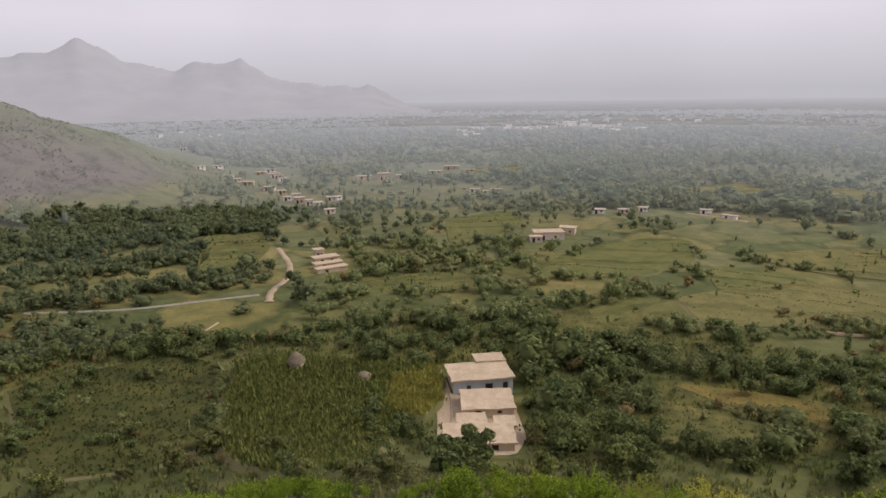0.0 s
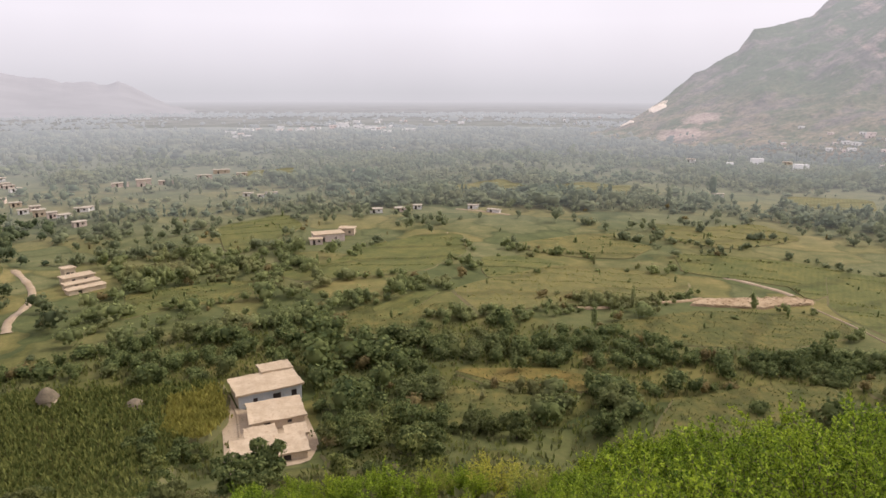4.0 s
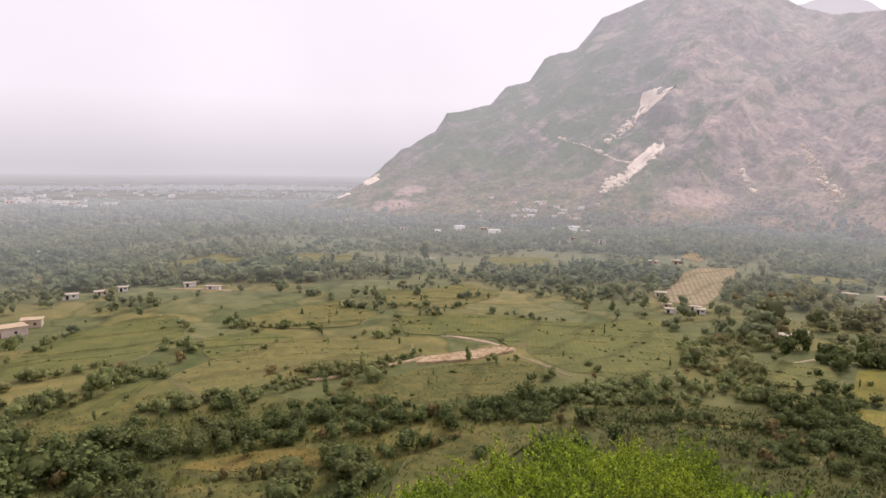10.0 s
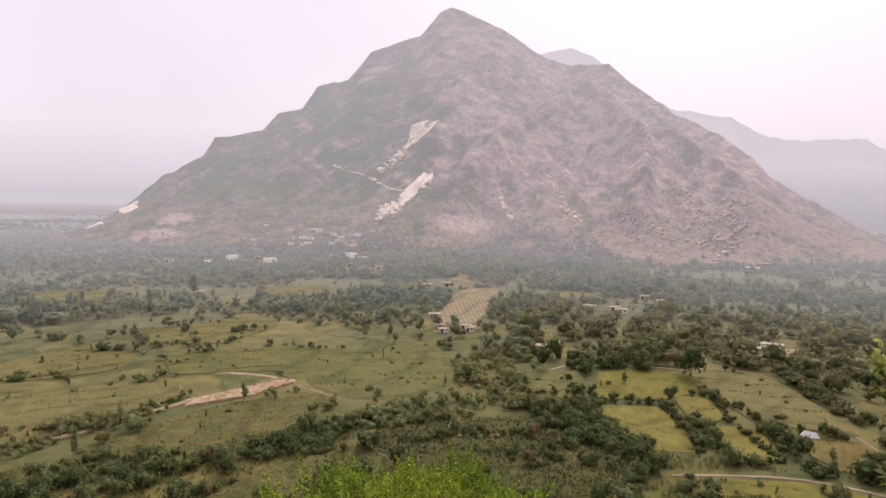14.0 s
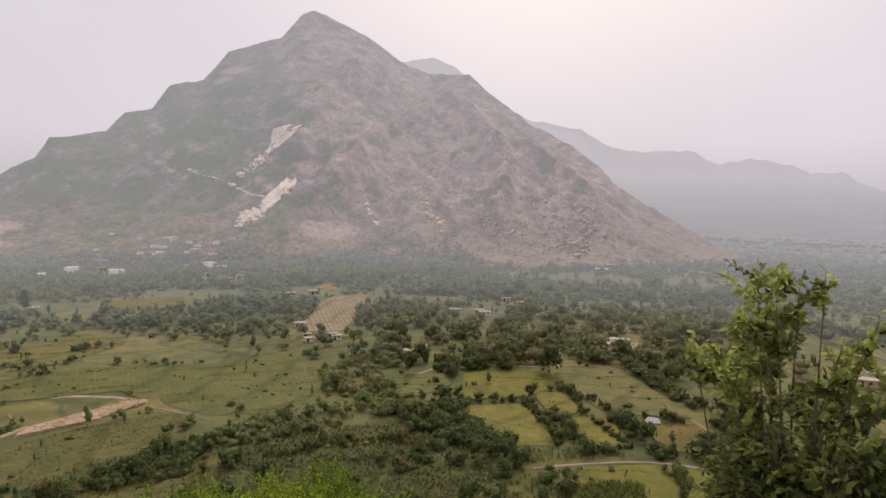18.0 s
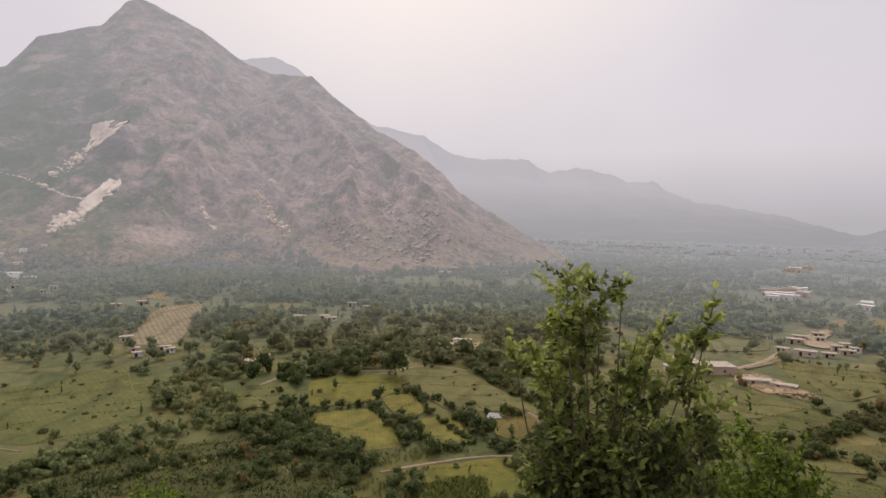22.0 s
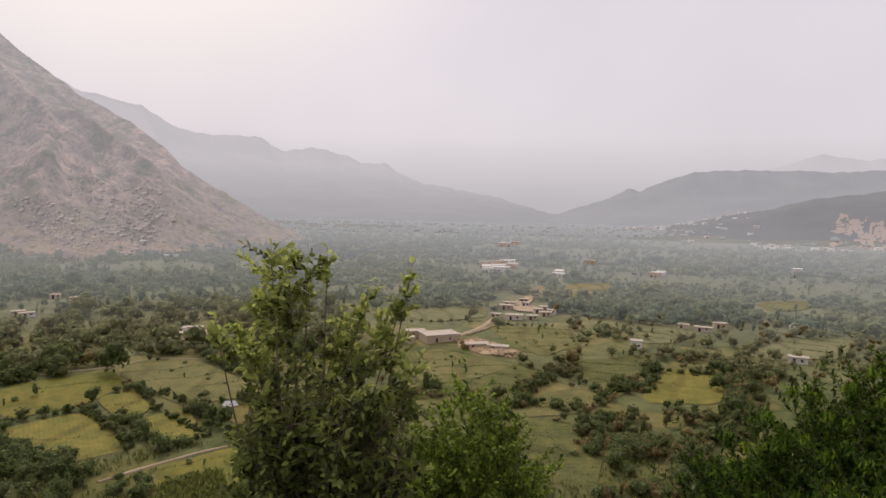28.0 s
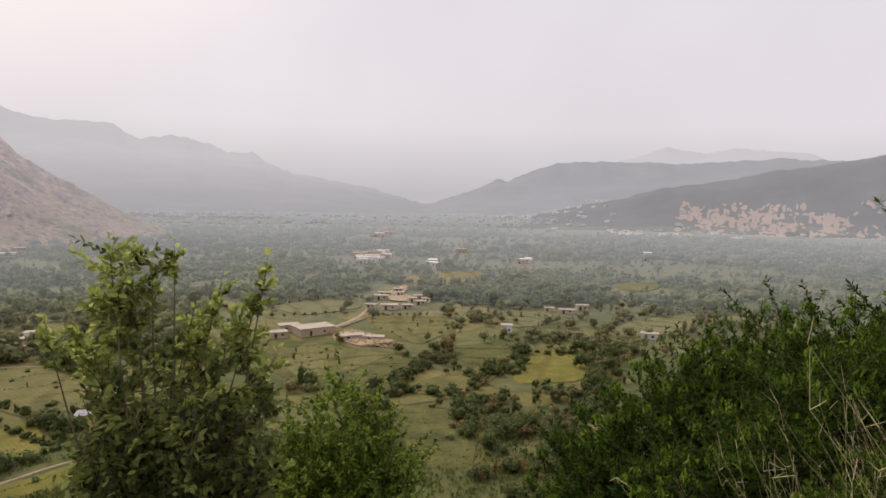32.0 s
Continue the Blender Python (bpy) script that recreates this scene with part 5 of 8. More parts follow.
def crown_lobes(rng, shape):
    """Lobes of a crown in a tree of height 1."""
    if shape == "poplar":
        return [(0.03 * rng.normal(), 0.03 * rng.normal(), z, 0.13 * (1.25 - abs(z - 0.5))) for z in np.linspace(0.25, 0.92, 6)]
    if shape == "bush":
        return [(0.35 * rng.normal(), 0.35 * rng.normal(), 0.35 + 0.2 * rng.random(), 0.32 + 0.15 * rng.random()) for _ in range(5)]
    out = [(0, 0, 0.66, 0.26)]
    for k in range(7):
        a, q = k * 2.4 + rng.random(), 0.16 + 0.14 * rng.random()
        out.append((q * math.cos(a), q * math.sin(a), 0.42 + 0.42 * rng.random(), 0.15 + 0.10 * rng.random()))
    for k in range(3):
        a = k * 2.1 + rng.random()
        out.append((0.15 * math.cos(a), 0.15 * math.sin(a), 0.22 + 0.12 * rng.random(), 0.17 + 0.05 * rng.random()))
    return out


def tree_meshes(shape, seed, per_lobe, size, material):
    rng = np.random.default_rng(seed)
    lobes = crown_lobes(rng, shape)
    v, f = leaf_cloud(rng, lobes, per_lobe, size)
    crown = quads_mesh("crown", v, f, material)
    limbs = [tube([(0, 0, -0.06), (0.01, 0.0, 0.2), (0.0, 0.015, 0.45), (0, 0, 0.7)], (0.035, 0.026, 0.018, 0.006))]
    for x, y, z, r in lobes[1:5]:
        limbs.append(tube([(0, 0, 0.2), (x * 0.5, y * 0.5, 0.5 * (0.25 + z)), (x, y, z)], (0.014, 0.010, 0.004), 5))
    v, f = join(limbs)
    return quads_mesh("trunk", v, f, M_BARK, True), crown


KINDS = {}
for shape in ("round", "poplar", "bush"):
    for s in range(4 if shape != "poplar" else 2):
        KINDS[(shape, s)] = tree_meshes(shape, 100 + s + 10 * len(shape), 130 if shape != "poplar" else 100, 0.055 if shape != "poplar" else 0.04, M_TREE)
DRY = tree_meshes("bush", 7, 120, 0.05, M_DRYBUSH)
TREE_LABELS = {"round": "broad dark-green tree among the fields", "poplar": "slim upright poplar at a field edge", "bush": "low rounded green bush on a field bank"}

POLYS = [smooth_ring(c, 1) for _, c in FIELDS]


CLEARINGS = [(-170, 478, 24), (-132, 495, 26), (-75, 366, 22), (-115, 456, 18), (-42, 462, 26), (4, 512, 32), (27, 397, 14), (90, 312, 9), (132, 300, 7), (101, 474, 14), (797, -437, 40), (446, -399, 14), (238, -239, 14), (355, 73, 14), (287, -6, 12), (447, 289, 22), (403, 464, 14), (330, -190, 24)]
# clearings shifted towards the lookout, so these houses show in the view
CLEARINGS += [(x - 6 * x / math.hypot(x, y), y - 6 * y / math.hypot(x, y), 11) for x, y in ((296, -158), (300, -186), (283, -172), (550, -290), (525, -294), (547, -400), (460, -304), (238, -254), (351, 62), (384, 190), (411, 59), (470, 422), (402, 463), (467, 314), (-130, 429), (-111, 410), (-63, 378), (-59, 331), (-125, 478), (-145, 446), (-94, 391))]
CLEARINGS += [(360, -205, 14), (0, 89, 6), (7, 125, 10), (8, 112, 8), (5.5, 99, 8), (-1, 118, 4), (-47, 228, 16), (46, 272, 16), (262, -112, 30), (290, -175, 22), (-18, 126, 4), (-33, 132, 4), (6, 91, 6), (12, 94, 5), (168, 150, 14), (117, 1034, 70), (214, 1100, 80), (262, 976, 60), (1310, -1160, 120), (1042, -1079, 110), (530, -280, 30)]


def open_ground(px, py, margin=0.0):
    """True where no field, track or house stands."""
    free = np.ones(len(px), bool)
    for ring in POLYS:
        lo, hi = ring.min(0) - 5, ring.max(0) + 5
        near = (px > lo[0]) & (px < hi[0]) & (py > lo[1]) & (py < hi[1])
        if near.any():
            c = ring.mean(0)
            grown = c + (ring - c) * (1.0 + margin)
            sub = np.where(near)[0]
            free[sub[inside(px[sub], py[sub], grown)]] = False
    for _, width, pts in TRACKS:
        for (a, b), (c, d) in zip(pts, pts[1:]):
            t = np.clip(((px - a) * (c - a) + (py - b) * (d - b)) / ((c - a) ** 2 + (d - b) ** 2), 0, 1)
            free &= np.hypot(px - a - t * (c - a), py - b - t * (d - b)) > width / 2 + 2.0
    z, far, az = height(px, py), np.hypot(px, py), bearing(px, py)
    free &= ~((az < -8) & (far > 335) & (z > 5)) & ~((az > 128) & (far > 1050) & (z > 12))
    for a, b, r in CLEARINGS:
        free &= np.hypot(px - a, py - b) > r
    return free


def scatter(rng, r0, r1, spacing, az0=-42, az1=162, keep=lambda x, y: 1.0):
    """Jittered places over a sector of the valley."""
    n = int(radians(az1 - az0) * (r1**2 - r0**2) / 2 / spacing**2)
    r = np.sqrt(rng.uniform(r0**2, r1**2, n))
    x, y = polar(rng.uniform(az0, az1, n), r)
    ok = rng.random(n) < keep(x, y)
    x, y = x[ok], y[ok]
    ok = open_ground(x, y)
    return x[ok], y[ok]


def thicket(x, y):
    """Woods come in belts and clumps, and leave the terraced slopes open."""
    az, r = bearing(x, y), np.hypot(x, y)
    terraces = ease(4, 22, az) * (1 - ease(72, 84, az)) * ease(125, 145, r) * (1 - ease(270, 320, r))
    south = ease(95, 105, az) * (1 - ease(135, 145, az)) * ease(130, 150, r)
    grove = ease(56, 70, az) * (1 - ease(100, 110, az)) * ease(205, 240, r)
    return np.clip(0.30 + 0.5 * grove + 2.4 * fbm(x / 55, y / 55, 3, 91), 0.08, 1) * (1 - 0.72 * terraces * (1 - grove)) * (1 - 0.25 * south * (1 - grove))


def hedges(rng, step, limit):
    """Bushes and small trees along the edges of the plots."""
    xs, ys = [], []
    for ring in POLYS:
        if np.hypot(*ring.mean(0)) > limit:
            continue
        c = ring.mean(0)
        nxt = np.roll(ring, -1, 0)
        for a, b in zip(ring, nxt):
            length = np.hypot(*(b - a))
            n = max(1, int(length / step))
            u = (np.arange(n) + rng.random(n)) / n
            p = a + (b - a) * u[:, None]
            p = p + (p - c) / np.linalg.norm(p - c, axis=1)[:, None] * rng.uniform(0.8, 3.5, n)[:, None]
            gap = vnoise(p[:, 0] / 14, p[:, 1] / 14, 77) > 0.56
            xs.append(p[gap, 0])
            ys.append(p[gap, 1])
    x, y = np.concatenate(xs), np.concatenate(ys)
    ok = open_ground(x, y)
    return x[ok], y[ok]


rng = np.random.default_rng(5)
tx, ty = scatter(rng, 84, 360, 5.6, keep=thicket)
sizes = rng.gamma(6, 0.62, len(tx)) + 1.3
sizes = sizes * (1 + 0.35 * ease(56, 70, bearing(tx, ty)) * (1 - ease(100, 110, bearing(tx, ty))) * ease(205, 240, np.hypot(tx, ty)))
hx, hy = hedges(rng, 2.6, 380)
tx, ty, sizes = np.concatenate([tx, hx]), np.concatenate([ty, hy]), np.concatenate([sizes, rng.gamma(5, 0.5, len(hx)) + 0.9])
bx, by, bh = [], [], []
for tall, half, line in BELTS:
    p = np.array(line)
    for a, b in zip(p, p[1:]):
        n = max(2, int(np.hypot(*(b - a)) * 2 * half / (0.42 * tall) ** 2 / 3.4))
        if np.hypot(*a) > 330:
            n = max(2, n // 3)
        q = a + (b - a) * rng.random((n, 1)) + rng.normal(size=(n, 2)) * half * 0.5
        bx.append(q[:, 0])
        by.append(q[:, 1])
        bh.append(tall * rng.uniform(0.6, 1.2, n))
bx, by, bh = np.concatenate(bx), np.concatenate(by), np.concatenate(bh)
ok = open_ground(bx, by, -0.6)
tx, ty, sizes = np.concatenate([tx, bx[ok]]), np.concatenate([ty, by[ok]]), np.concatenate([sizes, bh[ok]])
near_order = np.argsort(np.hypot(tx, ty))
picked = near_order[:295]
for i in picked:
    roll_die = rng.random()
    shape = "round" if roll_die < 0.55 else "bush" if roll_die < 0.94 else "poplar"
    h = sizes[i] * (1.0 if shape == "round" else 0.62 if shape == "bush" else 1.25)
    key = (shape, int(rng.integers(0, 2 if shape == "poplar" else 4)))
    at = Matrix.LocRotScale((tx[i], ty[i], float(height(tx[i], ty[i]))), Euler((0, 0, rng.uniform(0, 6.28))), (h, h, h * rng.uniform(0.85, 1.2)))
    own = thing("tree" if shape != "bush" else "bush", at, TREE_LABELS[shape], "tree" if shape != "bush" else "bush", "valley trees")
    meshes = DRY if shape == "bush" and rng.random() < 0.15 else KINDS[key]
    part("trunk", meshes[0], own)
    part("crown", meshes[1], own)


CUBE = [(x, y, z) for x in (-1, 0, 1) for y in (-1, 0, 1) for z in (-1, 0, 1) if max(abs(x), abs(y), abs(z)) == 1]
CUBE_AT = {c: i for i, c in enumerate(CUBE)}
BALL_V = np.array(CUBE, float)
BALL_V /= np.linalg.norm(BALL_V, axis=1)[:, None]
BALL_F = []
for axis in range(3):
    for sgn in (-1, 1):
        for p in (-1, 0):
            for q in (-1, 0):
                ring4 = []
                for dp, dq in ((0, 0), (1, 0), (1, 1), (0, 1)):
                    c3 = [0, 0, 0]
                    c3[axis], c3[(axis + 1) % 3], c3[(axis + 2) % 3] = sgn, p + dp, q + dq
                    ring4.append(CUBE_AT[tuple(c3)])
                BALL_F.append(ring4[:: sgn])
BALL_F = np.array(BALL_F)


LUMPS = {"round": ((0, 0, 0.50), (0.31, 0.31, 0.40)), "bush": ((0, 0, 0.34), (0.40, 0.40, 0.36)), "poplar": ((0, 0, 0.52), (0.15, 0.15, 0.50))}


def small_crown(r, shape, lumps, leaves, size):
    """A crown for a tree in a wood: dented lumps with leafy flakes standing out of them. Returns vertices and quads."""
    (c0, r0), vs, fs, n = LUMPS[shape], [], [], 0
    spots = [(np.array(c0), np.array(r0) * (0.95 if leaves < 10 else 0.66))]
    for k in range(lumps - 1):
        a = k * 2.4 + r.uniform(0, 1)
        spread = 0.06 if shape == "poplar" else 0.24
        spots.append((np.array((spread * math.cos(a), spread * math.sin(a), c0[2] * r.uniform(0.6, 1.45))), np.array(r0) * r.uniform(0.36, 0.55)))
    for c, rad in spots:
        v = c + BALL_V * rad * r.uniform(0.68, 1.18, (len(BALL_V), 1))
        vs.append(v)
        fs.append(BALL_F + n)
        n += len(v)
    for c, rad in spots:
        m = int(round(leaves * rad[0] / sum(q[1][0] for q in spots)))
        d = r.normal(size=(m, 3))
        d /= np.linalg.norm(d, axis=1)[:, None]
        p = c + d * rad * r.uniform(0.85, 1.75 if leaves > 10 else 1.2, (m, 1))
        nrm = d + (0, 0, 0.35) + r.normal(size=(m, 3)) * 0.45
        a = np.cross(nrm, r.normal(size=(m, 3)))
        a /= np.linalg.norm(a, axis=1)[:, None]
        b = np.cross(nrm, a)
        b /= np.linalg.norm(b, axis=1)[:, None]
        s = size * r.uniform(0.6, 1.4, (m, 1))
        vs.append(np.stack([p - a * s, p - b * s * 0.8, p + a * s, p + b * s * 0.8], 1).reshape(-1, 3))
        fs.append(np.arange(4 * m).reshape(-1, 4) + n)
        n += 4 * m
    return np.concatenate(vs), np.concatenate(fs)


def wood(name, xs, ys, hs, shapes, lumps, leaves, size, material, label, seed, variants=9, zs=None, spread=0.25):
    """Many trees joined into one: each a crown of dented lumps and leaf flakes on the ground."""
    r = np.random.default_rng(seed)
    bank = {s: [small_crown(r, s, lumps, leaves, size * (0.6 if s == "poplar" else 1)) for _ in range(variants)] for s in ("round", "bush", "poplar")}
    zs = height(xs, ys) if zs is None else zs
    out, quads, n = [], [], 0
    for x, y, z, h, s in zip(xs, ys, zs, hs, shapes):
        v, f = bank[s][r.integers(variants)]
        a = r.uniform(0, 6.28)
        c, d = math.cos(a) * h, math.sin(a) * h
        wide = r.uniform(0.85, 1.25) + (0.0 if s == "poplar" else spread * r.random() ** 2)
        out.append(np.column_stack([(v[:, 0] * c - v[:, 1] * d) * wide + x, (v[:, 0] * d + v[:, 1] * c) * wide + y, v[:, 2] * h * r.uniform(0.8, 1.2) + z - 0.03 * h]))
        quads.append(f + n)
        n += len(v)
    ob = new(name, quads_mesh(name, np.concatenate(out), np.concatenate(quads), material, True))
    return tagged(ob, label, "trees", kind="stuff")


def shapes_for(r, n, poplars):
    q = r.random(n)
    return np.where(q < poplars, "poplar", np.where(q < 0.70, "round", "bush"))


# lone bushes and thin trees standing in the plots
fbx, fby = [], []
for (crop, _), ring in zip(FIELDS, POLYS):
    if crop in ("earth", "tilled", "maize", "ripe_maize", "rice") or np.hypot(*ring.mean(0)) > 340:
        continue
    lo, hi = ring.min(0), ring.max(0)
    q = lo + (hi - lo) * rng.random((int((hi - lo).prod() / 70), 2))
    q = q[inside(q[:, 0], q[:, 1], ring) & (vnoise(q[:, 0] / 12, q[:, 1] / 12, 57) > 0.42)]
    fbx.append(q[:, 0])
    fby.append(q[:, 1])
fbx, fby = np.concatenate(fbx), np.concatenate(fby)
fbh = 0.7 + rng.gamma(2, 0.42, len(fbx)) + 1.8 * (rng.random(len(fbx)) < 0.12)
wood("field_bushes", fbx, fby, fbh, np.where(fbh > 2.6, "poplar", "bush"), 2, 40, 0.09, M_TREE_B, "small bushes and thin trees dotted over the plots", 61)
rest = near_order[295:]
dist_all = np.hypot(tx, ty)
# each farther band takes paler leaves, which carry the haze in their colour
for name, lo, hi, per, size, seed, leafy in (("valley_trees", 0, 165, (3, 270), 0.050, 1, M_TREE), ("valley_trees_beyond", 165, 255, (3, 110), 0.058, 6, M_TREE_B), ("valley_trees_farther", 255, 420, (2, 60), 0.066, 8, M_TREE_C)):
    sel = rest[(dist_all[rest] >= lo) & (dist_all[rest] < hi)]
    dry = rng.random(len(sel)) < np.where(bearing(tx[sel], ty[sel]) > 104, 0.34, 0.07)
    if lo > 0:  # trees under the brown hill take darker leaves: its shade put into colour
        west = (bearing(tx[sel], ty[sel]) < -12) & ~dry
        wood("hillfoot_trees", tx[sel[west]], ty[sel[west]], sizes[sel[west]], shapes_for(rng, int(west.sum()), 0.07), *per, size, M_HILLSHADE, "dark-green trees under the brown hill", seed + 30)
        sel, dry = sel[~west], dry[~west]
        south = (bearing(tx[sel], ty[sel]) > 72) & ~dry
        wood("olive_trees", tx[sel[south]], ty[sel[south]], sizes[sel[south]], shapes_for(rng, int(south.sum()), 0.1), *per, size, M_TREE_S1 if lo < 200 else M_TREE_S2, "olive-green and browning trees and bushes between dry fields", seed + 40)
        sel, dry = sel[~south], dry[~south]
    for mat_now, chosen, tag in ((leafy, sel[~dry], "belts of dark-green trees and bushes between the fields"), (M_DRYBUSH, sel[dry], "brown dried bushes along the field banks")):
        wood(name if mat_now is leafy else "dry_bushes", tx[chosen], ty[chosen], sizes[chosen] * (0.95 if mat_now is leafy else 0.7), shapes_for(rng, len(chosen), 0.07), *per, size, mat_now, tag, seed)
def belted(x, y, depth, length, seed, least=0.12, lean=0.5):
    """Woods far down the valley stand in long belts that run across the view, with strips of field between."""
    r, az = np.hypot(x, y), np.radians(bearing(x, y))
    across = fbm(r / depth, az * r / length, 3, seed)
    clumps = fbm(x / 40, y / 40, 3, seed + 7)
    under = ease(36, 44, np.degrees(az)) * (1 - ease(79, 84, np.degrees(az))) * ease(450, 490, r)  # the dense wood under the mountain
    return np.clip(lean + 5.0 * across + 1.3 * clumps + 0.8 * under, least, 1)


x2, y2 = scatter(rng, 340, 640, 4.3, keep=lambda x, y: belted(x, y, 42, 150, 92, 0.12, 0.62))
clear = np.ones(len(x2), bool)
for cx, cy, wide in ((516, -275, 30), (545, -297, 26), (446, -399, 16), (477, -316, 16)):  # trees cleared on the lookout's side, so the hamlets show in the view
    clear &= np.hypot(x2 - 0.97 * cx, y2 - 0.97 * cy) > wide
x2, y2 = x2[clear], y2[clear]
wood("valley_woods", x2, y2, (rng.gamma(5, 0.72, len(x2)) + 1.2) * (0.65 + 0.8 * vnoise(x2 / 50, y2 / 50, 97)), shapes_for(rng, len(x2), 0.34), 1, 24, 0.10, M_TREE_MID, "hazy green woods and poplars beyond the fields", 2, spread=1.1)
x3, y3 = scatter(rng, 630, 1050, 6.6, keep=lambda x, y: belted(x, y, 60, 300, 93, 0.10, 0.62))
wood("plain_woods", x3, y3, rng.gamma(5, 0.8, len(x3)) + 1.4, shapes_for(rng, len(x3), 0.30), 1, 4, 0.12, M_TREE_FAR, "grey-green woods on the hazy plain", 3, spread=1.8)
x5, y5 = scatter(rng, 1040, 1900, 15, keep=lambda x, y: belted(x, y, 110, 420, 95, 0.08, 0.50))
wood("farther_woods", x5, y5, rng.gamma(8, 0.5, len(x5)) + 2.0, shapes_for(rng, len(x5), 0.05), 1, 0, 0.2, M_TREE_FARTHEST, "hazy woods along the far side of the valley", 14, spread=3.0)

# low scrub and weeds between the plots
gx2, gy2 = scatter(rng, 80, 165, 1.55)
half = rng.random(len(gx2)) < 0.5
for mat_w, sel in ((M_BLADES, half), (M_BLADES_DRY, ~half)):
    v, f = tufts(rng, np.column_stack([gx2[sel], gy2[sel], height(gx2[sel], gy2[sel]) - 0.15]), 1.25, 3)
    tagged(new("scrub", quads_mesh("scrub", v, f, mat_w)), "rough weeds and low scrub on the open ground", "scrub", kind="stuff")
# a dark wood along the foot of the brown hill
wx, wy = polar(rng.uniform(-41, -15, 2600), rng.uniform(300, 392, 2600))
keep = (fbm(wx / 34, wy / 34, 3, 19) + 0.12 > 0.30 * ease(345, 392, np.hypot(wx, wy))) & (np.hypot(wx + 62, wy - 375) > 60) & (np.hypot(wx + 96, wy - 400) > 26) & (np.hypot(wx + 58, wy - 240) > 34) & (height(wx, wy) < 9)
wood("hillfoot_wood", wx[keep], wy[keep], rng.gamma(6, 0.55, keep.sum()) + 1.4, shapes_for(rng, keep.sum(), 0.06), 2, 60, 0.075, M_HILLSHADE, "dark-green wood under the brown hill", 63)
# thin thorn bushes on the brown hill
hr, ha = rng.uniform(345, 520, 7000), rng.uniform(-42, -12, 7000)
hx2, hy2 = polar(ha, hr)
keep = (height(hx2, hy2) > 4) & (fbm(hx2 / 26, hy2 / 26, 3, 12) > 0.02)
wood("hill_bushes", hx2[keep], hy2[keep], rng.uniform(0.4, 1.2, keep.sum()), np.full(keep.sum(), "bush"), 1, 6, 0.2, M_TREE_C, "thin thorn bushes on the brown hillside", 15)
# trees on the mountain's apron
fa, fu = rng.uniform(34, 97, 9000), 0.26 * rng.random(9000) ** 1.7
fft, ftp = np.interp(fa, FOOT_AZ, FOOT_D), np.interp(fa, TOP_AZ, TOP_D)
fx, fy = polar(fa, fft + fu * (ftp - fft))
reach_up = np.interp(fa, (34, 42, 48, 54, 60, 64, 68, 71, 77, 80, 83, 97), (0.03, 0.05, 0.10, 0.13, 0.10, 0.04, 0.05, 0.15, 0.14, 0.04, 0.02, 0.02))
keep = rng.random(9000) < np.clip(0.75 + 2.6 * fbm(fx / 45, fy / 45, 3, 41), 0.0, 1) * (1 - ease(0.6, 1.25, fu / reach_up)) + 0.02
wood("apron_trees", fx[keep], fy[keep], rng.gamma(6, 0.5, keep.sum()) + 1.3, shapes_for(rng, keep.sum(), 0.12), 1, 10, 0.12, M_TREE_FAR, "hazy grey-green trees on the mountain's apron", 16, 7, mountain_z(fa, fu, fft, ftp)[keep], 0.6)
# short grass and weeds about the lookout
lx, ly = polar(rng.uniform(-180, 180, 5200), np.sqrt(rng.uniform(0.9**2, 9**2, 5200)))
v, f = tufts(rng, np.column_stack([lx, ly, height(lx, ly) - 0.02]), 0.11, 5)
tagged(new("turf", quads_mesh("turf", v, f, M_BLADES_DRY)), "short rough grass on the lookout", "grass", kind="stuff")
# grass on the lookout's own slope
sx, sy = polar(rng.uniform(-40, 165, 16000), np.sqrt(rng.uniform(3.0**2, 84**2, 16000)))
v, f = tufts(rng, np.column_stack([sx, sy, height(sx, sy) - 0.05]), 0.55, 3)
tagged(new("slope_grass", quads_mesh("slope_grass", v, f, M_BLADES_DRY)), "coarse grass on the steep slope", "grass", kind="stuff")


# ---- shrubs on the lookout's own slope ----
def leaf_set(rng, centres, dirs, length, width, droop=0.25):
    """Pointed, folded leaves: two quads each, from the twig outwards along dirs."""
    n = len(centres)
    d = dirs / (np.linalg.norm(dirs, axis=1)[:, None] + 1e-9)
    up = rng.normal(size=(n, 3)) * 0.6 + (0, 0, 1)
    side = np.cross(d, up)
    side /= np.linalg.norm(side, axis=1)[:, None] + 1e-9
    nrm = np.cross(side, d)
    ln = length * (0.65 + 0.6 * rng.random(n))[:, None]
    w = width * (0.7 + 0.5 * rng.random(n))[:, None]
    base = centres
    tip = centres + d * ln - nrm * ln * droop * rng.random(n)[:, None]
    low_p, high_p = base * 0.7 + tip * 0.3, base * 0.28 + tip * 0.72
    lift = nrm * w * 0.3
    v = np.stack([base, low_p - side * w + lift, high_p - side * w * 0.8 + lift, tip, high_p + side * w * 0.8 + lift, low_p + side * w + lift], 1)
    f = np.arange(n)[:, None, None] * 6 + np.array([[0, 1, 2, 3], [0, 3, 4, 5]])[None]
    return v.reshape(-1, 3), f.reshape(-1, 4)


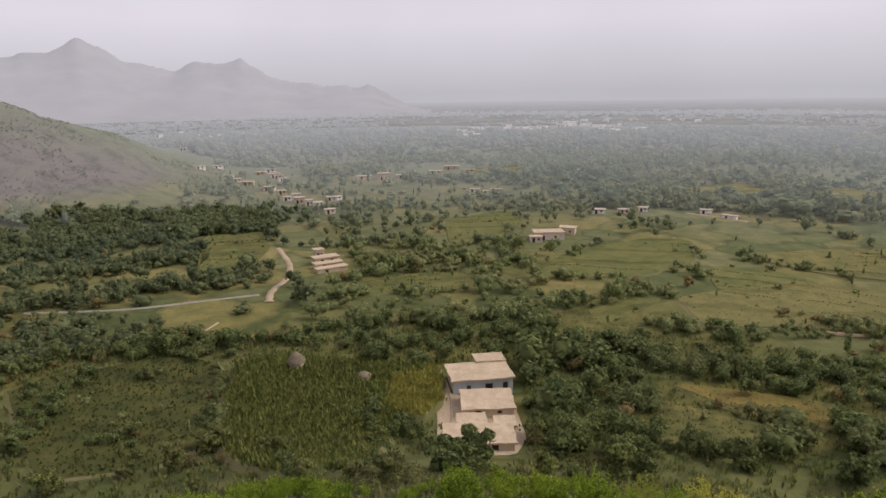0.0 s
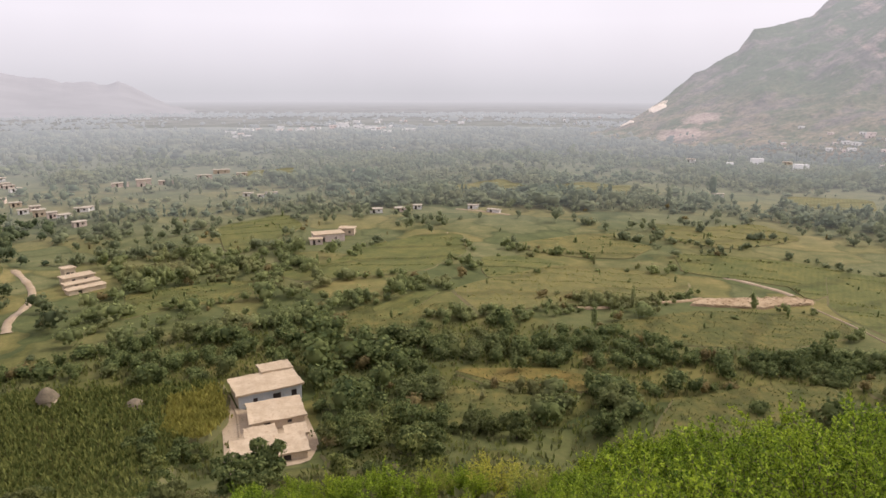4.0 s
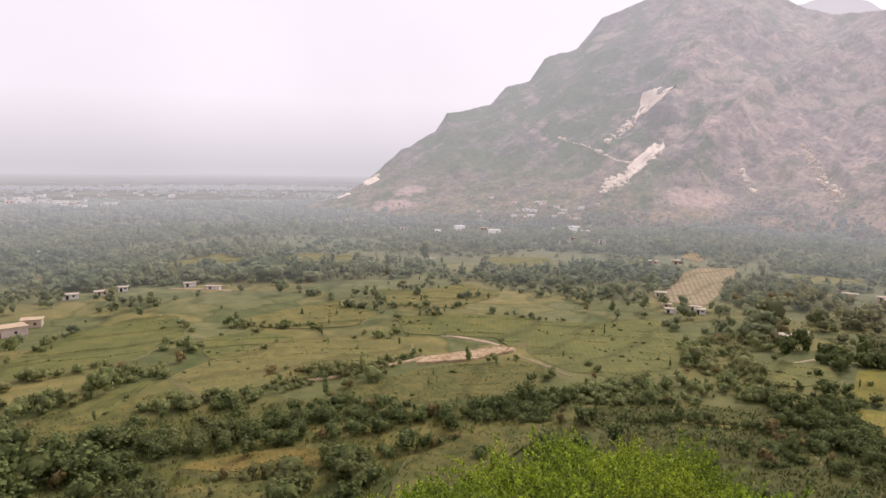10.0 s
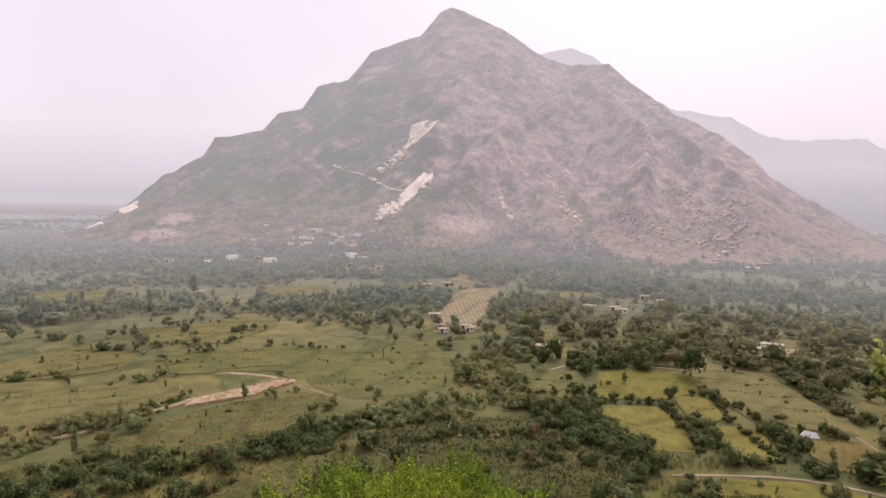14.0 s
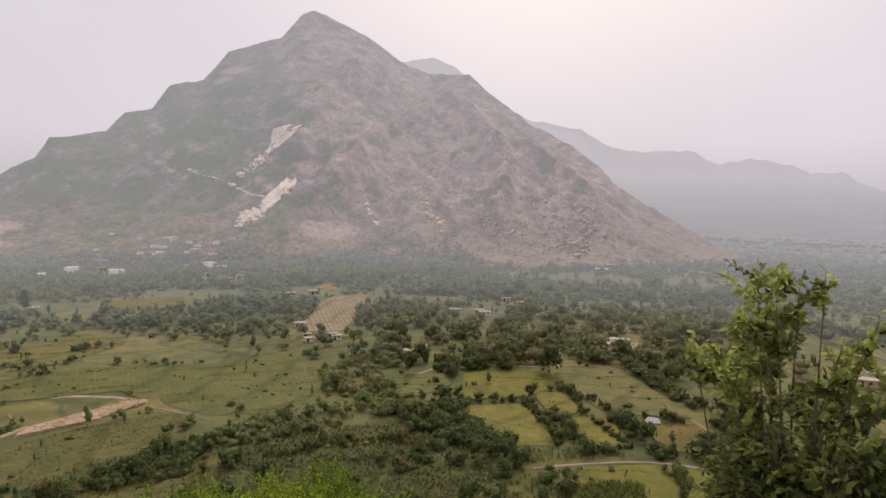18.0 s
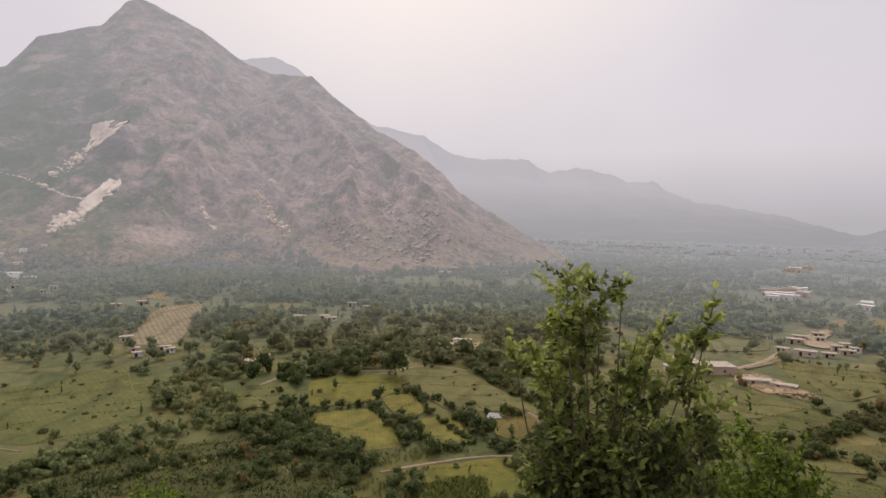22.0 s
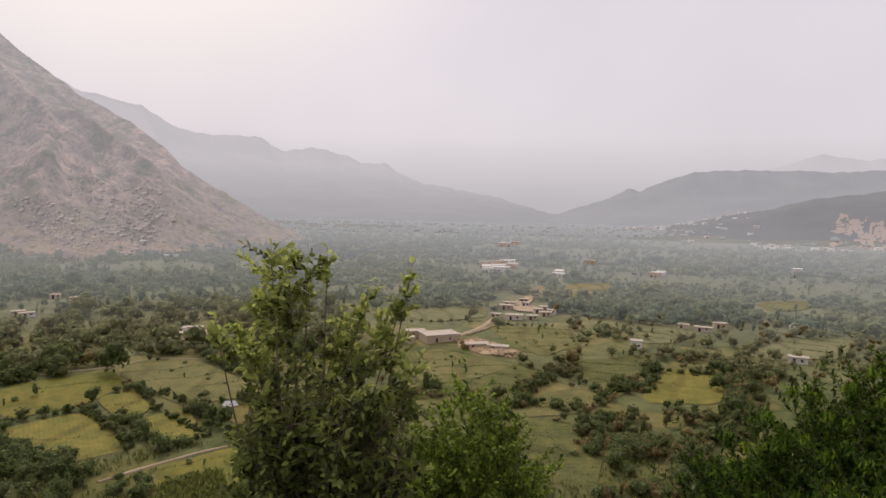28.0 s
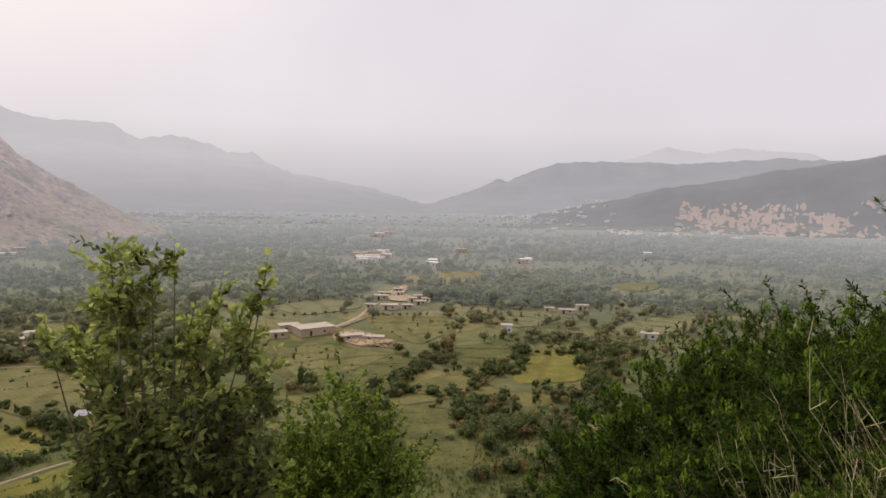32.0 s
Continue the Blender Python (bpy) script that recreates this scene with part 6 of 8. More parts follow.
def twig_plant(rng, tips, base, leaf_len, leaf_w, per_m, stem_r, bare=0.25, side_twigs=4, twig_len=0.25, spread=0.9, bend=0.15):
    """Stems from a base to each tip, with side twigs; leaves along both. Returns (stem pieces, leaf arrays)."""
    stems, centres, dirs = [], [], []
    for tip in tips:
        tip, b = np.array(tip, float), np.array(base, float) + rng.normal(size=3) * (0.06, 0.06, 0)
        length = np.linalg.norm(tip - b)
        t = np.linspace(0, 1, 7)[:, None]
        wob = rng.normal(size=3) * bend * length
        p = b + (tip - b) * t + np.sin(np.pi * t) * wob * 0.5 + (1 - t) * t * np.array((0, 0, 0.25 * length)) * 0.3
        stems.append(tube(p, stem_r * (1.05 - t[:, 0]) + 0.0015, 5))
        lines = [(p, bare)]
        for _ in range(side_twigs):
            u = rng.uniform(max(bare, 0.2), 0.97)
            o = p[0] * 0
            k = min(int(u * 6), 5)
            o = p[k] + (p[k + 1] - p[k]) * (u * 6 - k)
            dr = (tip - b) / length + rng.normal(size=3) * spread * (1, 1, 0.6)
            dr /= np.linalg.norm(dr)
            tw = twig_len * rng.uniform(0.5, 1.4)
            q = o + dr * tw * np.linspace(0, 1, 4)[:, None] + np.array((0, 0, 1)) * 0.12 * tw * np.linspace(0, 1, 4)[:, None] ** 2
            stems.append(tube(q, stem_r * 0.4 * np.linspace(1, 0.3, 4), 4))
            lines.append((q, 0.1))
        for q, skip in lines:
            seg = np.linalg.norm(np.diff(q, axis=0), axis=1).sum()
            n = max(3, int(seg * per_m))
            u = rng.uniform(skip, 1.0, n) * (len(q) - 1)
            k = np.clip(u.astype(int), 0, len(q) - 2)
            c = q[k] + (q[k + 1] - q[k]) * (u - k)[:, None]
            ax = (q[-1] - q[0]) / (np.linalg.norm(q[-1] - q[0]) + 1e-9)
            dd = rng.normal(size=(n, 3)) * 0.75 + ax * 0.55 + (0, 0, 0.25)
            centres.append(c)
            dirs.append(dd)
    return stems, np.concatenate(centres), np.concatenate(dirs)


M_SHRUB = leaf_mat("bright_shrub_leaves", (0.040, 0.090, 0.007), (0.42, 0.54, 0.048), None, 0.38, 0.25)
M_SHRUB_YELLOW = leaf_mat("yellow_green_leaves", (0.26, 0.30, 0.05), (0.46, 0.46, 0.09), None, 0.45, 0.25)
M_SHRUB_MID = leaf_mat("mid_green_leaves", (0.030, 0.055, 0.008), (0.26, 0.35, 0.050), None, 0.36, 0.35)
# Darkest leaves near black: shade inside the shrubs put into their colour
M_SHRUB_DARK = leaf_mat("deep_green_leaves", (0.004, 0.012, 0.002), (0.095, 0.160, 0.018), None, 0.30, 0.14)
M_SHOOT = leaf_mat("fresh_shoots", (0.05, 0.10, 0.010), (0.25, 0.36, 0.045), None, 0.40, 0.18)
# Tones span near-black to bright: inner shade and leaf highlights put into the colour
M_YOUNG = leaf_mat("olive_leaves", (0.016, 0.025, 0.006), (0.295, 0.335, 0.082), None, 0.42, 0.34)
# Young leaves, made brighter: light on the crown's top put into their colour
M_SPRIG = leaf_mat("new_leaves", (0.20, 0.24, 0.055), (0.60, 0.64, 0.19), None, 0.48, 0.34)
M_TWIG = two_tone("twig", (0.12, 0.09, 0.065), (0.20, 0.155, 0.11), None, 0.3, 0.05, 0.9, 0.5, 0.005, False)
M_DRYGRASS = two_tone("dry_grass", (0.44, 0.35, 0.19), (0.58, 0.49, 0.29), None, 0.4, 0.1, 0.9, 0.2, 0.01, False)


def shrub_meshes(seed, tall, wide, tips_n, leaf_len, leaf_w, per_m, material, twigs=5, shoots=0):
    rng = np.random.default_rng(seed)
    tips = []
    for _ in range(tips_n):
        a, q = rng.uniform(0, 6.28), wide * 0.5 * math.sqrt(rng.random())
        tips.append((q * math.cos(a), q * math.sin(a), tall * (1.0 - 0.45 * (q / (wide * 0.5)) ** 2) * rng.uniform(0.75, 1.05)))
    stems, c, d = twig_plant(rng, tips, (0, 0, -0.1), leaf_len, leaf_w, per_m, 0.012, 0.35, twigs, 0.3 * tall / 2)
    v, f = leaf_set(rng, c, d, leaf_len, leaf_w)
    meshes = [quads_mesh("stem", *join(stems), M_TWIG, True), quads_mesh("foliage", v, f, material)]
    if shoots:
        t0 = np.repeat(np.array(tips), shoots, 0)
        up = t0 * (0.5, 0.5, 1) / np.linalg.norm(t0, axis=1)[:, None] + rng.normal(size=t0.shape) * 0.38
        v, f = leaf_set(rng, t0 + rng.normal(size=t0.shape) * 0.03 - up * 0.06, up, leaf_len * 1.25, leaf_w * 1.1)
        meshes.append(quads_mesh("fresh_growth", v, f, M_SHOOT))
    return meshes


SHRUBS_NEAR = [shrub_meshes(200 + k, 2.0, 2.0, 36, 0.052, 0.0115, 84, M_SHRUB, 8) for k in range(3)]
SHRUBS_FAR = [shrub_meshes(210 + k, 2.0, 2.0, 32, 0.080, 0.017, 56, M_SHRUB, 7) for k in range(3)]
SHRUB_YELLOW = shrub_meshes(220, 2.6, 3.4, 40, 0.13, 0.022, 18, M_SHRUB_YELLOW, 5)
srng = np.random.default_rng(17)


def put_shrub(x, y, meshes, scale, label, z_scale=1.0, sink=0.0):
    at = Matrix.LocRotScale((x, y, float(height(x, y)) - sink), Euler((0, 0, srng.uniform(0, 6.28))), (scale, scale, scale * z_scale))
    own = thing("shrub", at, label, "shrub", "shrubs on the slope")
    part("stem", meshes[0], own)
    tagged(part("foliage", meshes[1], own), kind="stuff")
    if len(meshes) > 2:
        tagged(part("fresh_growth", meshes[2], own, "lighter fresh shoots at the twig ends"), kind="stuff")
    return own


# how high the shrubs stand against the valley, by bearing
TOPS_AZ = (-34, -18, -5, 4, 18, 25, 29, 32, 40, 48, 55, 66, 73, 78)
TOPS_EL = (-30.5, -31.0, -34.0, -31.5, -28.8, -28.0, -30.5, -29.0, -25.0, -22.4, -21.3, -21.6, -24.2, -28.4)
places = []
for _ in range(4000):
    r, az = math.sqrt(srng.uniform(5.2**2, 43**2)), srng.uniform(-34, 76)
    x, y = polar(az, r)
    if az < 27 and r < 21 or az < 36 and r < 12:
        continue
    ground_z = float(height(x, y))
    room = r * math.tan(radians(float(np.interp(az, TOPS_AZ, TOPS_EL)))) + EYE - ground_z
    if room < 0.7:
        continue
    gap = 1.55 + 0.012 * r if az > 30 else 2.5
    if all(math.hypot(x - a, y - b) > gap for a, b in places):
        places.append((float(x), float(y)))
    if len(places) >= 290:
        break
for x, y in places:
    r, az = math.hypot(x, y), math.degrees(math.atan2(x, y))
    meshes = SHRUBS_NEAR[srng.integers(3)] if r < 16 else SHRUBS_FAR[srng.integers(3)]
    room = r * math.tan(radians(float(np.interp(az, TOPS_AZ, TOPS_EL)))) + EYE - float(height(x, y))
    tall = min(srng.uniform(0.5, 1.45) if az > 34 else srng.uniform(0.6, 1.12) if az > 30 else srng.uniform(0.45, 1.1), room / 2.0 * srng.uniform(0.85, 1.15))
    put_shrub(x, y, meshes, tall, "bright green leafy shrub on the steep slope")
for x, y, s in ((12.3, 26.5, 1.0), (12.6, 22.5, 0.85), (9.5, 27.5, 0.8)):
    put_shrub(x, y, SHRUB_YELLOW, s, "yellow-green arching shrub on the slope")


# ---- the young tree close to the lookout ----
yrng = np.random.default_rng(31)
TREE_FOOT = (4.98, -1.23, float(height(4.98, -1.23)))
TREE_AZ, TREE_R = 103.75, 5.13


def across(u, z, depth=0.0):
    """A place in the tree: u metres to the side of its stem, at a height, so far behind it."""
    x, y = polar(TREE_AZ, TREE_R + depth)
    a = radians(TREE_AZ)
    return np.array((x + u * math.cos(a), y - u * math.sin(a), z)) - TREE_FOOT


young = thing("young_tree", Matrix.Translation(TREE_FOOT), "young tree with olive-green oval leaves on upright stems", "tree")
# leading shoots: side, top, how far down the leaves run, how wide, how many twigs
SHOOTS = ((-0.36, 59.66, 0.55, 0.17, 15), (-0.26, 59.62, 0.50, 0.15, 12), (-0.44, 59.50, 0.5, 0.14, 9), (-0.12, 59.55, 0.40, 0.10, 4), (0.02, 59.66, 0.22, 0.07, 3), (-0.74, 59.20, 0.35, 0.09, 5), (-0.60, 59.10, 0.40, 0.13, 8), (-0.30, 59.22, 0.5, 0.18, 12),
          (-0.48, 59.02, 0.5, 0.18, 11), (0.14, 59.24, 0.35, 0.12, 6), (0.32, 59.42, 0.40, 0.08, 5), (0.40, 59.20, 0.42, 0.13, 8), (0.62, 59.56, 0.40, 0.08, 6), (0.54, 59.22, 0.45, 0.13, 9), (0.22, 59.02, 0.40, 0.15, 9), (0.66, 58.98, 0.40, 0.12, 7), (0.02, 58.98, 0.35, 0.13, 7))
stems, cen, drs, sprig_c, sprig_d = [], [], [], [], []


def spray(c0, way, length, n, fresh):
    """A leafy twig: leaves set along it on alternate sides, pointing forwards."""
    way = way / np.linalg.norm(way)
    side = np.cross(way, yrng.normal(size=3))
    side /= np.linalg.norm(side)
    t = np.linspace(0.12, 1.0, n)[:, None]
    line = c0 + way * length * t + np.array((0, 0, 0.10 * length)) * t**2
    stems.append(tube(np.concatenate([[c0], line[[n // 2, n - 1]]]), (0.0035, 0.0025, 0.0012), 4))
    turn = np.where(np.arange(n) % 2, 1.0, -1.0)[:, None]
    d = way * 0.75 + side * turn * 0.8 + yrng.normal(size=(n, 3)) * 0.28
    (sprig_c if fresh else cen).append(line)
    (sprig_d if fresh else drs).append(d)


for u, top_z, run, wide, twigs in SHOOTS:
    tip, base = across(u, top_z - 0.08, yrng.normal() * 0.12), across(0.25 * u + 0.05 * yrng.normal(), 57.0, yrng.normal() * 0.08)
    t = np.linspace(0, 1, 9)[:, None]
    p = base + (tip - base) * t + np.sin(np.pi * t) * yrng.normal(size=3) * (0.07, 0.07, 0.0)
    stems.append(tube(p, 0.013 * (1.08 - t[:, 0]) + 0.0015, 5))
    whole = np.linalg.norm(tip - base)
    for k in range(int(1.7 * twigs)):
        share = 1 - run / whole * yrng.random() ** 0.8
        o = base + (tip - base) * share
        a = k * 2.4 + yrng.uniform(-0.5, 0.5)
        out_d = np.array((math.cos(a), math.sin(a), yrng.uniform(0.35, 1.1)))
        spray(o, out_d, wide * yrng.uniform(0.65, 1.5), int(yrng.integers(9, 16)), share > 1 - 0.8 * run / whole and yrng.random() < 0.72)
    spray(p[-2], tip - p[-2] + (0, 0, 0.01), np.linalg.norm(tip - p[-2]) * 1.1, 9, True)
# the body: limbs in every direction, thicker with leaves towards the foot
for _ in range(320):
    z1 = 58.95 - 2.3 * yrng.random() ** 0.72
    reach = 0.70 - 0.16 * max(0.0, z1 - 58.1)
    u, dep = reach * yrng.uniform(-0.9, 1.05), yrng.normal() * 0.24
    if -0.30 < u - 0.02 < 0.10 and z1 > 58.72:
        continue
    tip, base = across(u, z1, dep), across(0.3 * u, z1 - yrng.uniform(0.5, 0.9), 0.3 * dep)
    t = np.linspace(0, 1, 6)[:, None]
    p = base + (tip - base) * t + np.sin(np.pi * t) * yrng.normal(size=3) * 0.03
    stems.append(tube(p, 0.008 * (1.1 - t[:, 0]) + 0.001, 5))
    for k in range(int(7 + 8 * min(1.0, max(0.0, 58.9 - z1)))):
        o = p[0] + (p[-1] - p[0]) * yrng.uniform(0.35, 1.0)
        spray(o, np.array((yrng.normal(), yrng.normal(), yrng.uniform(-0.1, 1.1))), yrng.uniform(0.10, 0.24), int(yrng.integers(8, 14)), yrng.random() < (0.22 if z1 > 58.5 else 0.06))
cen, drs = np.concatenate(cen), np.concatenate(drs)
sprig_c, sprig_d = np.concatenate(sprig_c), np.concatenate(sprig_d)
v, f = leaf_set(yrng, sprig_c, sprig_d, 0.066, 0.0185)
tagged(part("new_leaves", quads_mesh("new_leaves", v, f, M_SPRIG), young, "lighter young leaves on the leading shoots"), kind="stuff")
part("stem", quads_mesh("stem", *join(stems), M_TWIG, True), young, "thin grey-brown stems")
high = np.argsort(-cen[:, 2])
apart = high[np.arange(0, 1000, 4)]
rest_l = np.setdiff1d(np.arange(len(cen)), apart)
v, f = leaf_set(yrng, cen[rest_l], drs[rest_l], 0.061, 0.0170)
tagged(part("foliage", quads_mesh("foliage", v, f, M_YOUNG), young), kind="stuff")
v, f = leaf_set(np.random.default_rng(2), np.zeros((1, 3)), np.array([[0, 0, 1.0]]), 0.072, 0.0200)
ONE_LEAF = quads_mesh("leaf", v, f, M_YOUNG)
for i in apart:
    q = Vector(drs[i]).to_track_quat("Z", "Y").to_matrix().to_4x4()
    part("leaf", ONE_LEAF, young, "", Matrix.Translation(cen[i]) @ q @ pose(0, 0, 0, 0, 0, float(yrng.uniform(0, 360))))

# a larger light-green tree farther down the slope beside it
BIG_SHRUB = shrub_meshes(230, 8.6, 5.4, 90, 0.19, 0.045, 24, M_SHRUB_MID, 11)
at_x, at_y = polar(116.0, 22.5)
own = thing("slope_tree", Matrix.Translation((float(at_x), float(at_y), float(height(at_x, at_y)) + 0.1)), "bright green leafy tree growing down the slope", "tree")
part("stem", BIG_SHRUB[0], own)
tagged(part("foliage", BIG_SHRUB[1], own), kind="stuff")

# ---- the dark shrubs on the nearer slope, with dry grass ----
DARKS = [shrub_meshes(240 + k, 2.8, 2.6, 64, 0.068, 0.0105, 74, M_SHRUB_DARK, 9, 26) for k in range(3)]
for az, r, s, zs in ((137, 9.0, 0.72, 1.0), (141, 8.2, 0.98, 1.0), (146, 8.4, 1.06, 1.0), (151, 8.8, 1.0, 1.0), (156, 8.0, 0.88, 1.0), (133, 7.6, 0.5, 1.0), (138, 6.2, 0.55, 1.0), (143, 6.0, 0.62, 1.0),
                     (149, 6.2, 0.66, 1.0), (155, 6.0, 0.7, 1.0), (161, 6.4, 0.66, 1.0), (140, 4.4, 0.36, 1.0), (146, 4.4, 0.40, 1.0), (152, 4.2, 0.42, 1.0), (158, 4.4, 0.48, 1.0), (129, 6.4, 0.4, 1.0)):
    x, y = polar(az, r)
    put_shrub(float(x), float(y), DARKS[srng.integers(3)], s, "dense deep-green shrub beside dry grass", zs)

PINE = shrub_meshes(250, 3.4, 2.2, 50, 0.075, 0.010, 90, M_SHRUB_DARK, 10, 26)
x, y = polar(163.5, 6.2)
put_shrub(float(x), float(y), PINE, 0.84, "tall dark-green bush with tufted twig ends", 1.0)


def grass_tuft(seed, n, tall):
    rng = np.random.default_rng(seed)
    blades = []
    for _ in range(n):
        a, lean = rng.uniform(0, 6.28), rng.uniform(0.05, 0.5)
        h = tall * rng.uniform(0.5, 1.1)
        p = [(0.05 * math.cos(a), 0.05 * math.sin(a), -0.05)]
        for u in (0.35, 0.7, 1.0):
            p.append((0.05 * math.cos(a) + lean * h * u * u * math.cos(a), 0.05 * math.sin(a) + lean * h * u * u * math.sin(a), h * u))
        blades.append(tube(p, (0.0018, 0.0015, 0.0011, 0.0006), 3))
        for _ in range(3):
            b = np.array(p[rng.integers(1, 4)])
            e = b + rng.normal(size=3) * 0.05 + (0, 0, 0.07)
            blades.append(tube([b, (b + e) / 2, e], (0.0015, 0.0013, 0.0008), 3))
    return quads_mesh("dry_stalks", *join(blades), M_DRYGRASS)


TUFTS = [grass_tuft(300 + k, 30, 1.45) for k in range(3)]
for k in range(16):
    az, r = srng.uniform(149, 167), srng.uniform(2.4, 5.2)
    x, y = polar(az, r)
    at = Matrix.LocRotScale((float(x), float(y), float(height(x, y))), Euler((0, 0, srng.uniform(0, 6.28))), (1, 1, srng.uniform(0.7, 1.1)))
    ob = new("grass_tuft", TUFTS[k % 3])
    ob.matrix_basis = at
    tagged(ob, "dry straw-coloured grass stalks among the shrubs", "grass", "dry grass tufts")

# pale stones showing between the shrubs
for x, y, r in ((28.4, 23.1, 0.7), (33.2, 21.6, 0.6), (21.5, 13.2, 0.9), (30.5, 25.0, 0.5), (15.2, 11.6, 0.4)):
    bm = bmesh.new()
    bmesh.ops.create_icosphere(bm, subdivisions=2, radius=1.0)
    for v in bm.verts:
        v.co *= 0.8 + 0.35 * noise.noise(v.co * 1.7 + Vector((x, y, 0)))
        v.co.z *= 0.7
    me = bpy.data.meshes.new("boulder")
    bm.to_mesh(me)
    bm.free()
    me.materials.append(M_ROCKWHITE)
    rock = new("boulder", me)
    rock.matrix_basis = Matrix.LocRotScale((x, y, float(height(x, y)) + 0.55 * r), None, (r, r * 0.8, r * 1.3))
    tagged(rock, "pale limestone boulder among green shrubs", "boulder", "boulders on the slope")


# ---- marks on the mountain: quarry scars, screes, tracks ----
def draped(name, corners, material, label, category, out_by=1.5, ragged=0.0, seed=0):
    """A patch on the mountain's face, its outline given by bearing and elevation from the lookout."""
    ring = smooth_ring(corners, 2)
    if ragged:
        ring = ring + np.random.default_rng(seed).normal(size=ring.shape) * ragged
    c = ring.mean(0)
    pts = np.concatenate([c + (ring - c) * s for s in np.linspace(1, 0, 7)])
    xyz = np.array([mountain_spot(a, e) for a, e in pts])
    eye = np.array((0, 0, EYE))
    back = eye - xyz
    back /= np.linalg.norm(back, axis=1)[:, None]
    n = len(ring)
    push = np.concatenate([np.full(n, -1.0), np.full(len(pts) - n, out_by)])
    push = push + out_by * 1.2 * fbm(xyz[:, 0] / 9, xyz[:, 2] / 9, 3, seed)
    ob = new(name, quads_mesh(name, xyz + back * push[:, None], grid_quads(7, n, True), material, True))
    return tagged(ob, label, category, kind="structure")


draped("quarry_scar", ((64.0, 7.1), (63.2, 6.2), (61.3, 4.5), (60.6, 4.0), (61.0, 5.3), (61.1, 6.5), (62.2, 6.8)), M_ROCKWHITE, "pale quarry scar high on the mountainside", "rock scar", 2.0, 0.05, 1)
draped("quarry_scar", ((63.3, 2.3), (62.9, 1.4), (61.4, 0.1), (60.1, -1.0), (60.3, 0.5), (62.1, 2.1)), M_ROCKWHITE, "pale scar with tumbled stone below it", "rock scar", 2.0, 0.10, 2)
draped("quarry_scar", ((37.0, -0.8), (38.9, -0.5), (38.7, -1.2), (37.4, -1.7)), M_ROCKWHITE, "pale cut at the mountain's foot", "rock scar", 2.0, 0.05, 3)
draped("quarry_scar", ((34.6, -2.7), (36.1, -2.2), (36.3, -2.5), (34.8, -2.9)), M_ROCKWHITE, "pale cut at the end of the ridge", "rock scar", 2.0, 0.04, 4)


def boulder_mesh(seed):
    rng = np.random.default_rng(seed)
    bm = bmesh.new()
    bmesh.ops.create_icosphere(bm, subdivisions=1, radius=1.0)
    for v in bm.verts:
        v.co *= 0.7 + 0.5 * rng.random()
    me = bpy.data.meshes.new("boulder")
    bm.to_mesh(me)
    bm.free()
    me.materials.append(M_ROCKWHITE)
    return np.array([v.co[:] for v in me.vertices]), np.array([p.vertices[:] for p in me.polygons])


def scree(name, paths, label, n, size, seed, material, spread=0.35):
    """Loose stones along lines of bearing and elevation on the mountain."""
    rng = np.random.default_rng(seed)
    bv, bf = boulder_mesh(seed)
    vs, fs = [], []
    for k in range(n):
        line = paths[rng.integers(len(paths))]
        i = rng.integers(len(line) - 1)
        u = rng.random()
        az = line[i][0] * (1 - u) + line[i + 1][0] * u + rng.normal() * spread
        el = line[i][1] * (1 - u) + line[i + 1][1] * u + rng.normal() * spread * 0.7
        s = size * rng.gamma(2, 0.5)
        fs.append(bf + len(vs) * len(bv))
        vs.append(bv * s * (1, 1, 0.8) + np.array(mountain_spot(az, el)))
    ob = new(name, quads_mesh(name, np.concatenate(vs), np.concatenate(fs), material))
    return tagged(ob, label, "rocks", kind="stuff")


M_STONE = two_tone("grey_stone", (0.44, 0.405, 0.39), (0.55, 0.51, 0.47), None, 8, 1.5)
scree("white_scree", (((60.6, 4.2), (59.6, 3.3), (58.6, 2.4)), ((61.5, 0.6), (60.0, -0.9), (58.4, -1.8)), ((60.0, -0.5), (58.5, -1.3))), "white tumbled quarry stones below the scars", 340, 1.6, 5, M_ROCKWHITE, 0.22)
scree("hill_track", (((54.3, 2.7), (56.9, 2.0), (59.4, 0.8), (60.6, 0.6)),), "pale stony track climbing the slope", 170, 1.0, 6, M_ROCKWHITE, 0.03)
scree("grey_scree", (((73.6, 1.9), (74.4, 0.2), (75.4, -1.2), (76.2, -2.0)),), "pale scree running down a gully", 220, 1.4, 7, M_ROCKWHITE, 0.28)
scree("stony_path", (((69.1, 0.3), (69.9, -1.4), (70.4, -1.7)),), "thin pale path on the lower slope", 60, 1.4, 8, M_ROCKWHITE, 0.06)
scree("rock_field", (((83.0, 1.5), (86.0, -1.5), (86.8, -4.6)), ((87.5, 0.5), (88.5, -2.0), (87.5, -4.0)), ((80.0, -1.0), (84.0, -4.0))), "grey boulder field at the mountain's foot", 900, 1.15, 9, M_STONE, 0.9)


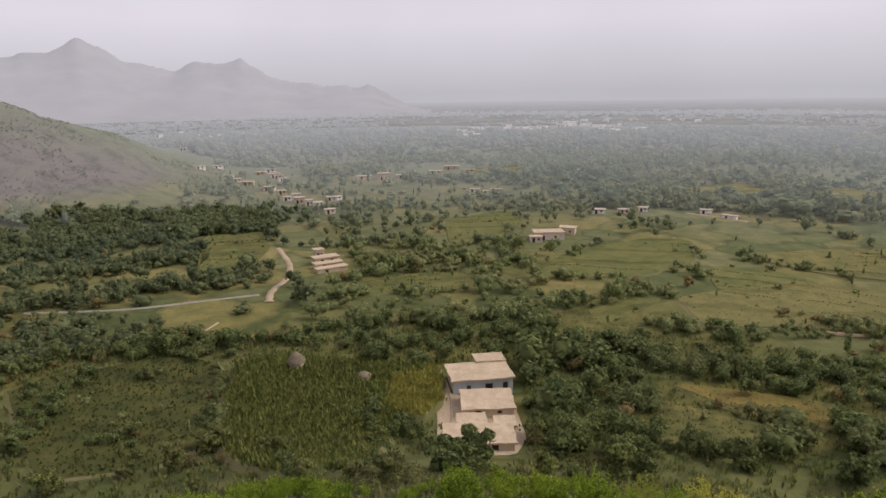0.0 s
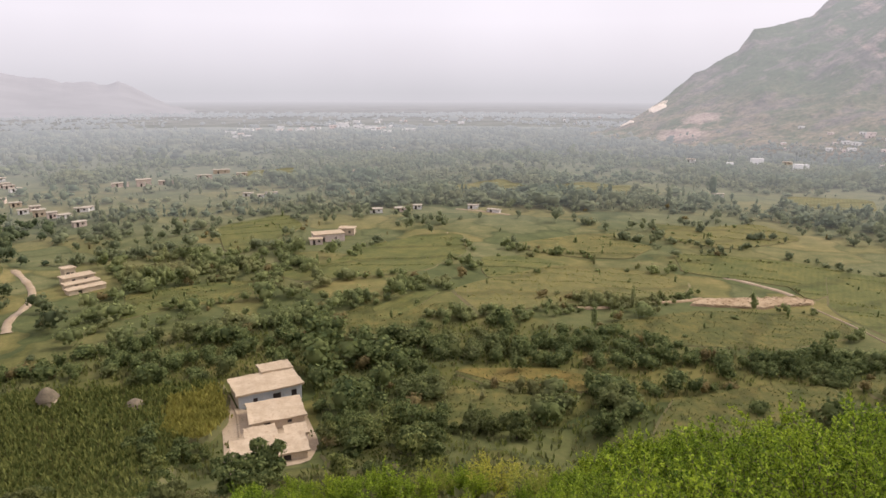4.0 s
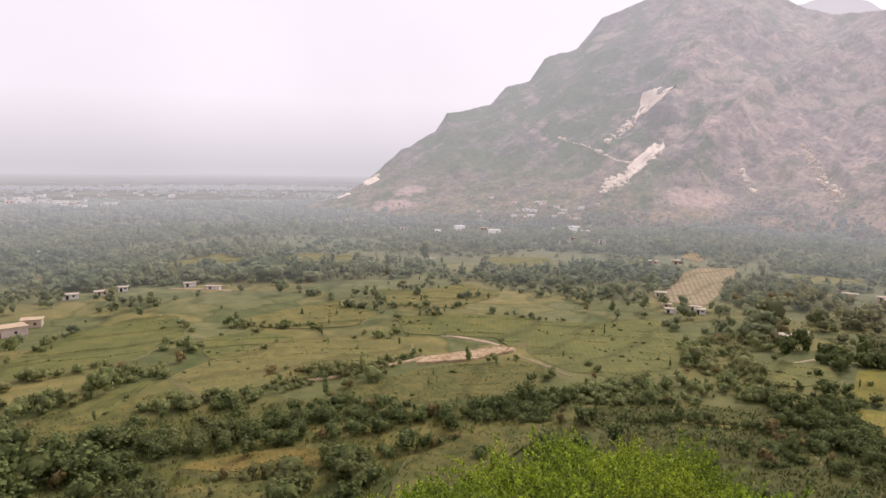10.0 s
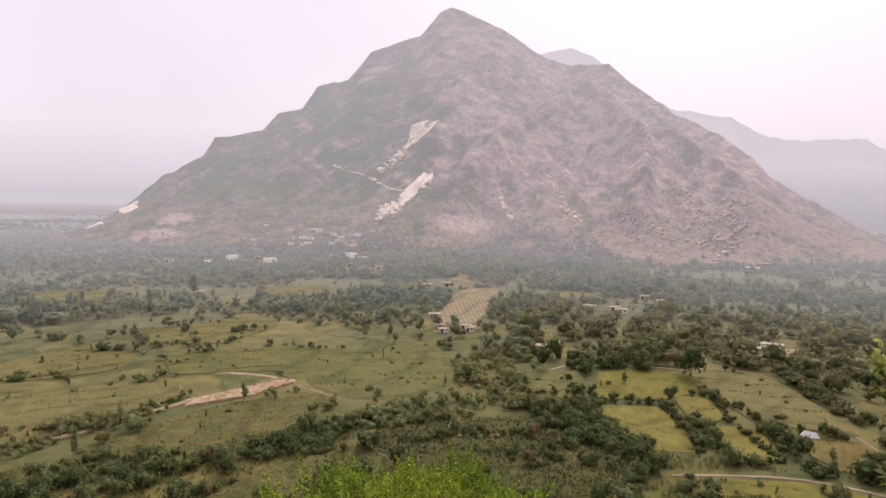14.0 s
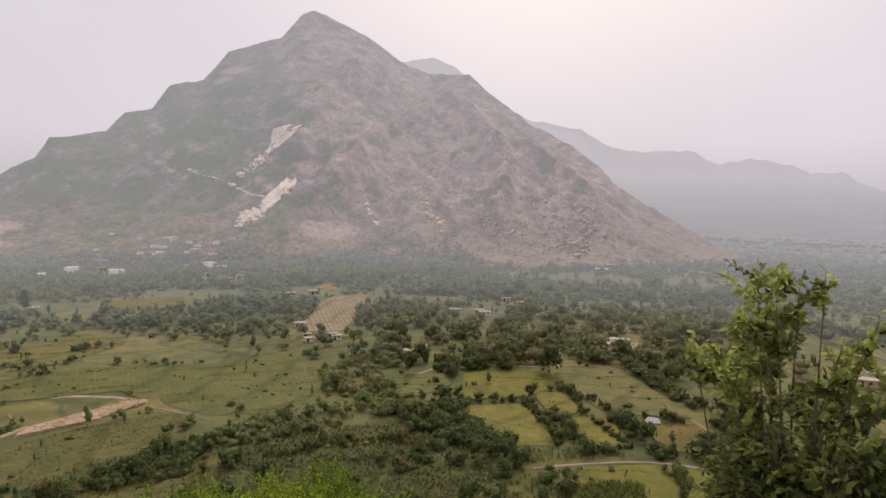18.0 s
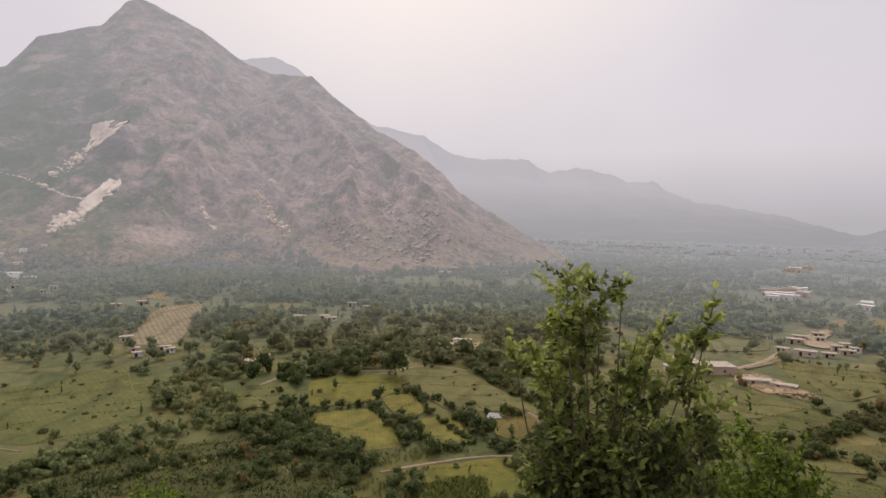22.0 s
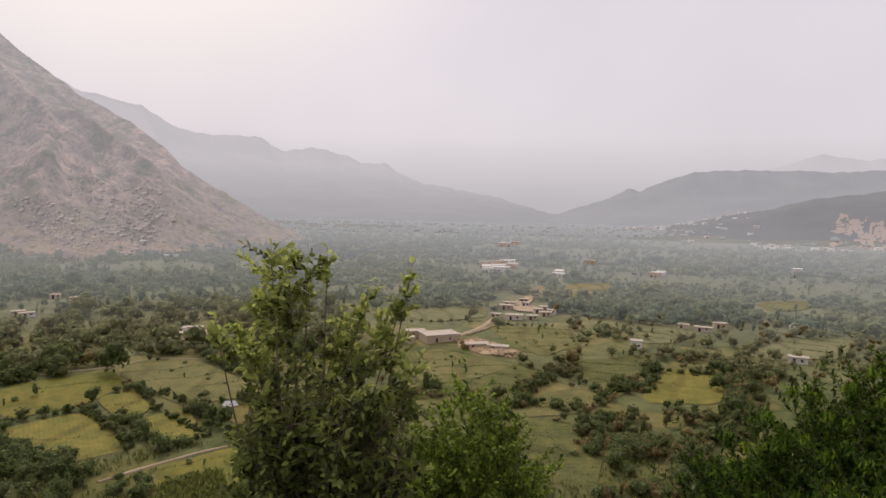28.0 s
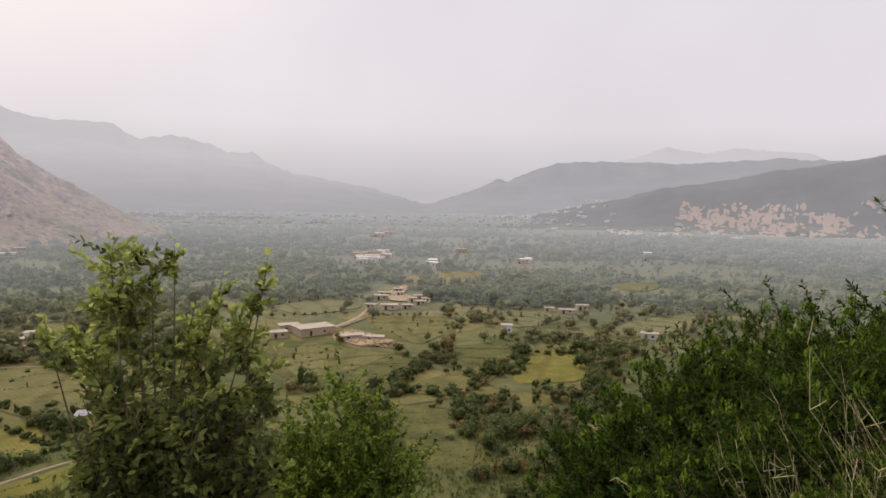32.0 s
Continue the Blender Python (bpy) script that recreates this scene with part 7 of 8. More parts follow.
# bare pink earth on the far spur: broken scraps between the scrub
def spur_scraps(n, seed):
    r0 = np.random.default_rng(seed)
    vs, fs = [], []
    rr = np.linspace(1050, 1700, 260)
    while len(fs) < n:
        a, e = r0.uniform(144.4, 159), r0.uniform(-2.9, 0.1)
        thick_here = vnoise(np.array([a * 0.9]), np.array([e * 1.6]), 63)[0] - 0.25 * abs(e + 1.5) + 0.25 * math.exp(-((a - 151) / 4) ** 2)
        if thick_here + 0.25 * r0.normal() < 0.58:
            continue
        x, y = polar(a, rr)
        z = height(x, y)
        k = int(np.argmax(np.degrees(np.arctan2(z - EYE, rr)) >= e))
        if k == 0:
            continue
        w, h = r0.gamma(3, 0.9) + 1.2, r0.gamma(3, 2.2) + 2
        side = np.array((math.cos(radians(a)), -math.sin(radians(a)), 0))
        out = np.array((math.sin(radians(a)), math.cos(radians(a)), 0))
        lean = r0.normal() * 0.6
        ring = []
        for q in np.linspace(0, 5.5, 8):
            p = np.array((x[k], y[k], 0)) + side * w * math.cos(q) * r0.uniform(0.6, 1.3) + out * (h * math.sin(q) * r0.uniform(0.6, 1.3) + lean * w * math.cos(q))
            p[2] = height(p[0], p[1]) + 0.8
            ring.append(p)
        b = len(vs)
        vs.extend(ring)
        fs.append([b, b + 1, b + 2, b + 3])
        fs.append([b, b + 3, b + 4, b + 7])
        fs.append([b + 4, b + 5, b + 6, b + 7])
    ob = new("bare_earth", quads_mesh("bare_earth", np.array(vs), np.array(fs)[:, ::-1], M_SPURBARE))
    tagged(ob, "broken bare pinkish earth on the far scrub slope", "bare earth", kind="stuff")


# bare earth, with haze added as a share of emission
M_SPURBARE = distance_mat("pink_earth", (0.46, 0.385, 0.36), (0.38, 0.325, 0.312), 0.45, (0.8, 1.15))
spur_scraps(1300, 6)


# ---- houses ----
def box(bm, x0, x1, y0, y1, z0, z1):
    v = [bm.verts.new(c) for c in ((x0, y0, z0), (x1, y0, z0), (x1, y1, z0), (x0, y1, z0), (x0, y0, z1), (x1, y0, z1), (x1, y1, z1), (x0, y1, z1))]
    for f in ((0, 3, 2, 1), (4, 5, 6, 7), (0, 1, 5, 4), (1, 2, 6, 5), (2, 3, 7, 6), (3, 0, 4, 7)):
        bm.faces.new([v[i] for i in f])


def boxes_mesh(name, blocks, material, bevel=0.0):
    bm = bmesh.new()
    for b in blocks:
        box(bm, *b)
    if bevel:
        bmesh.ops.bevel(bm, geom=list(bm.edges), offset=bevel, segments=1, affect="EDGES")
    me = bpy.data.meshes.new(name)
    bm.to_mesh(me)
    bm.free()
    me.materials.append(material)
    return me


def panel_mesh(name, xs, zs, holes, thick, material):
    """One wall, in x and z, with openings; the outside lies at y = 0, the inside at y = thick."""
    bm = bmesh.new()
    verts = {}

    def vert(i, y, k):
        if (i, y, k) not in verts:
            verts[(i, y, k)] = bm.verts.new((xs[i], y * thick, zs[k]))
        return verts[(i, y, k)]

    def solid(i, k):
        if not (0 <= i < len(xs) - 1 and 0 <= k < len(zs) - 1):
            return False
        cx, cz = (xs[i] + xs[i + 1]) / 2, (zs[k] + zs[k + 1]) / 2
        return not any(x0 < cx < x1 and z0 < cz < z1 for x0, x1, z0, z1 in holes)

    for i in range(len(xs) - 1):
        for k in range(len(zs) - 1):
            if not solid(i, k):
                continue
            bm.faces.new([vert(i, 0, k), vert(i + 1, 0, k), vert(i + 1, 0, k + 1), vert(i, 0, k + 1)])
            bm.faces.new([vert(i, 1, k), vert(i, 1, k + 1), vert(i + 1, 1, k + 1), vert(i + 1, 1, k)])
            for di, dk, a, b in ((-1, 0, (i, k + 1), (i, k)), (1, 0, (i + 1, k), (i + 1, k + 1)), (0, -1, (i, k), (i + 1, k)), (0, 1, (i + 1, k + 1), (i, k + 1))):
                if not solid(i + di, k + dk):
                    bm.faces.new([vert(b[0], 0, b[1]), vert(a[0], 0, a[1]), vert(a[0], 1, a[1]), vert(b[0], 1, b[1])])
    me = bpy.data.meshes.new(name)
    bm.to_mesh(me)
    bm.free()
    me.materials.append(material)
    return me


def roof_mesh(w, d, h, eave, material):
    """A trodden mud roof: an uneven slab with a worn, wandering edge and a low lip."""
    nx, ny = max(6, int(w * 1.2)), max(5, int(d * 1.2))
    u, v = np.meshgrid(np.linspace(-1, 1, nx + 1), np.linspace(-1, 1, ny + 1))
    rim = np.maximum(np.abs(u), np.abs(v))
    seed = int(w * 13 + d * 7)
    x = u * (w / 2 + eave) + 0.55 * fbm(u * 3 + seed, v * 3, 3, seed) * rim**3
    y = v * (d / 2 + eave) + 0.55 * fbm(u * 3, v * 3 + seed, 3, seed + 5) * rim**3
    top = h + 0.34 - 0.10 * (rim < 0.86) + 0.22 * fbm(x / 2.2, y / 2.2, 3, seed + 9)
    under = np.full_like(top, h + 0.002)
    pts = np.concatenate([np.stack([x, y, top], -1).reshape(-1, 3), np.stack([x, y, under], -1).reshape(-1, 3)])
    quads = grid_quads(ny + 1, nx + 1)
    n = (nx + 1) * (ny + 1)
    edge = np.concatenate([np.arange(nx + 1), (nx + 1) * np.arange(1, ny + 1) + nx, n - 2 - np.arange(nx), (nx + 1) * np.arange(ny - 1, 0, -1)])
    nxt = np.roll(edge, -1)
    skirt = np.stack([edge + n, nxt + n, nxt, edge], -1)
    return quads_mesh("roof", pts, np.concatenate([quads[:, ::-1], quads + n, skirt]), material)


def house(at, w, d, h, wall_mat, roof_mat, label, doors=((0.0, 1.0),), windows=(), eave=0.35, group="", front=None):
    """A flat-roofed house: four thick walls, roof slab with a low lip, doors and windows in the front (-y). doors: (x, width)."""
    own = thing("house", at, label, "house", group)
    openings = sorted([(x, wd, 0.0, min(2.05, h - 0.2)) for x, wd in doors] + [(x, wd, 0.95, min(1.9, h - 0.25)) for x, wd in windows if h > 1.8])
    t = 0.35
    holes = [(ox - ow / 2, ox + ow / 2, lo, hi) for ox, ow, lo, hi in openings]
    xs = sorted({-w / 2, w / 2, *(v for o in holes for v in o[:2])})
    zs = sorted({-1.2, h, *(v for o in holes for v in o[2:])})
    part("wall", panel_mesh("wall", xs, zs, holes, t, front or wall_mat), own, "", Matrix.Translation((0, -d / 2, 0)))
    part("wall", panel_mesh("wall", [-w / 2, w / 2], [-1.2, h], (), t, wall_mat), own, "", Matrix.Translation((0, d / 2 - t, 0)))
    for x in (-w / 2 + t, w / 2):
        part("wall", panel_mesh("wall", [-d / 2 + t, d / 2 - t], [-1.2, h], (), t, wall_mat), own, "", Matrix.Translation((x, 0, 0)) @ pose(0, 0, 0, 0, 0, 90))
    part("roof", roof_mesh(w, d, h, eave, roof_mat), own)
    for ox, ow, lo, hi in openings:
        leaf_name = "door" if lo == 0 else "window"
        leaf = part(leaf_name, boxes_mesh(leaf_name, [(ox - ow / 2 + 0.01, ox + ow / 2 - 0.01, -d / 2 + 0.2, -d / 2 + 0.26, lo + 0.01, hi - 0.01)], M_DOOR), own, "dark wooden door" if lo == 0 else "small dark window")
        y0, e = -d / 2 + 0.05, 0.09
        bars = [(ox - ow / 2, ox - ow / 2 + e, y0, y0 + 0.1, lo, hi), (ox + ow / 2 - e, ox + ow / 2, y0, y0 + 0.1, lo, hi), (ox - ow / 2 + e, ox + ow / 2 - e, y0, y0 + 0.1, hi - e, hi)]
        part("frame", boxes_mesh("frame", bars, M_BARK), leaf, "weathered wooden frame")
    return own


def facing(x, y, turn=0.0, lift=0.0):
    """Set down at x, y with the front towards the lookout, turned by so many degrees."""
    return Matrix.Translation((x, y, float(height(x, y)) + lift)) @ pose(0, 0, 0, 0, 0, math.degrees(math.atan2(-x, y)) + turn)


# the farmstead below the lookout
M_BLUEWASH = two_tone("pale_blue_wash", (0.42, 0.45, 0.47), (0.52, 0.53, 0.53), (0.36, 0.34, 0.31), 2.0, 0.5, 0.95, 0.3, 0.03)
FARM = "buildings of the farmstead"
house(facing(7.2, 124.2, 12), 12.3, 8.0, 2.9, M_MUD, M_ROOF, "flat-roofed mud house with pale blue front and veranda", ((1.2, 1.6), (4.6, 1.1)), ((-3.0, 0.9),), 0.45, FARM, M_BLUEWASH)
house(facing(9.6, 130.5, 12), 6.0, 4.0, 3.3, M_MUD, M_ROOF, "small raised mud room behind the house", ((0, 1.0),), (), 0.3, FARM)
house(facing(8.0, 113.3, 6), 9.4, 7.8, 1.9, M_MUD, M_ROOF, "flat-roofed mud house in the farmyard", ((-2.0, 1.2),), ((2.0, 0.8),), 0.4, FARM)
house(facing(4.6, 105.0, 4), 5.2, 3.4, 1.8, M_MUD, M_ROOF, "narrow mud lean-to beside the yard", ((0, 1.0),), (), 0.2, FARM)
house(facing(10.5, 103.4, 4), 3.6, 3.4, 2.1, M_PINK, M_ROOF, "small mud store room", ((0, 0.9),), (), 0.2, FARM)
house(facing(5.6, 97.6, 3), 11.4, 6.0, 2.0, M_MUD, M_ROOF, "long flat-roofed mud byre at the yard's edge", ((-3.0, 1.2), (2.5, 1.2)), (), 0.35, FARM)
yard = smooth_ring(((-2.5, 129), (1.5, 119), (13.5, 117), (14.2, 101), (11, 92), (-1.5, 92), (-1.5, 110)), 2)
c = yard.mean(0)
pts = np.concatenate([c + (yard - c) * s for s in np.linspace(1, 0, 6)])
me = quads_mesh("yard", np.column_stack([pts, height(pts[:, 0], pts[:, 1]) + 0.12]), grid_quads(6, len(yard), True), M_TRACK, True)
tagged(new("yard", me), "trodden bare earth of the farmyard", "yard", kind="structure")


# trodden ground round the hamlet and the ruined walls
for k, corners in enumerate((((305, -158), (353, -194), (389, -229), (409, -260), (378, -239), (331, -198), (298, -195), (277, -178), (275, -165), (287, -158)), ((246, -98), (276, -116), (269, -123), (244, -111)))):
    ring = smooth_ring(corners, 2)
    ring = ring.mean(0) + (ring - ring.mean(0)) * (0.5 if k == 0 else 0.72)
    ring = ring + 4.0 * np.column_stack([fbm(ring[:, 0] / 6, ring[:, 1] / 6, 3, 5 + k), fbm(ring[:, 0] / 6, ring[:, 1] / 6, 3, 9 + k)])
    c = ring.mean(0)
    pts = np.concatenate([c + (ring - c) * s for s in np.linspace(1, 0, 7)])
    me = quads_mesh("yard", np.column_stack([pts, height(pts[:, 0], pts[:, 1]) + 0.66]), grid_quads(7, len(ring), True), M_TRACK, True)
    tagged(new("yard", me), "bare tan earth between the houses", "yard", kind="structure")
ribbon("stone_wall", ((256, -122), (266, -135), (277, -150)), 0.9, M_TRACK, "low pale dry-stone wall beside the field", 0.8, "wall")

# a raw earth cut below a hedge
ribbon("earth_bank", ((97, 153), (108, 150), (120, 151), (132, 150), (140, 151)), 1.6, CROPS["earth"], "low raw earth bank below a hedge", 0.5, "bank")

# loose earth and stones: in the cut beside the lane, and about the ruined walls
crng = np.random.default_rng(71)


def loose_earth(corners, n, most, label):
    ball, ring = BALL_V * 0.5, smooth_ring(corners, 2)
    q = ring.min(0) + np.ptp(ring, axis=0) * crng.random((n, 2))
    q = q[inside(q[:, 0], q[:, 1], ring)]
    vs = [ball * crng.uniform(0.3, most) * crng.uniform(0.6, 1.2, (len(ball), 1)) * (1.2, 1.2, 0.8) + (x, y, float(height(x, y)) + 0.65) for x, y in q]
    me = quads_mesh("loose_earth", np.concatenate(vs), np.concatenate([BALL_F + k * len(ball) for k in range(len(q))]), CROPS["earth"])
    tagged(new("loose_earth", me), label, "earth", kind="stuff")


loose_earth(next(c for crop, c in FIELDS if crop == "earth"), 420, 0.8, "crumbled pinkish earth and stones below the lane")
loose_earth(((248, -112), (249, -123), (232, -128), (214, -131), (211, -121), (226, -115), (234, -110)), 380, 1.3, "rubble and clay heaps about the ruined walls")

# straw-topped hut and stack in the maize
def stack(x, y, r, h, label, hut):
    own = thing("straw_hut" if hut else "straw_stack", Matrix.Translation((x, y, float(height(x, y)))), label, "hut" if hut else "haystack")
    a = np.linspace(0, 6.2832, 18, endpoint=False)
    if hut:
        rows = [np.column_stack([r * 0.8 * np.cos(a), r * 0.8 * np.sin(a), np.full(18, z)]) for z in (-0.5, h * 0.55)]
        part("wall", quads_mesh("wall", np.concatenate(rows), grid_quads(2, 18, True), M_MUD, True), own, "round mud wall")
    prof = ((1.0, 0.52), (0.98, 0.58), (0.66, 0.80), (0.30, 0.96), (0.02, 1.02)) if hut else ((1.0, -0.1), (1.05, 0.35), (0.8, 0.75), (0.4, 0.97), (0.02, 1.03))
    rows = [np.column_stack([r * q * np.cos(a) * (1 + 0.06 * np.sin(3 * a)), r * q * np.sin(a), np.full(18, h * z)]) for q, z in prof]
    part("thatch", quads_mesh("thatch", np.concatenate(rows), grid_quads(len(prof), 18, True), M_STRAW, True), own, "weathered straw")


stack(-32.5, 131.0, 2.0, 4.8, "round hut with a straw roof in the maize", True)
stack(-17.0, 125.2, 1.9, 2.6, "brown domed straw stack by the field", False)

# single houses about the valley: place, size, walls
LONE = "scattered farmhouses"
def lone_house(x, y, w, d, h, wall, turn, roof=None):
    away = math.hypot(x, y)
    k = 0.85 if away > 450 and y < 0 or away < 290 else 0.62
    w, d, h = w * k, d * k, h * k * (1.35 if away > 450 and y < 0 else 1.1)
    house(facing(x, y, turn), w, d, h, wall, roof or (M_WHITE if away > 450 and y < 0 and wall is M_WHITE else M_PALEROOF), {"pink_plaster": "flat-roofed house with pinkish mud-plaster walls", "mud_plaster": "flat-roofed tan mud-walled farmhouse", "whitewash": "low whitewashed flat-roofed house"}[wall.name], ((-w / 5, 1.1),), ((w / 5, 1.0),), 0.3, LONE)


lone_house(45, 268, 15, 8, 3.4, M_PINK, 12, M_ROOF)
lone_house(55, 276, 8, 6, 3.0, M_MUD, -10, M_ROOF)
lone_house(39, 262, 6, 4, 2.4, M_PINK, 5, M_ROOF)
lone_house(-44, 232, 11, 5, 2.6, M_MUD, 20, M_ROOF)
lone_house(-42, 226, 12, 4, 1.9, M_MUD, 20, M_ROOF)
lone_house(-40, 221, 13, 4, 1.4, M_MUD, 20, M_ROOF)
lone_house(-48, 240, 4, 4, 3.4, M_MUD, 20, M_ROOF)
lone_house(-42, 462, 14, 8, 6.5, M_PINK, 5)
lone_house(-56, 461, 16, 6, 3.5, M_PINK, 5)
lone_house(-28, 470, 18, 7, 3.5, M_PINK, -3)
lone_house(-5, 500, 18, 7, 3.5, M_PINK, 0)
lone_house(8, 531, 20, 8, 4.0, M_MUD, 0)
lone_house(22, 505, 12, 6, 3.2, M_PINK, 8)
lone_house(20, 398, 10, 4, 2.6, M_WHITE, 0)
lone_house(34, 402, 12, 4, 2.4, M_WHITE, 6)
lone_house(27, 392, 6, 4, 2.4, M_WHITE, 0)
lone_house(-172, 494, 12, 6, 3.0, M_WHITE, 10)
lone_house(-174, 462, 12, 6, 3.0, M_WHITE, 14)
lone_house(-136, 510, 14, 6, 3.2, M_WHITE, 0)
lone_house(-138, 487, 12, 6, 3.0, M_MUD, 0)
lone_house(-120, 470, 10, 6, 3.0, M_PINK, 0)
lone_house(-112, 450, 10, 6, 3.0, M_WHITE, 12)
lone_house(-83, 369, 9, 6, 5.0, M_MUD, 0)
lone_house(-70, 358, 9, 6, 3.2, M_WHITE, 20)
lone_house(-65, 376, 11, 6, 3.0, M_WHITE, -10)
lone_house(-76, 362, 7, 5, 4.4, M_PINK, 8)
lone_house(-92, 378, 8, 5, 3.2, M_WHITE, 0)
lone_house(78, 315, 10, 5, 3.0, M_WHITE, 0)
lone_house(90, 313, 9, 5, 3.0, M_PINK, 8)
lone_house(101, 318, 7, 5, 2.8, M_WHITE, 0)
lone_house(129, 309, 9, 4, 2.6, M_WHITE, 0)
lone_house(135, 296, 11, 3, 2.2, M_WHITE, -20)
lone_house(101, 476, 12, 6, 3.2, M_WHITE, 0)
lone_house(175, 649, 22, 9, 3.4, M_PINK, 0)
lone_house(160, 660, 12, 8, 3.4, M_PINK, 5)
lone_house(-248, 650, 12, 7, 3.5, M_WHITE, 0)
lone_house(-233, 688, 12, 7, 3.5, M_WHITE, 0)
lone_house(-262, 655, 10, 7, 3.5, M_WHITE, 0)
lone_house(403, 466, 14, 6, 3.0, M_WHITE, 0)
lone_house(281, 298, 10, 5, 2.6, M_WHITE, 0)
lone_house(291, 145, 9, 5, 3.0, M_PINK, 0)
lone_house(355, 80, 11, 5, 3.0, M_PINK, 0)
lone_house(354, 66, 9, 5, 3.4, M_PINK, 5)
lone_house(289, -9, 9, 5, 3.4, M_WHITE, -8)
lone_house(283, -3, 5, 4, 2.6, M_WHITE, 0)
lone_house(250, 75, 6, 5, 3.0, M_PINK, 0)
lone_house(254, 71, 4, 4, 4.2, M_PINK, 10)
lone_house(263, 126, 7, 4, 2.4, M_WHITE, 0)
lone_house(276, 121, 8, 4, 2.4, M_PINK, 0)
lone_house(270, 131, 6, 4, 2.2, M_MUD, 12)
lone_house(625, -1, 14, 6, 3.0, M_WHITE, 0)
lone_house(443, 281, 10, 6, 3.4, M_WHITE, 0)
lone_house(460, 282, 10, 6, 4.2, M_WHITE, 0)
lone_house(437, 304, 12, 6, 3.2, M_WHITE, 0)
lone_house(253, -92, 8, 5, 2.6, M_MUD, 10)
lone_house(252, -107, 18, 11, 3.2, M_MUD, 24)
lone_house(262, -100, 10, 6, 3.0, M_MUD, 14)
lone_house(236, -117, 12, 5, 1.6, M_PINK, 20)
lone_house(230, -124, 10, 4, 1.4, M_PINK, -8)
lone_house(286, -163, 14, 7, 3.6, M_PINK, 0)
lone_house(289, -184, 10, 6, 3.0, M_MUD, 8)
lone_house(296, -192, 8, 5, 3.2, M_WHITE, 0)
lone_house(330, -185, 12, 6, 3.4, M_PINK, 0)
lone_house(318, -176, 12, 7, 3.4, M_MUD, 0)
lone_house(340, -200, 9, 6, 3.0, M_MUD, 10)
lone_house(522, -279, 16, 7, 3.6, M_WHITE, 0)
lone_house(514, -264, 12, 7, 3.2, M_WHITE, 0)
lone_house(536, -290, 12, 7, 5.4, M_PINK, 0)
lone_house(546, -282, 10, 7, 3.4, M_PINK, 8)
lone_house(500, -258, 10, 6, 3.0, M_WHITE, 0)
lone_house(560, -312, 14, 7, 3.4, M_WHITE, 0)
lone_house(797, -437, 16, 9, 4.0, M_WHITE, 0)
lone_house(812, -460, 16, 9, 4.0, M_PINK, 0)
lone_house(778, -420, 14, 9, 4.0, M_PINK, 0)
lone_house(212, -180, 5.5, 5, 3.4, M_WHITE, 0)
lone_house(236, -241, 13, 6, 2.8, M_PINK, 0)
lone_house(244, -236, 8, 5, 2.6, M_PINK, 0)
lone_house(223, -288, 7, 5, 2.6, M_WHITE, 0)
lone_house(174, -228, 8, 5, 2.6, M_WHITE, 0)
lone_house(446, -399, 12, 6, 3.0, M_WHITE, 0)
lone_house(477, -316, 10, 6, 3.0, M_WHITE, 0)
lone_house(399, -514, 9, 8, 7.0, M_WHITE, 0)

# more small houses in the hamlets
lone_house(296, -158, 9, 5, 2.8, M_PINK, -20)
lone_house(300, -186, 8, 5, 3.3, M_PINK, 17)
lone_house(306, -193, 7, 5, 3.8, M_MUD, 14)
lone_house(283, -172, 9, 5, 2.8, M_MUD, 11)
lone_house(326, -193, 8, 5, 3.3, M_WHITE, 8)
for hx, hy, hw, hh, hwall in ((506, -272, 9, 3.0, M_WHITE), (528, -270, 10, 3.4, M_WHITE), (534, -301, 11, 3.2, M_WHITE), (527, -290, 9, 3.6, M_PINK), (541, -274, 10, 4.6, M_PINK), (553, -303, 12, 3.4, M_WHITE), (511, -281, 8, 2.8, M_WHITE), (484, -321, 8, 2.8, M_WHITE), (452, -408, 9, 3.0, M_WHITE)):
    lone_house(hx, hy, hw, 6, hh, hwall, hx * 7 % 60 - 30)
lone_house(550, -290, 13, 7, 3.8, M_PINK, 5)
lone_house(567, -311, 13, 7, 2.8, M_MUD, 2)
lone_house(525, -294, 12, 7, 3.3, M_PINK, -1)
lone_house(503, -268, 12, 7, 3.8, M_WHITE, -4)
lone_house(768, -412, 14, 8, 2.8, M_PINK, -7)
lone_house(757, -423, 14, 8, 3.3, M_PINK, -10)
lone_house(547, -400, 14, 8, 3.8, M_MUD, -13)
lone_house(460, -304, 12, 7, 2.8, M_WHITE, -16)
lone_house(440, -390, 11, 6, 3.3, M_PINK, -19)
lone_house(238, -254, 10, 6, 3.8, M_MUD, 18)
lone_house(351, 62, 10, 6, 2.8, M_WHITE, 15)
lone_house(380, 196, 11, 6, 3.3, M_PINK, 12)
lone_house(388, 183, 11, 6, 3.8, M_MUD, 9)
lone_house(272, 117, 7, 5, 2.8, M_WHITE, 6)
lone_house(411, 59, 9, 5, 3.3, M_PINK, 3)
lone_house(397, 47, 9, 5, 3.8, M_PINK, 0)
lone_house(685, -11, 16, 9, 2.8, M_PINK, -3)
lone_house(470, 422, 12, 7, 3.3, M_MUD, -6)
lone_house(402, 463, 13, 7, 3.8, M_WHITE, -9)
lone_house(467, 314, 11, 6, 2.8, M_PINK, -12)
lone_house(-130, 429, 12, 7, 3.3, M_MUD, -15)
lone_house(-111, 410, 12, 7, 3.8, M_PINK, -18)
lone_house(-63, 378, 10, 6, 2.8, M_WHITE, 19)
lone_house(-59, 331, 9, 5, 3.3, M_PINK, 16)
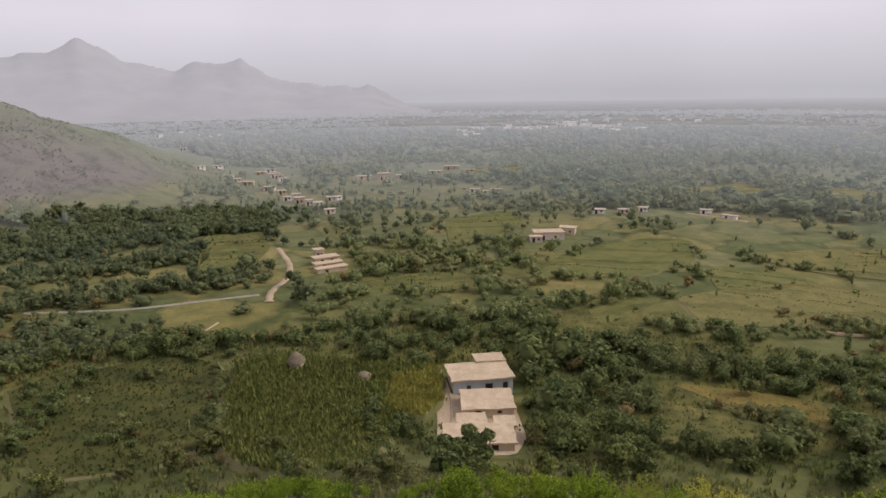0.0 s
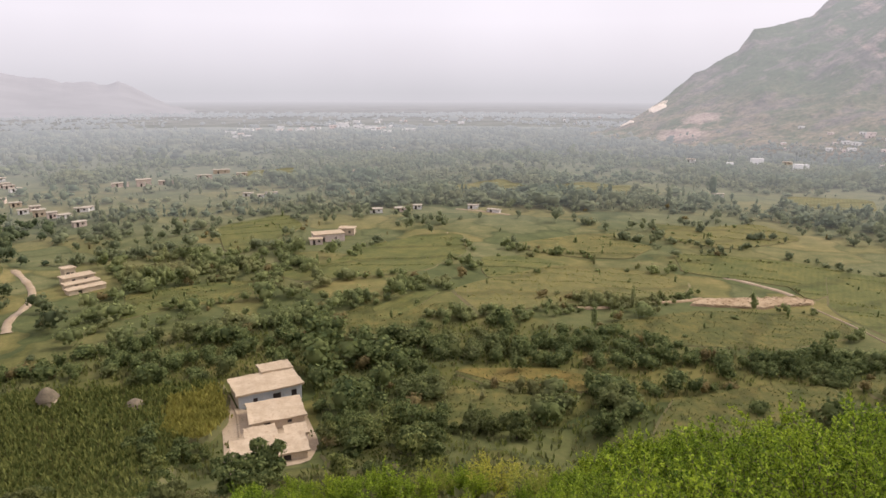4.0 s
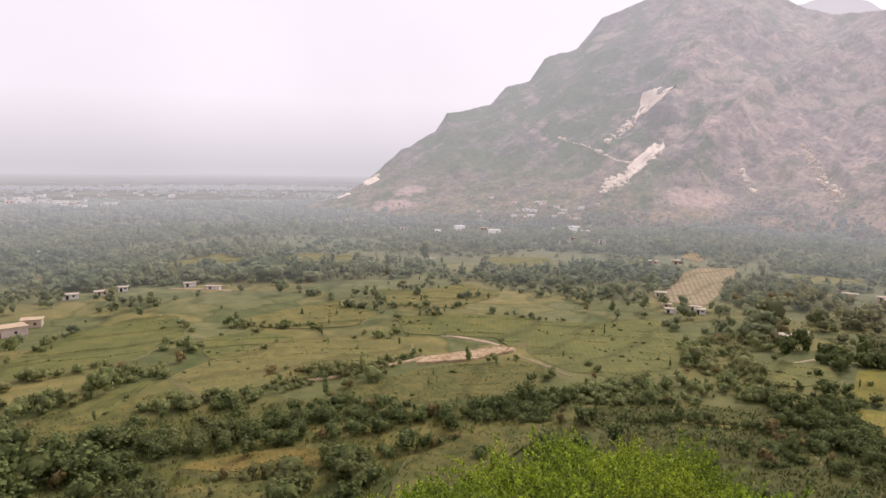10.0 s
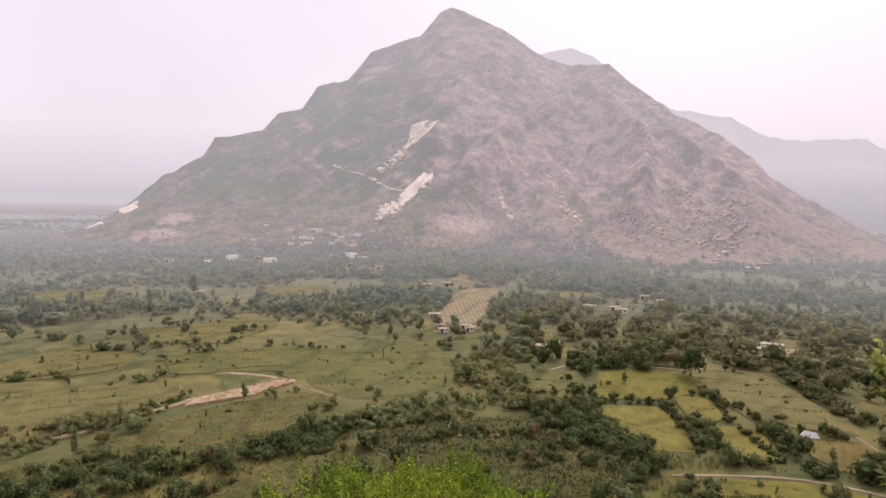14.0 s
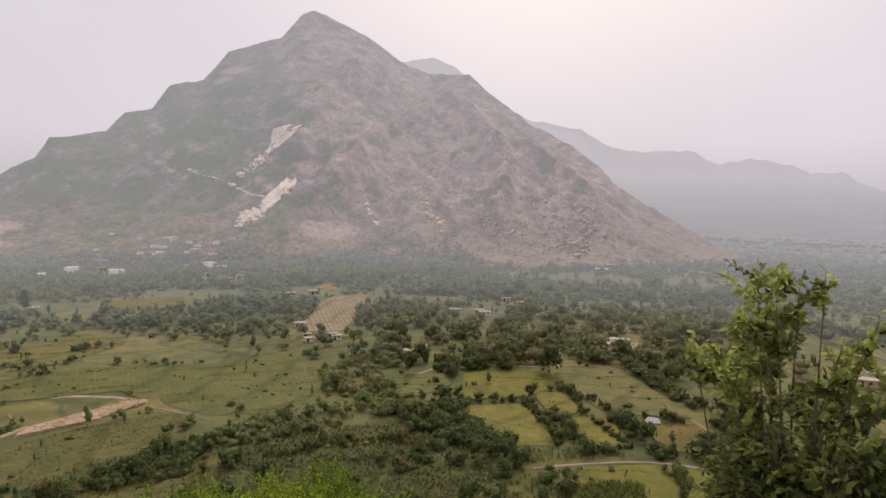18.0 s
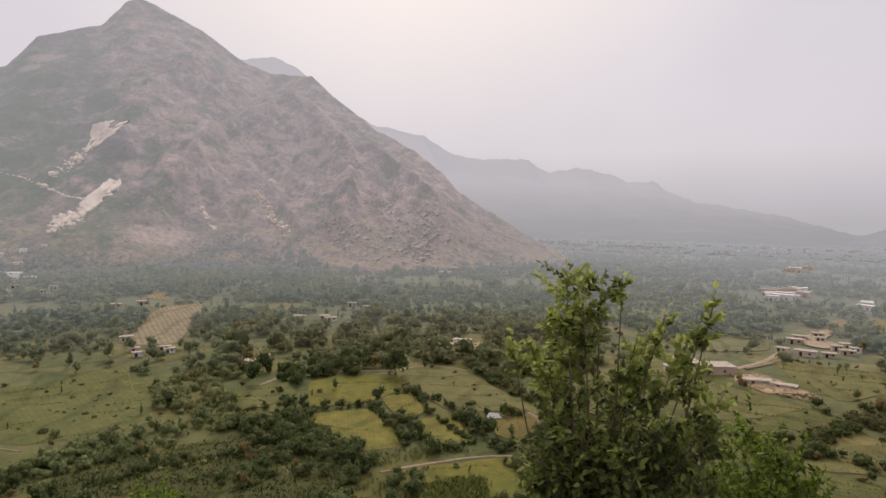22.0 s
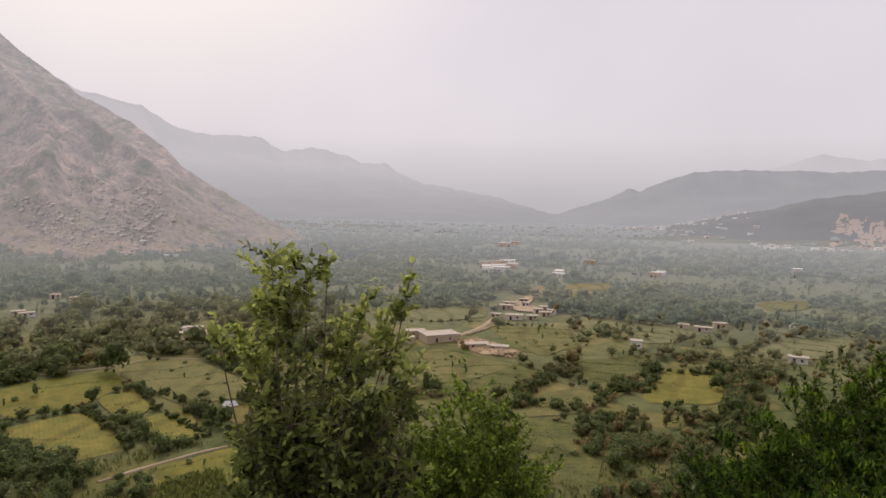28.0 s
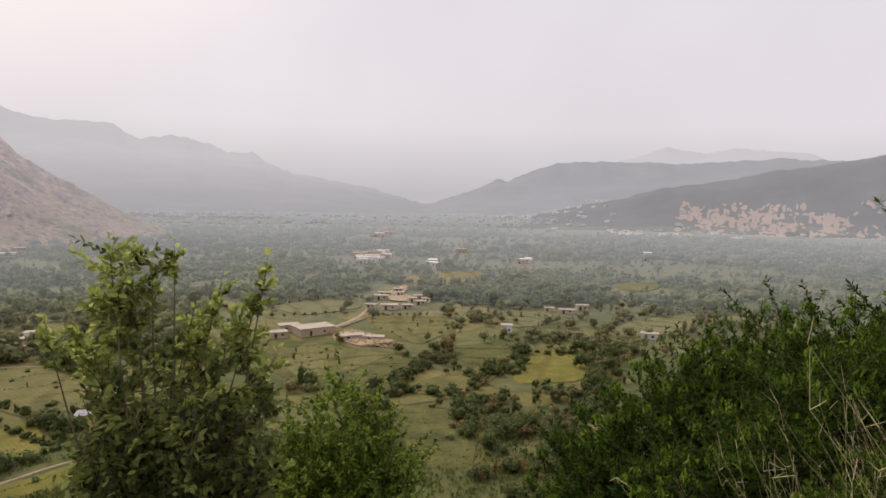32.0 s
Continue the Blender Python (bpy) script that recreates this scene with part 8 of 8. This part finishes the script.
lone_house(-125, 478, 12, 7, 3.8, M_PINK, 13)
lone_house(-141, 440, 10, 6, 2.8, M_PINK, 10)
lone_house(-100, 398, 9, 5, 3.3, M_MUD, 7)
lone_house(-88, 384, 8, 5, 3.8, M_PINK, 4)
lone_house(-150, 452, 10, 6, 2.8, M_WHITE, 1)

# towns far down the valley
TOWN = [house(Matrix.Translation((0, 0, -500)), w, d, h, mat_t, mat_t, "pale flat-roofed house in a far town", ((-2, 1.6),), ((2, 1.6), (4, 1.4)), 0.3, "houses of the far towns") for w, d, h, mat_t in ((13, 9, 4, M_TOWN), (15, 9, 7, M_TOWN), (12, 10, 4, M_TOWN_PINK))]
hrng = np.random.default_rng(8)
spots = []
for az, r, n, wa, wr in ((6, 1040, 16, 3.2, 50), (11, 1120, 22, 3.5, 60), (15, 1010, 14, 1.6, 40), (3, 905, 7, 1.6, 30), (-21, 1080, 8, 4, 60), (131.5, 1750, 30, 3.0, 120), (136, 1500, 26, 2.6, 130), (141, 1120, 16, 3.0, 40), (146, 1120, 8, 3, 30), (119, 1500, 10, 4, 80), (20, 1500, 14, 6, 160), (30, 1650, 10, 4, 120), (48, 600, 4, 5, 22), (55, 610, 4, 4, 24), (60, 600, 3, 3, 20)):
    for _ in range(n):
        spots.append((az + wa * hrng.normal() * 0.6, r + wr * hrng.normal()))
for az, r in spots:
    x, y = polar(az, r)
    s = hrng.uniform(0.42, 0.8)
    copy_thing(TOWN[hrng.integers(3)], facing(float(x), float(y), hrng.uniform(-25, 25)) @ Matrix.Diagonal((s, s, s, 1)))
for _ in range(26):  # the village on the mountain's apron
    x, y, z = mountain_spot(hrng.uniform(45.5, 59.5), hrng.uniform(-4.4, -2.5))
    s = hrng.uniform(0.32, 0.6)
    copy_thing(TOWN[(0, 2, 2)[hrng.integers(3)]], Matrix.Translation((x, y, z)) @ pose(0, 0, 0, 0, 0, math.degrees(math.atan2(-x, y)) + hrng.uniform(-30, 30)) @ Matrix.Diagonal((s, s, s, 1)))
for t_house in TOWN:
    x, y = polar(12 + hrng.normal(), 1150)
    t_house.matrix_basis = facing(float(x), float(y))

# a white tent-like sheet on the paddies
bm = bmesh.new()
pts3 = [(-2.2, -1.2, 0), (2.4, -1.0, 0), (2.0, 1.3, 0), (-2.0, 1.2, 0), (-1.3, 0, 1.5), (1.5, 0.1, 1.3)]
vs = [bm.verts.new(p) for p in pts3]
for f in ((0, 1, 5, 4), (2, 3, 4, 5), (1, 2, 5), (3, 0, 4)):
    bm.faces.new([vs[i] for i in f])
me = bpy.data.meshes.new("tent")
bm.to_mesh(me)
bm.free()
me.materials.append(M_WHITE)
tent = new("tent", me)
tent.matrix_basis = facing(193, -16, 10, 0.5)
tagged(tent, "small white cloth shelter in the paddies", "tent")
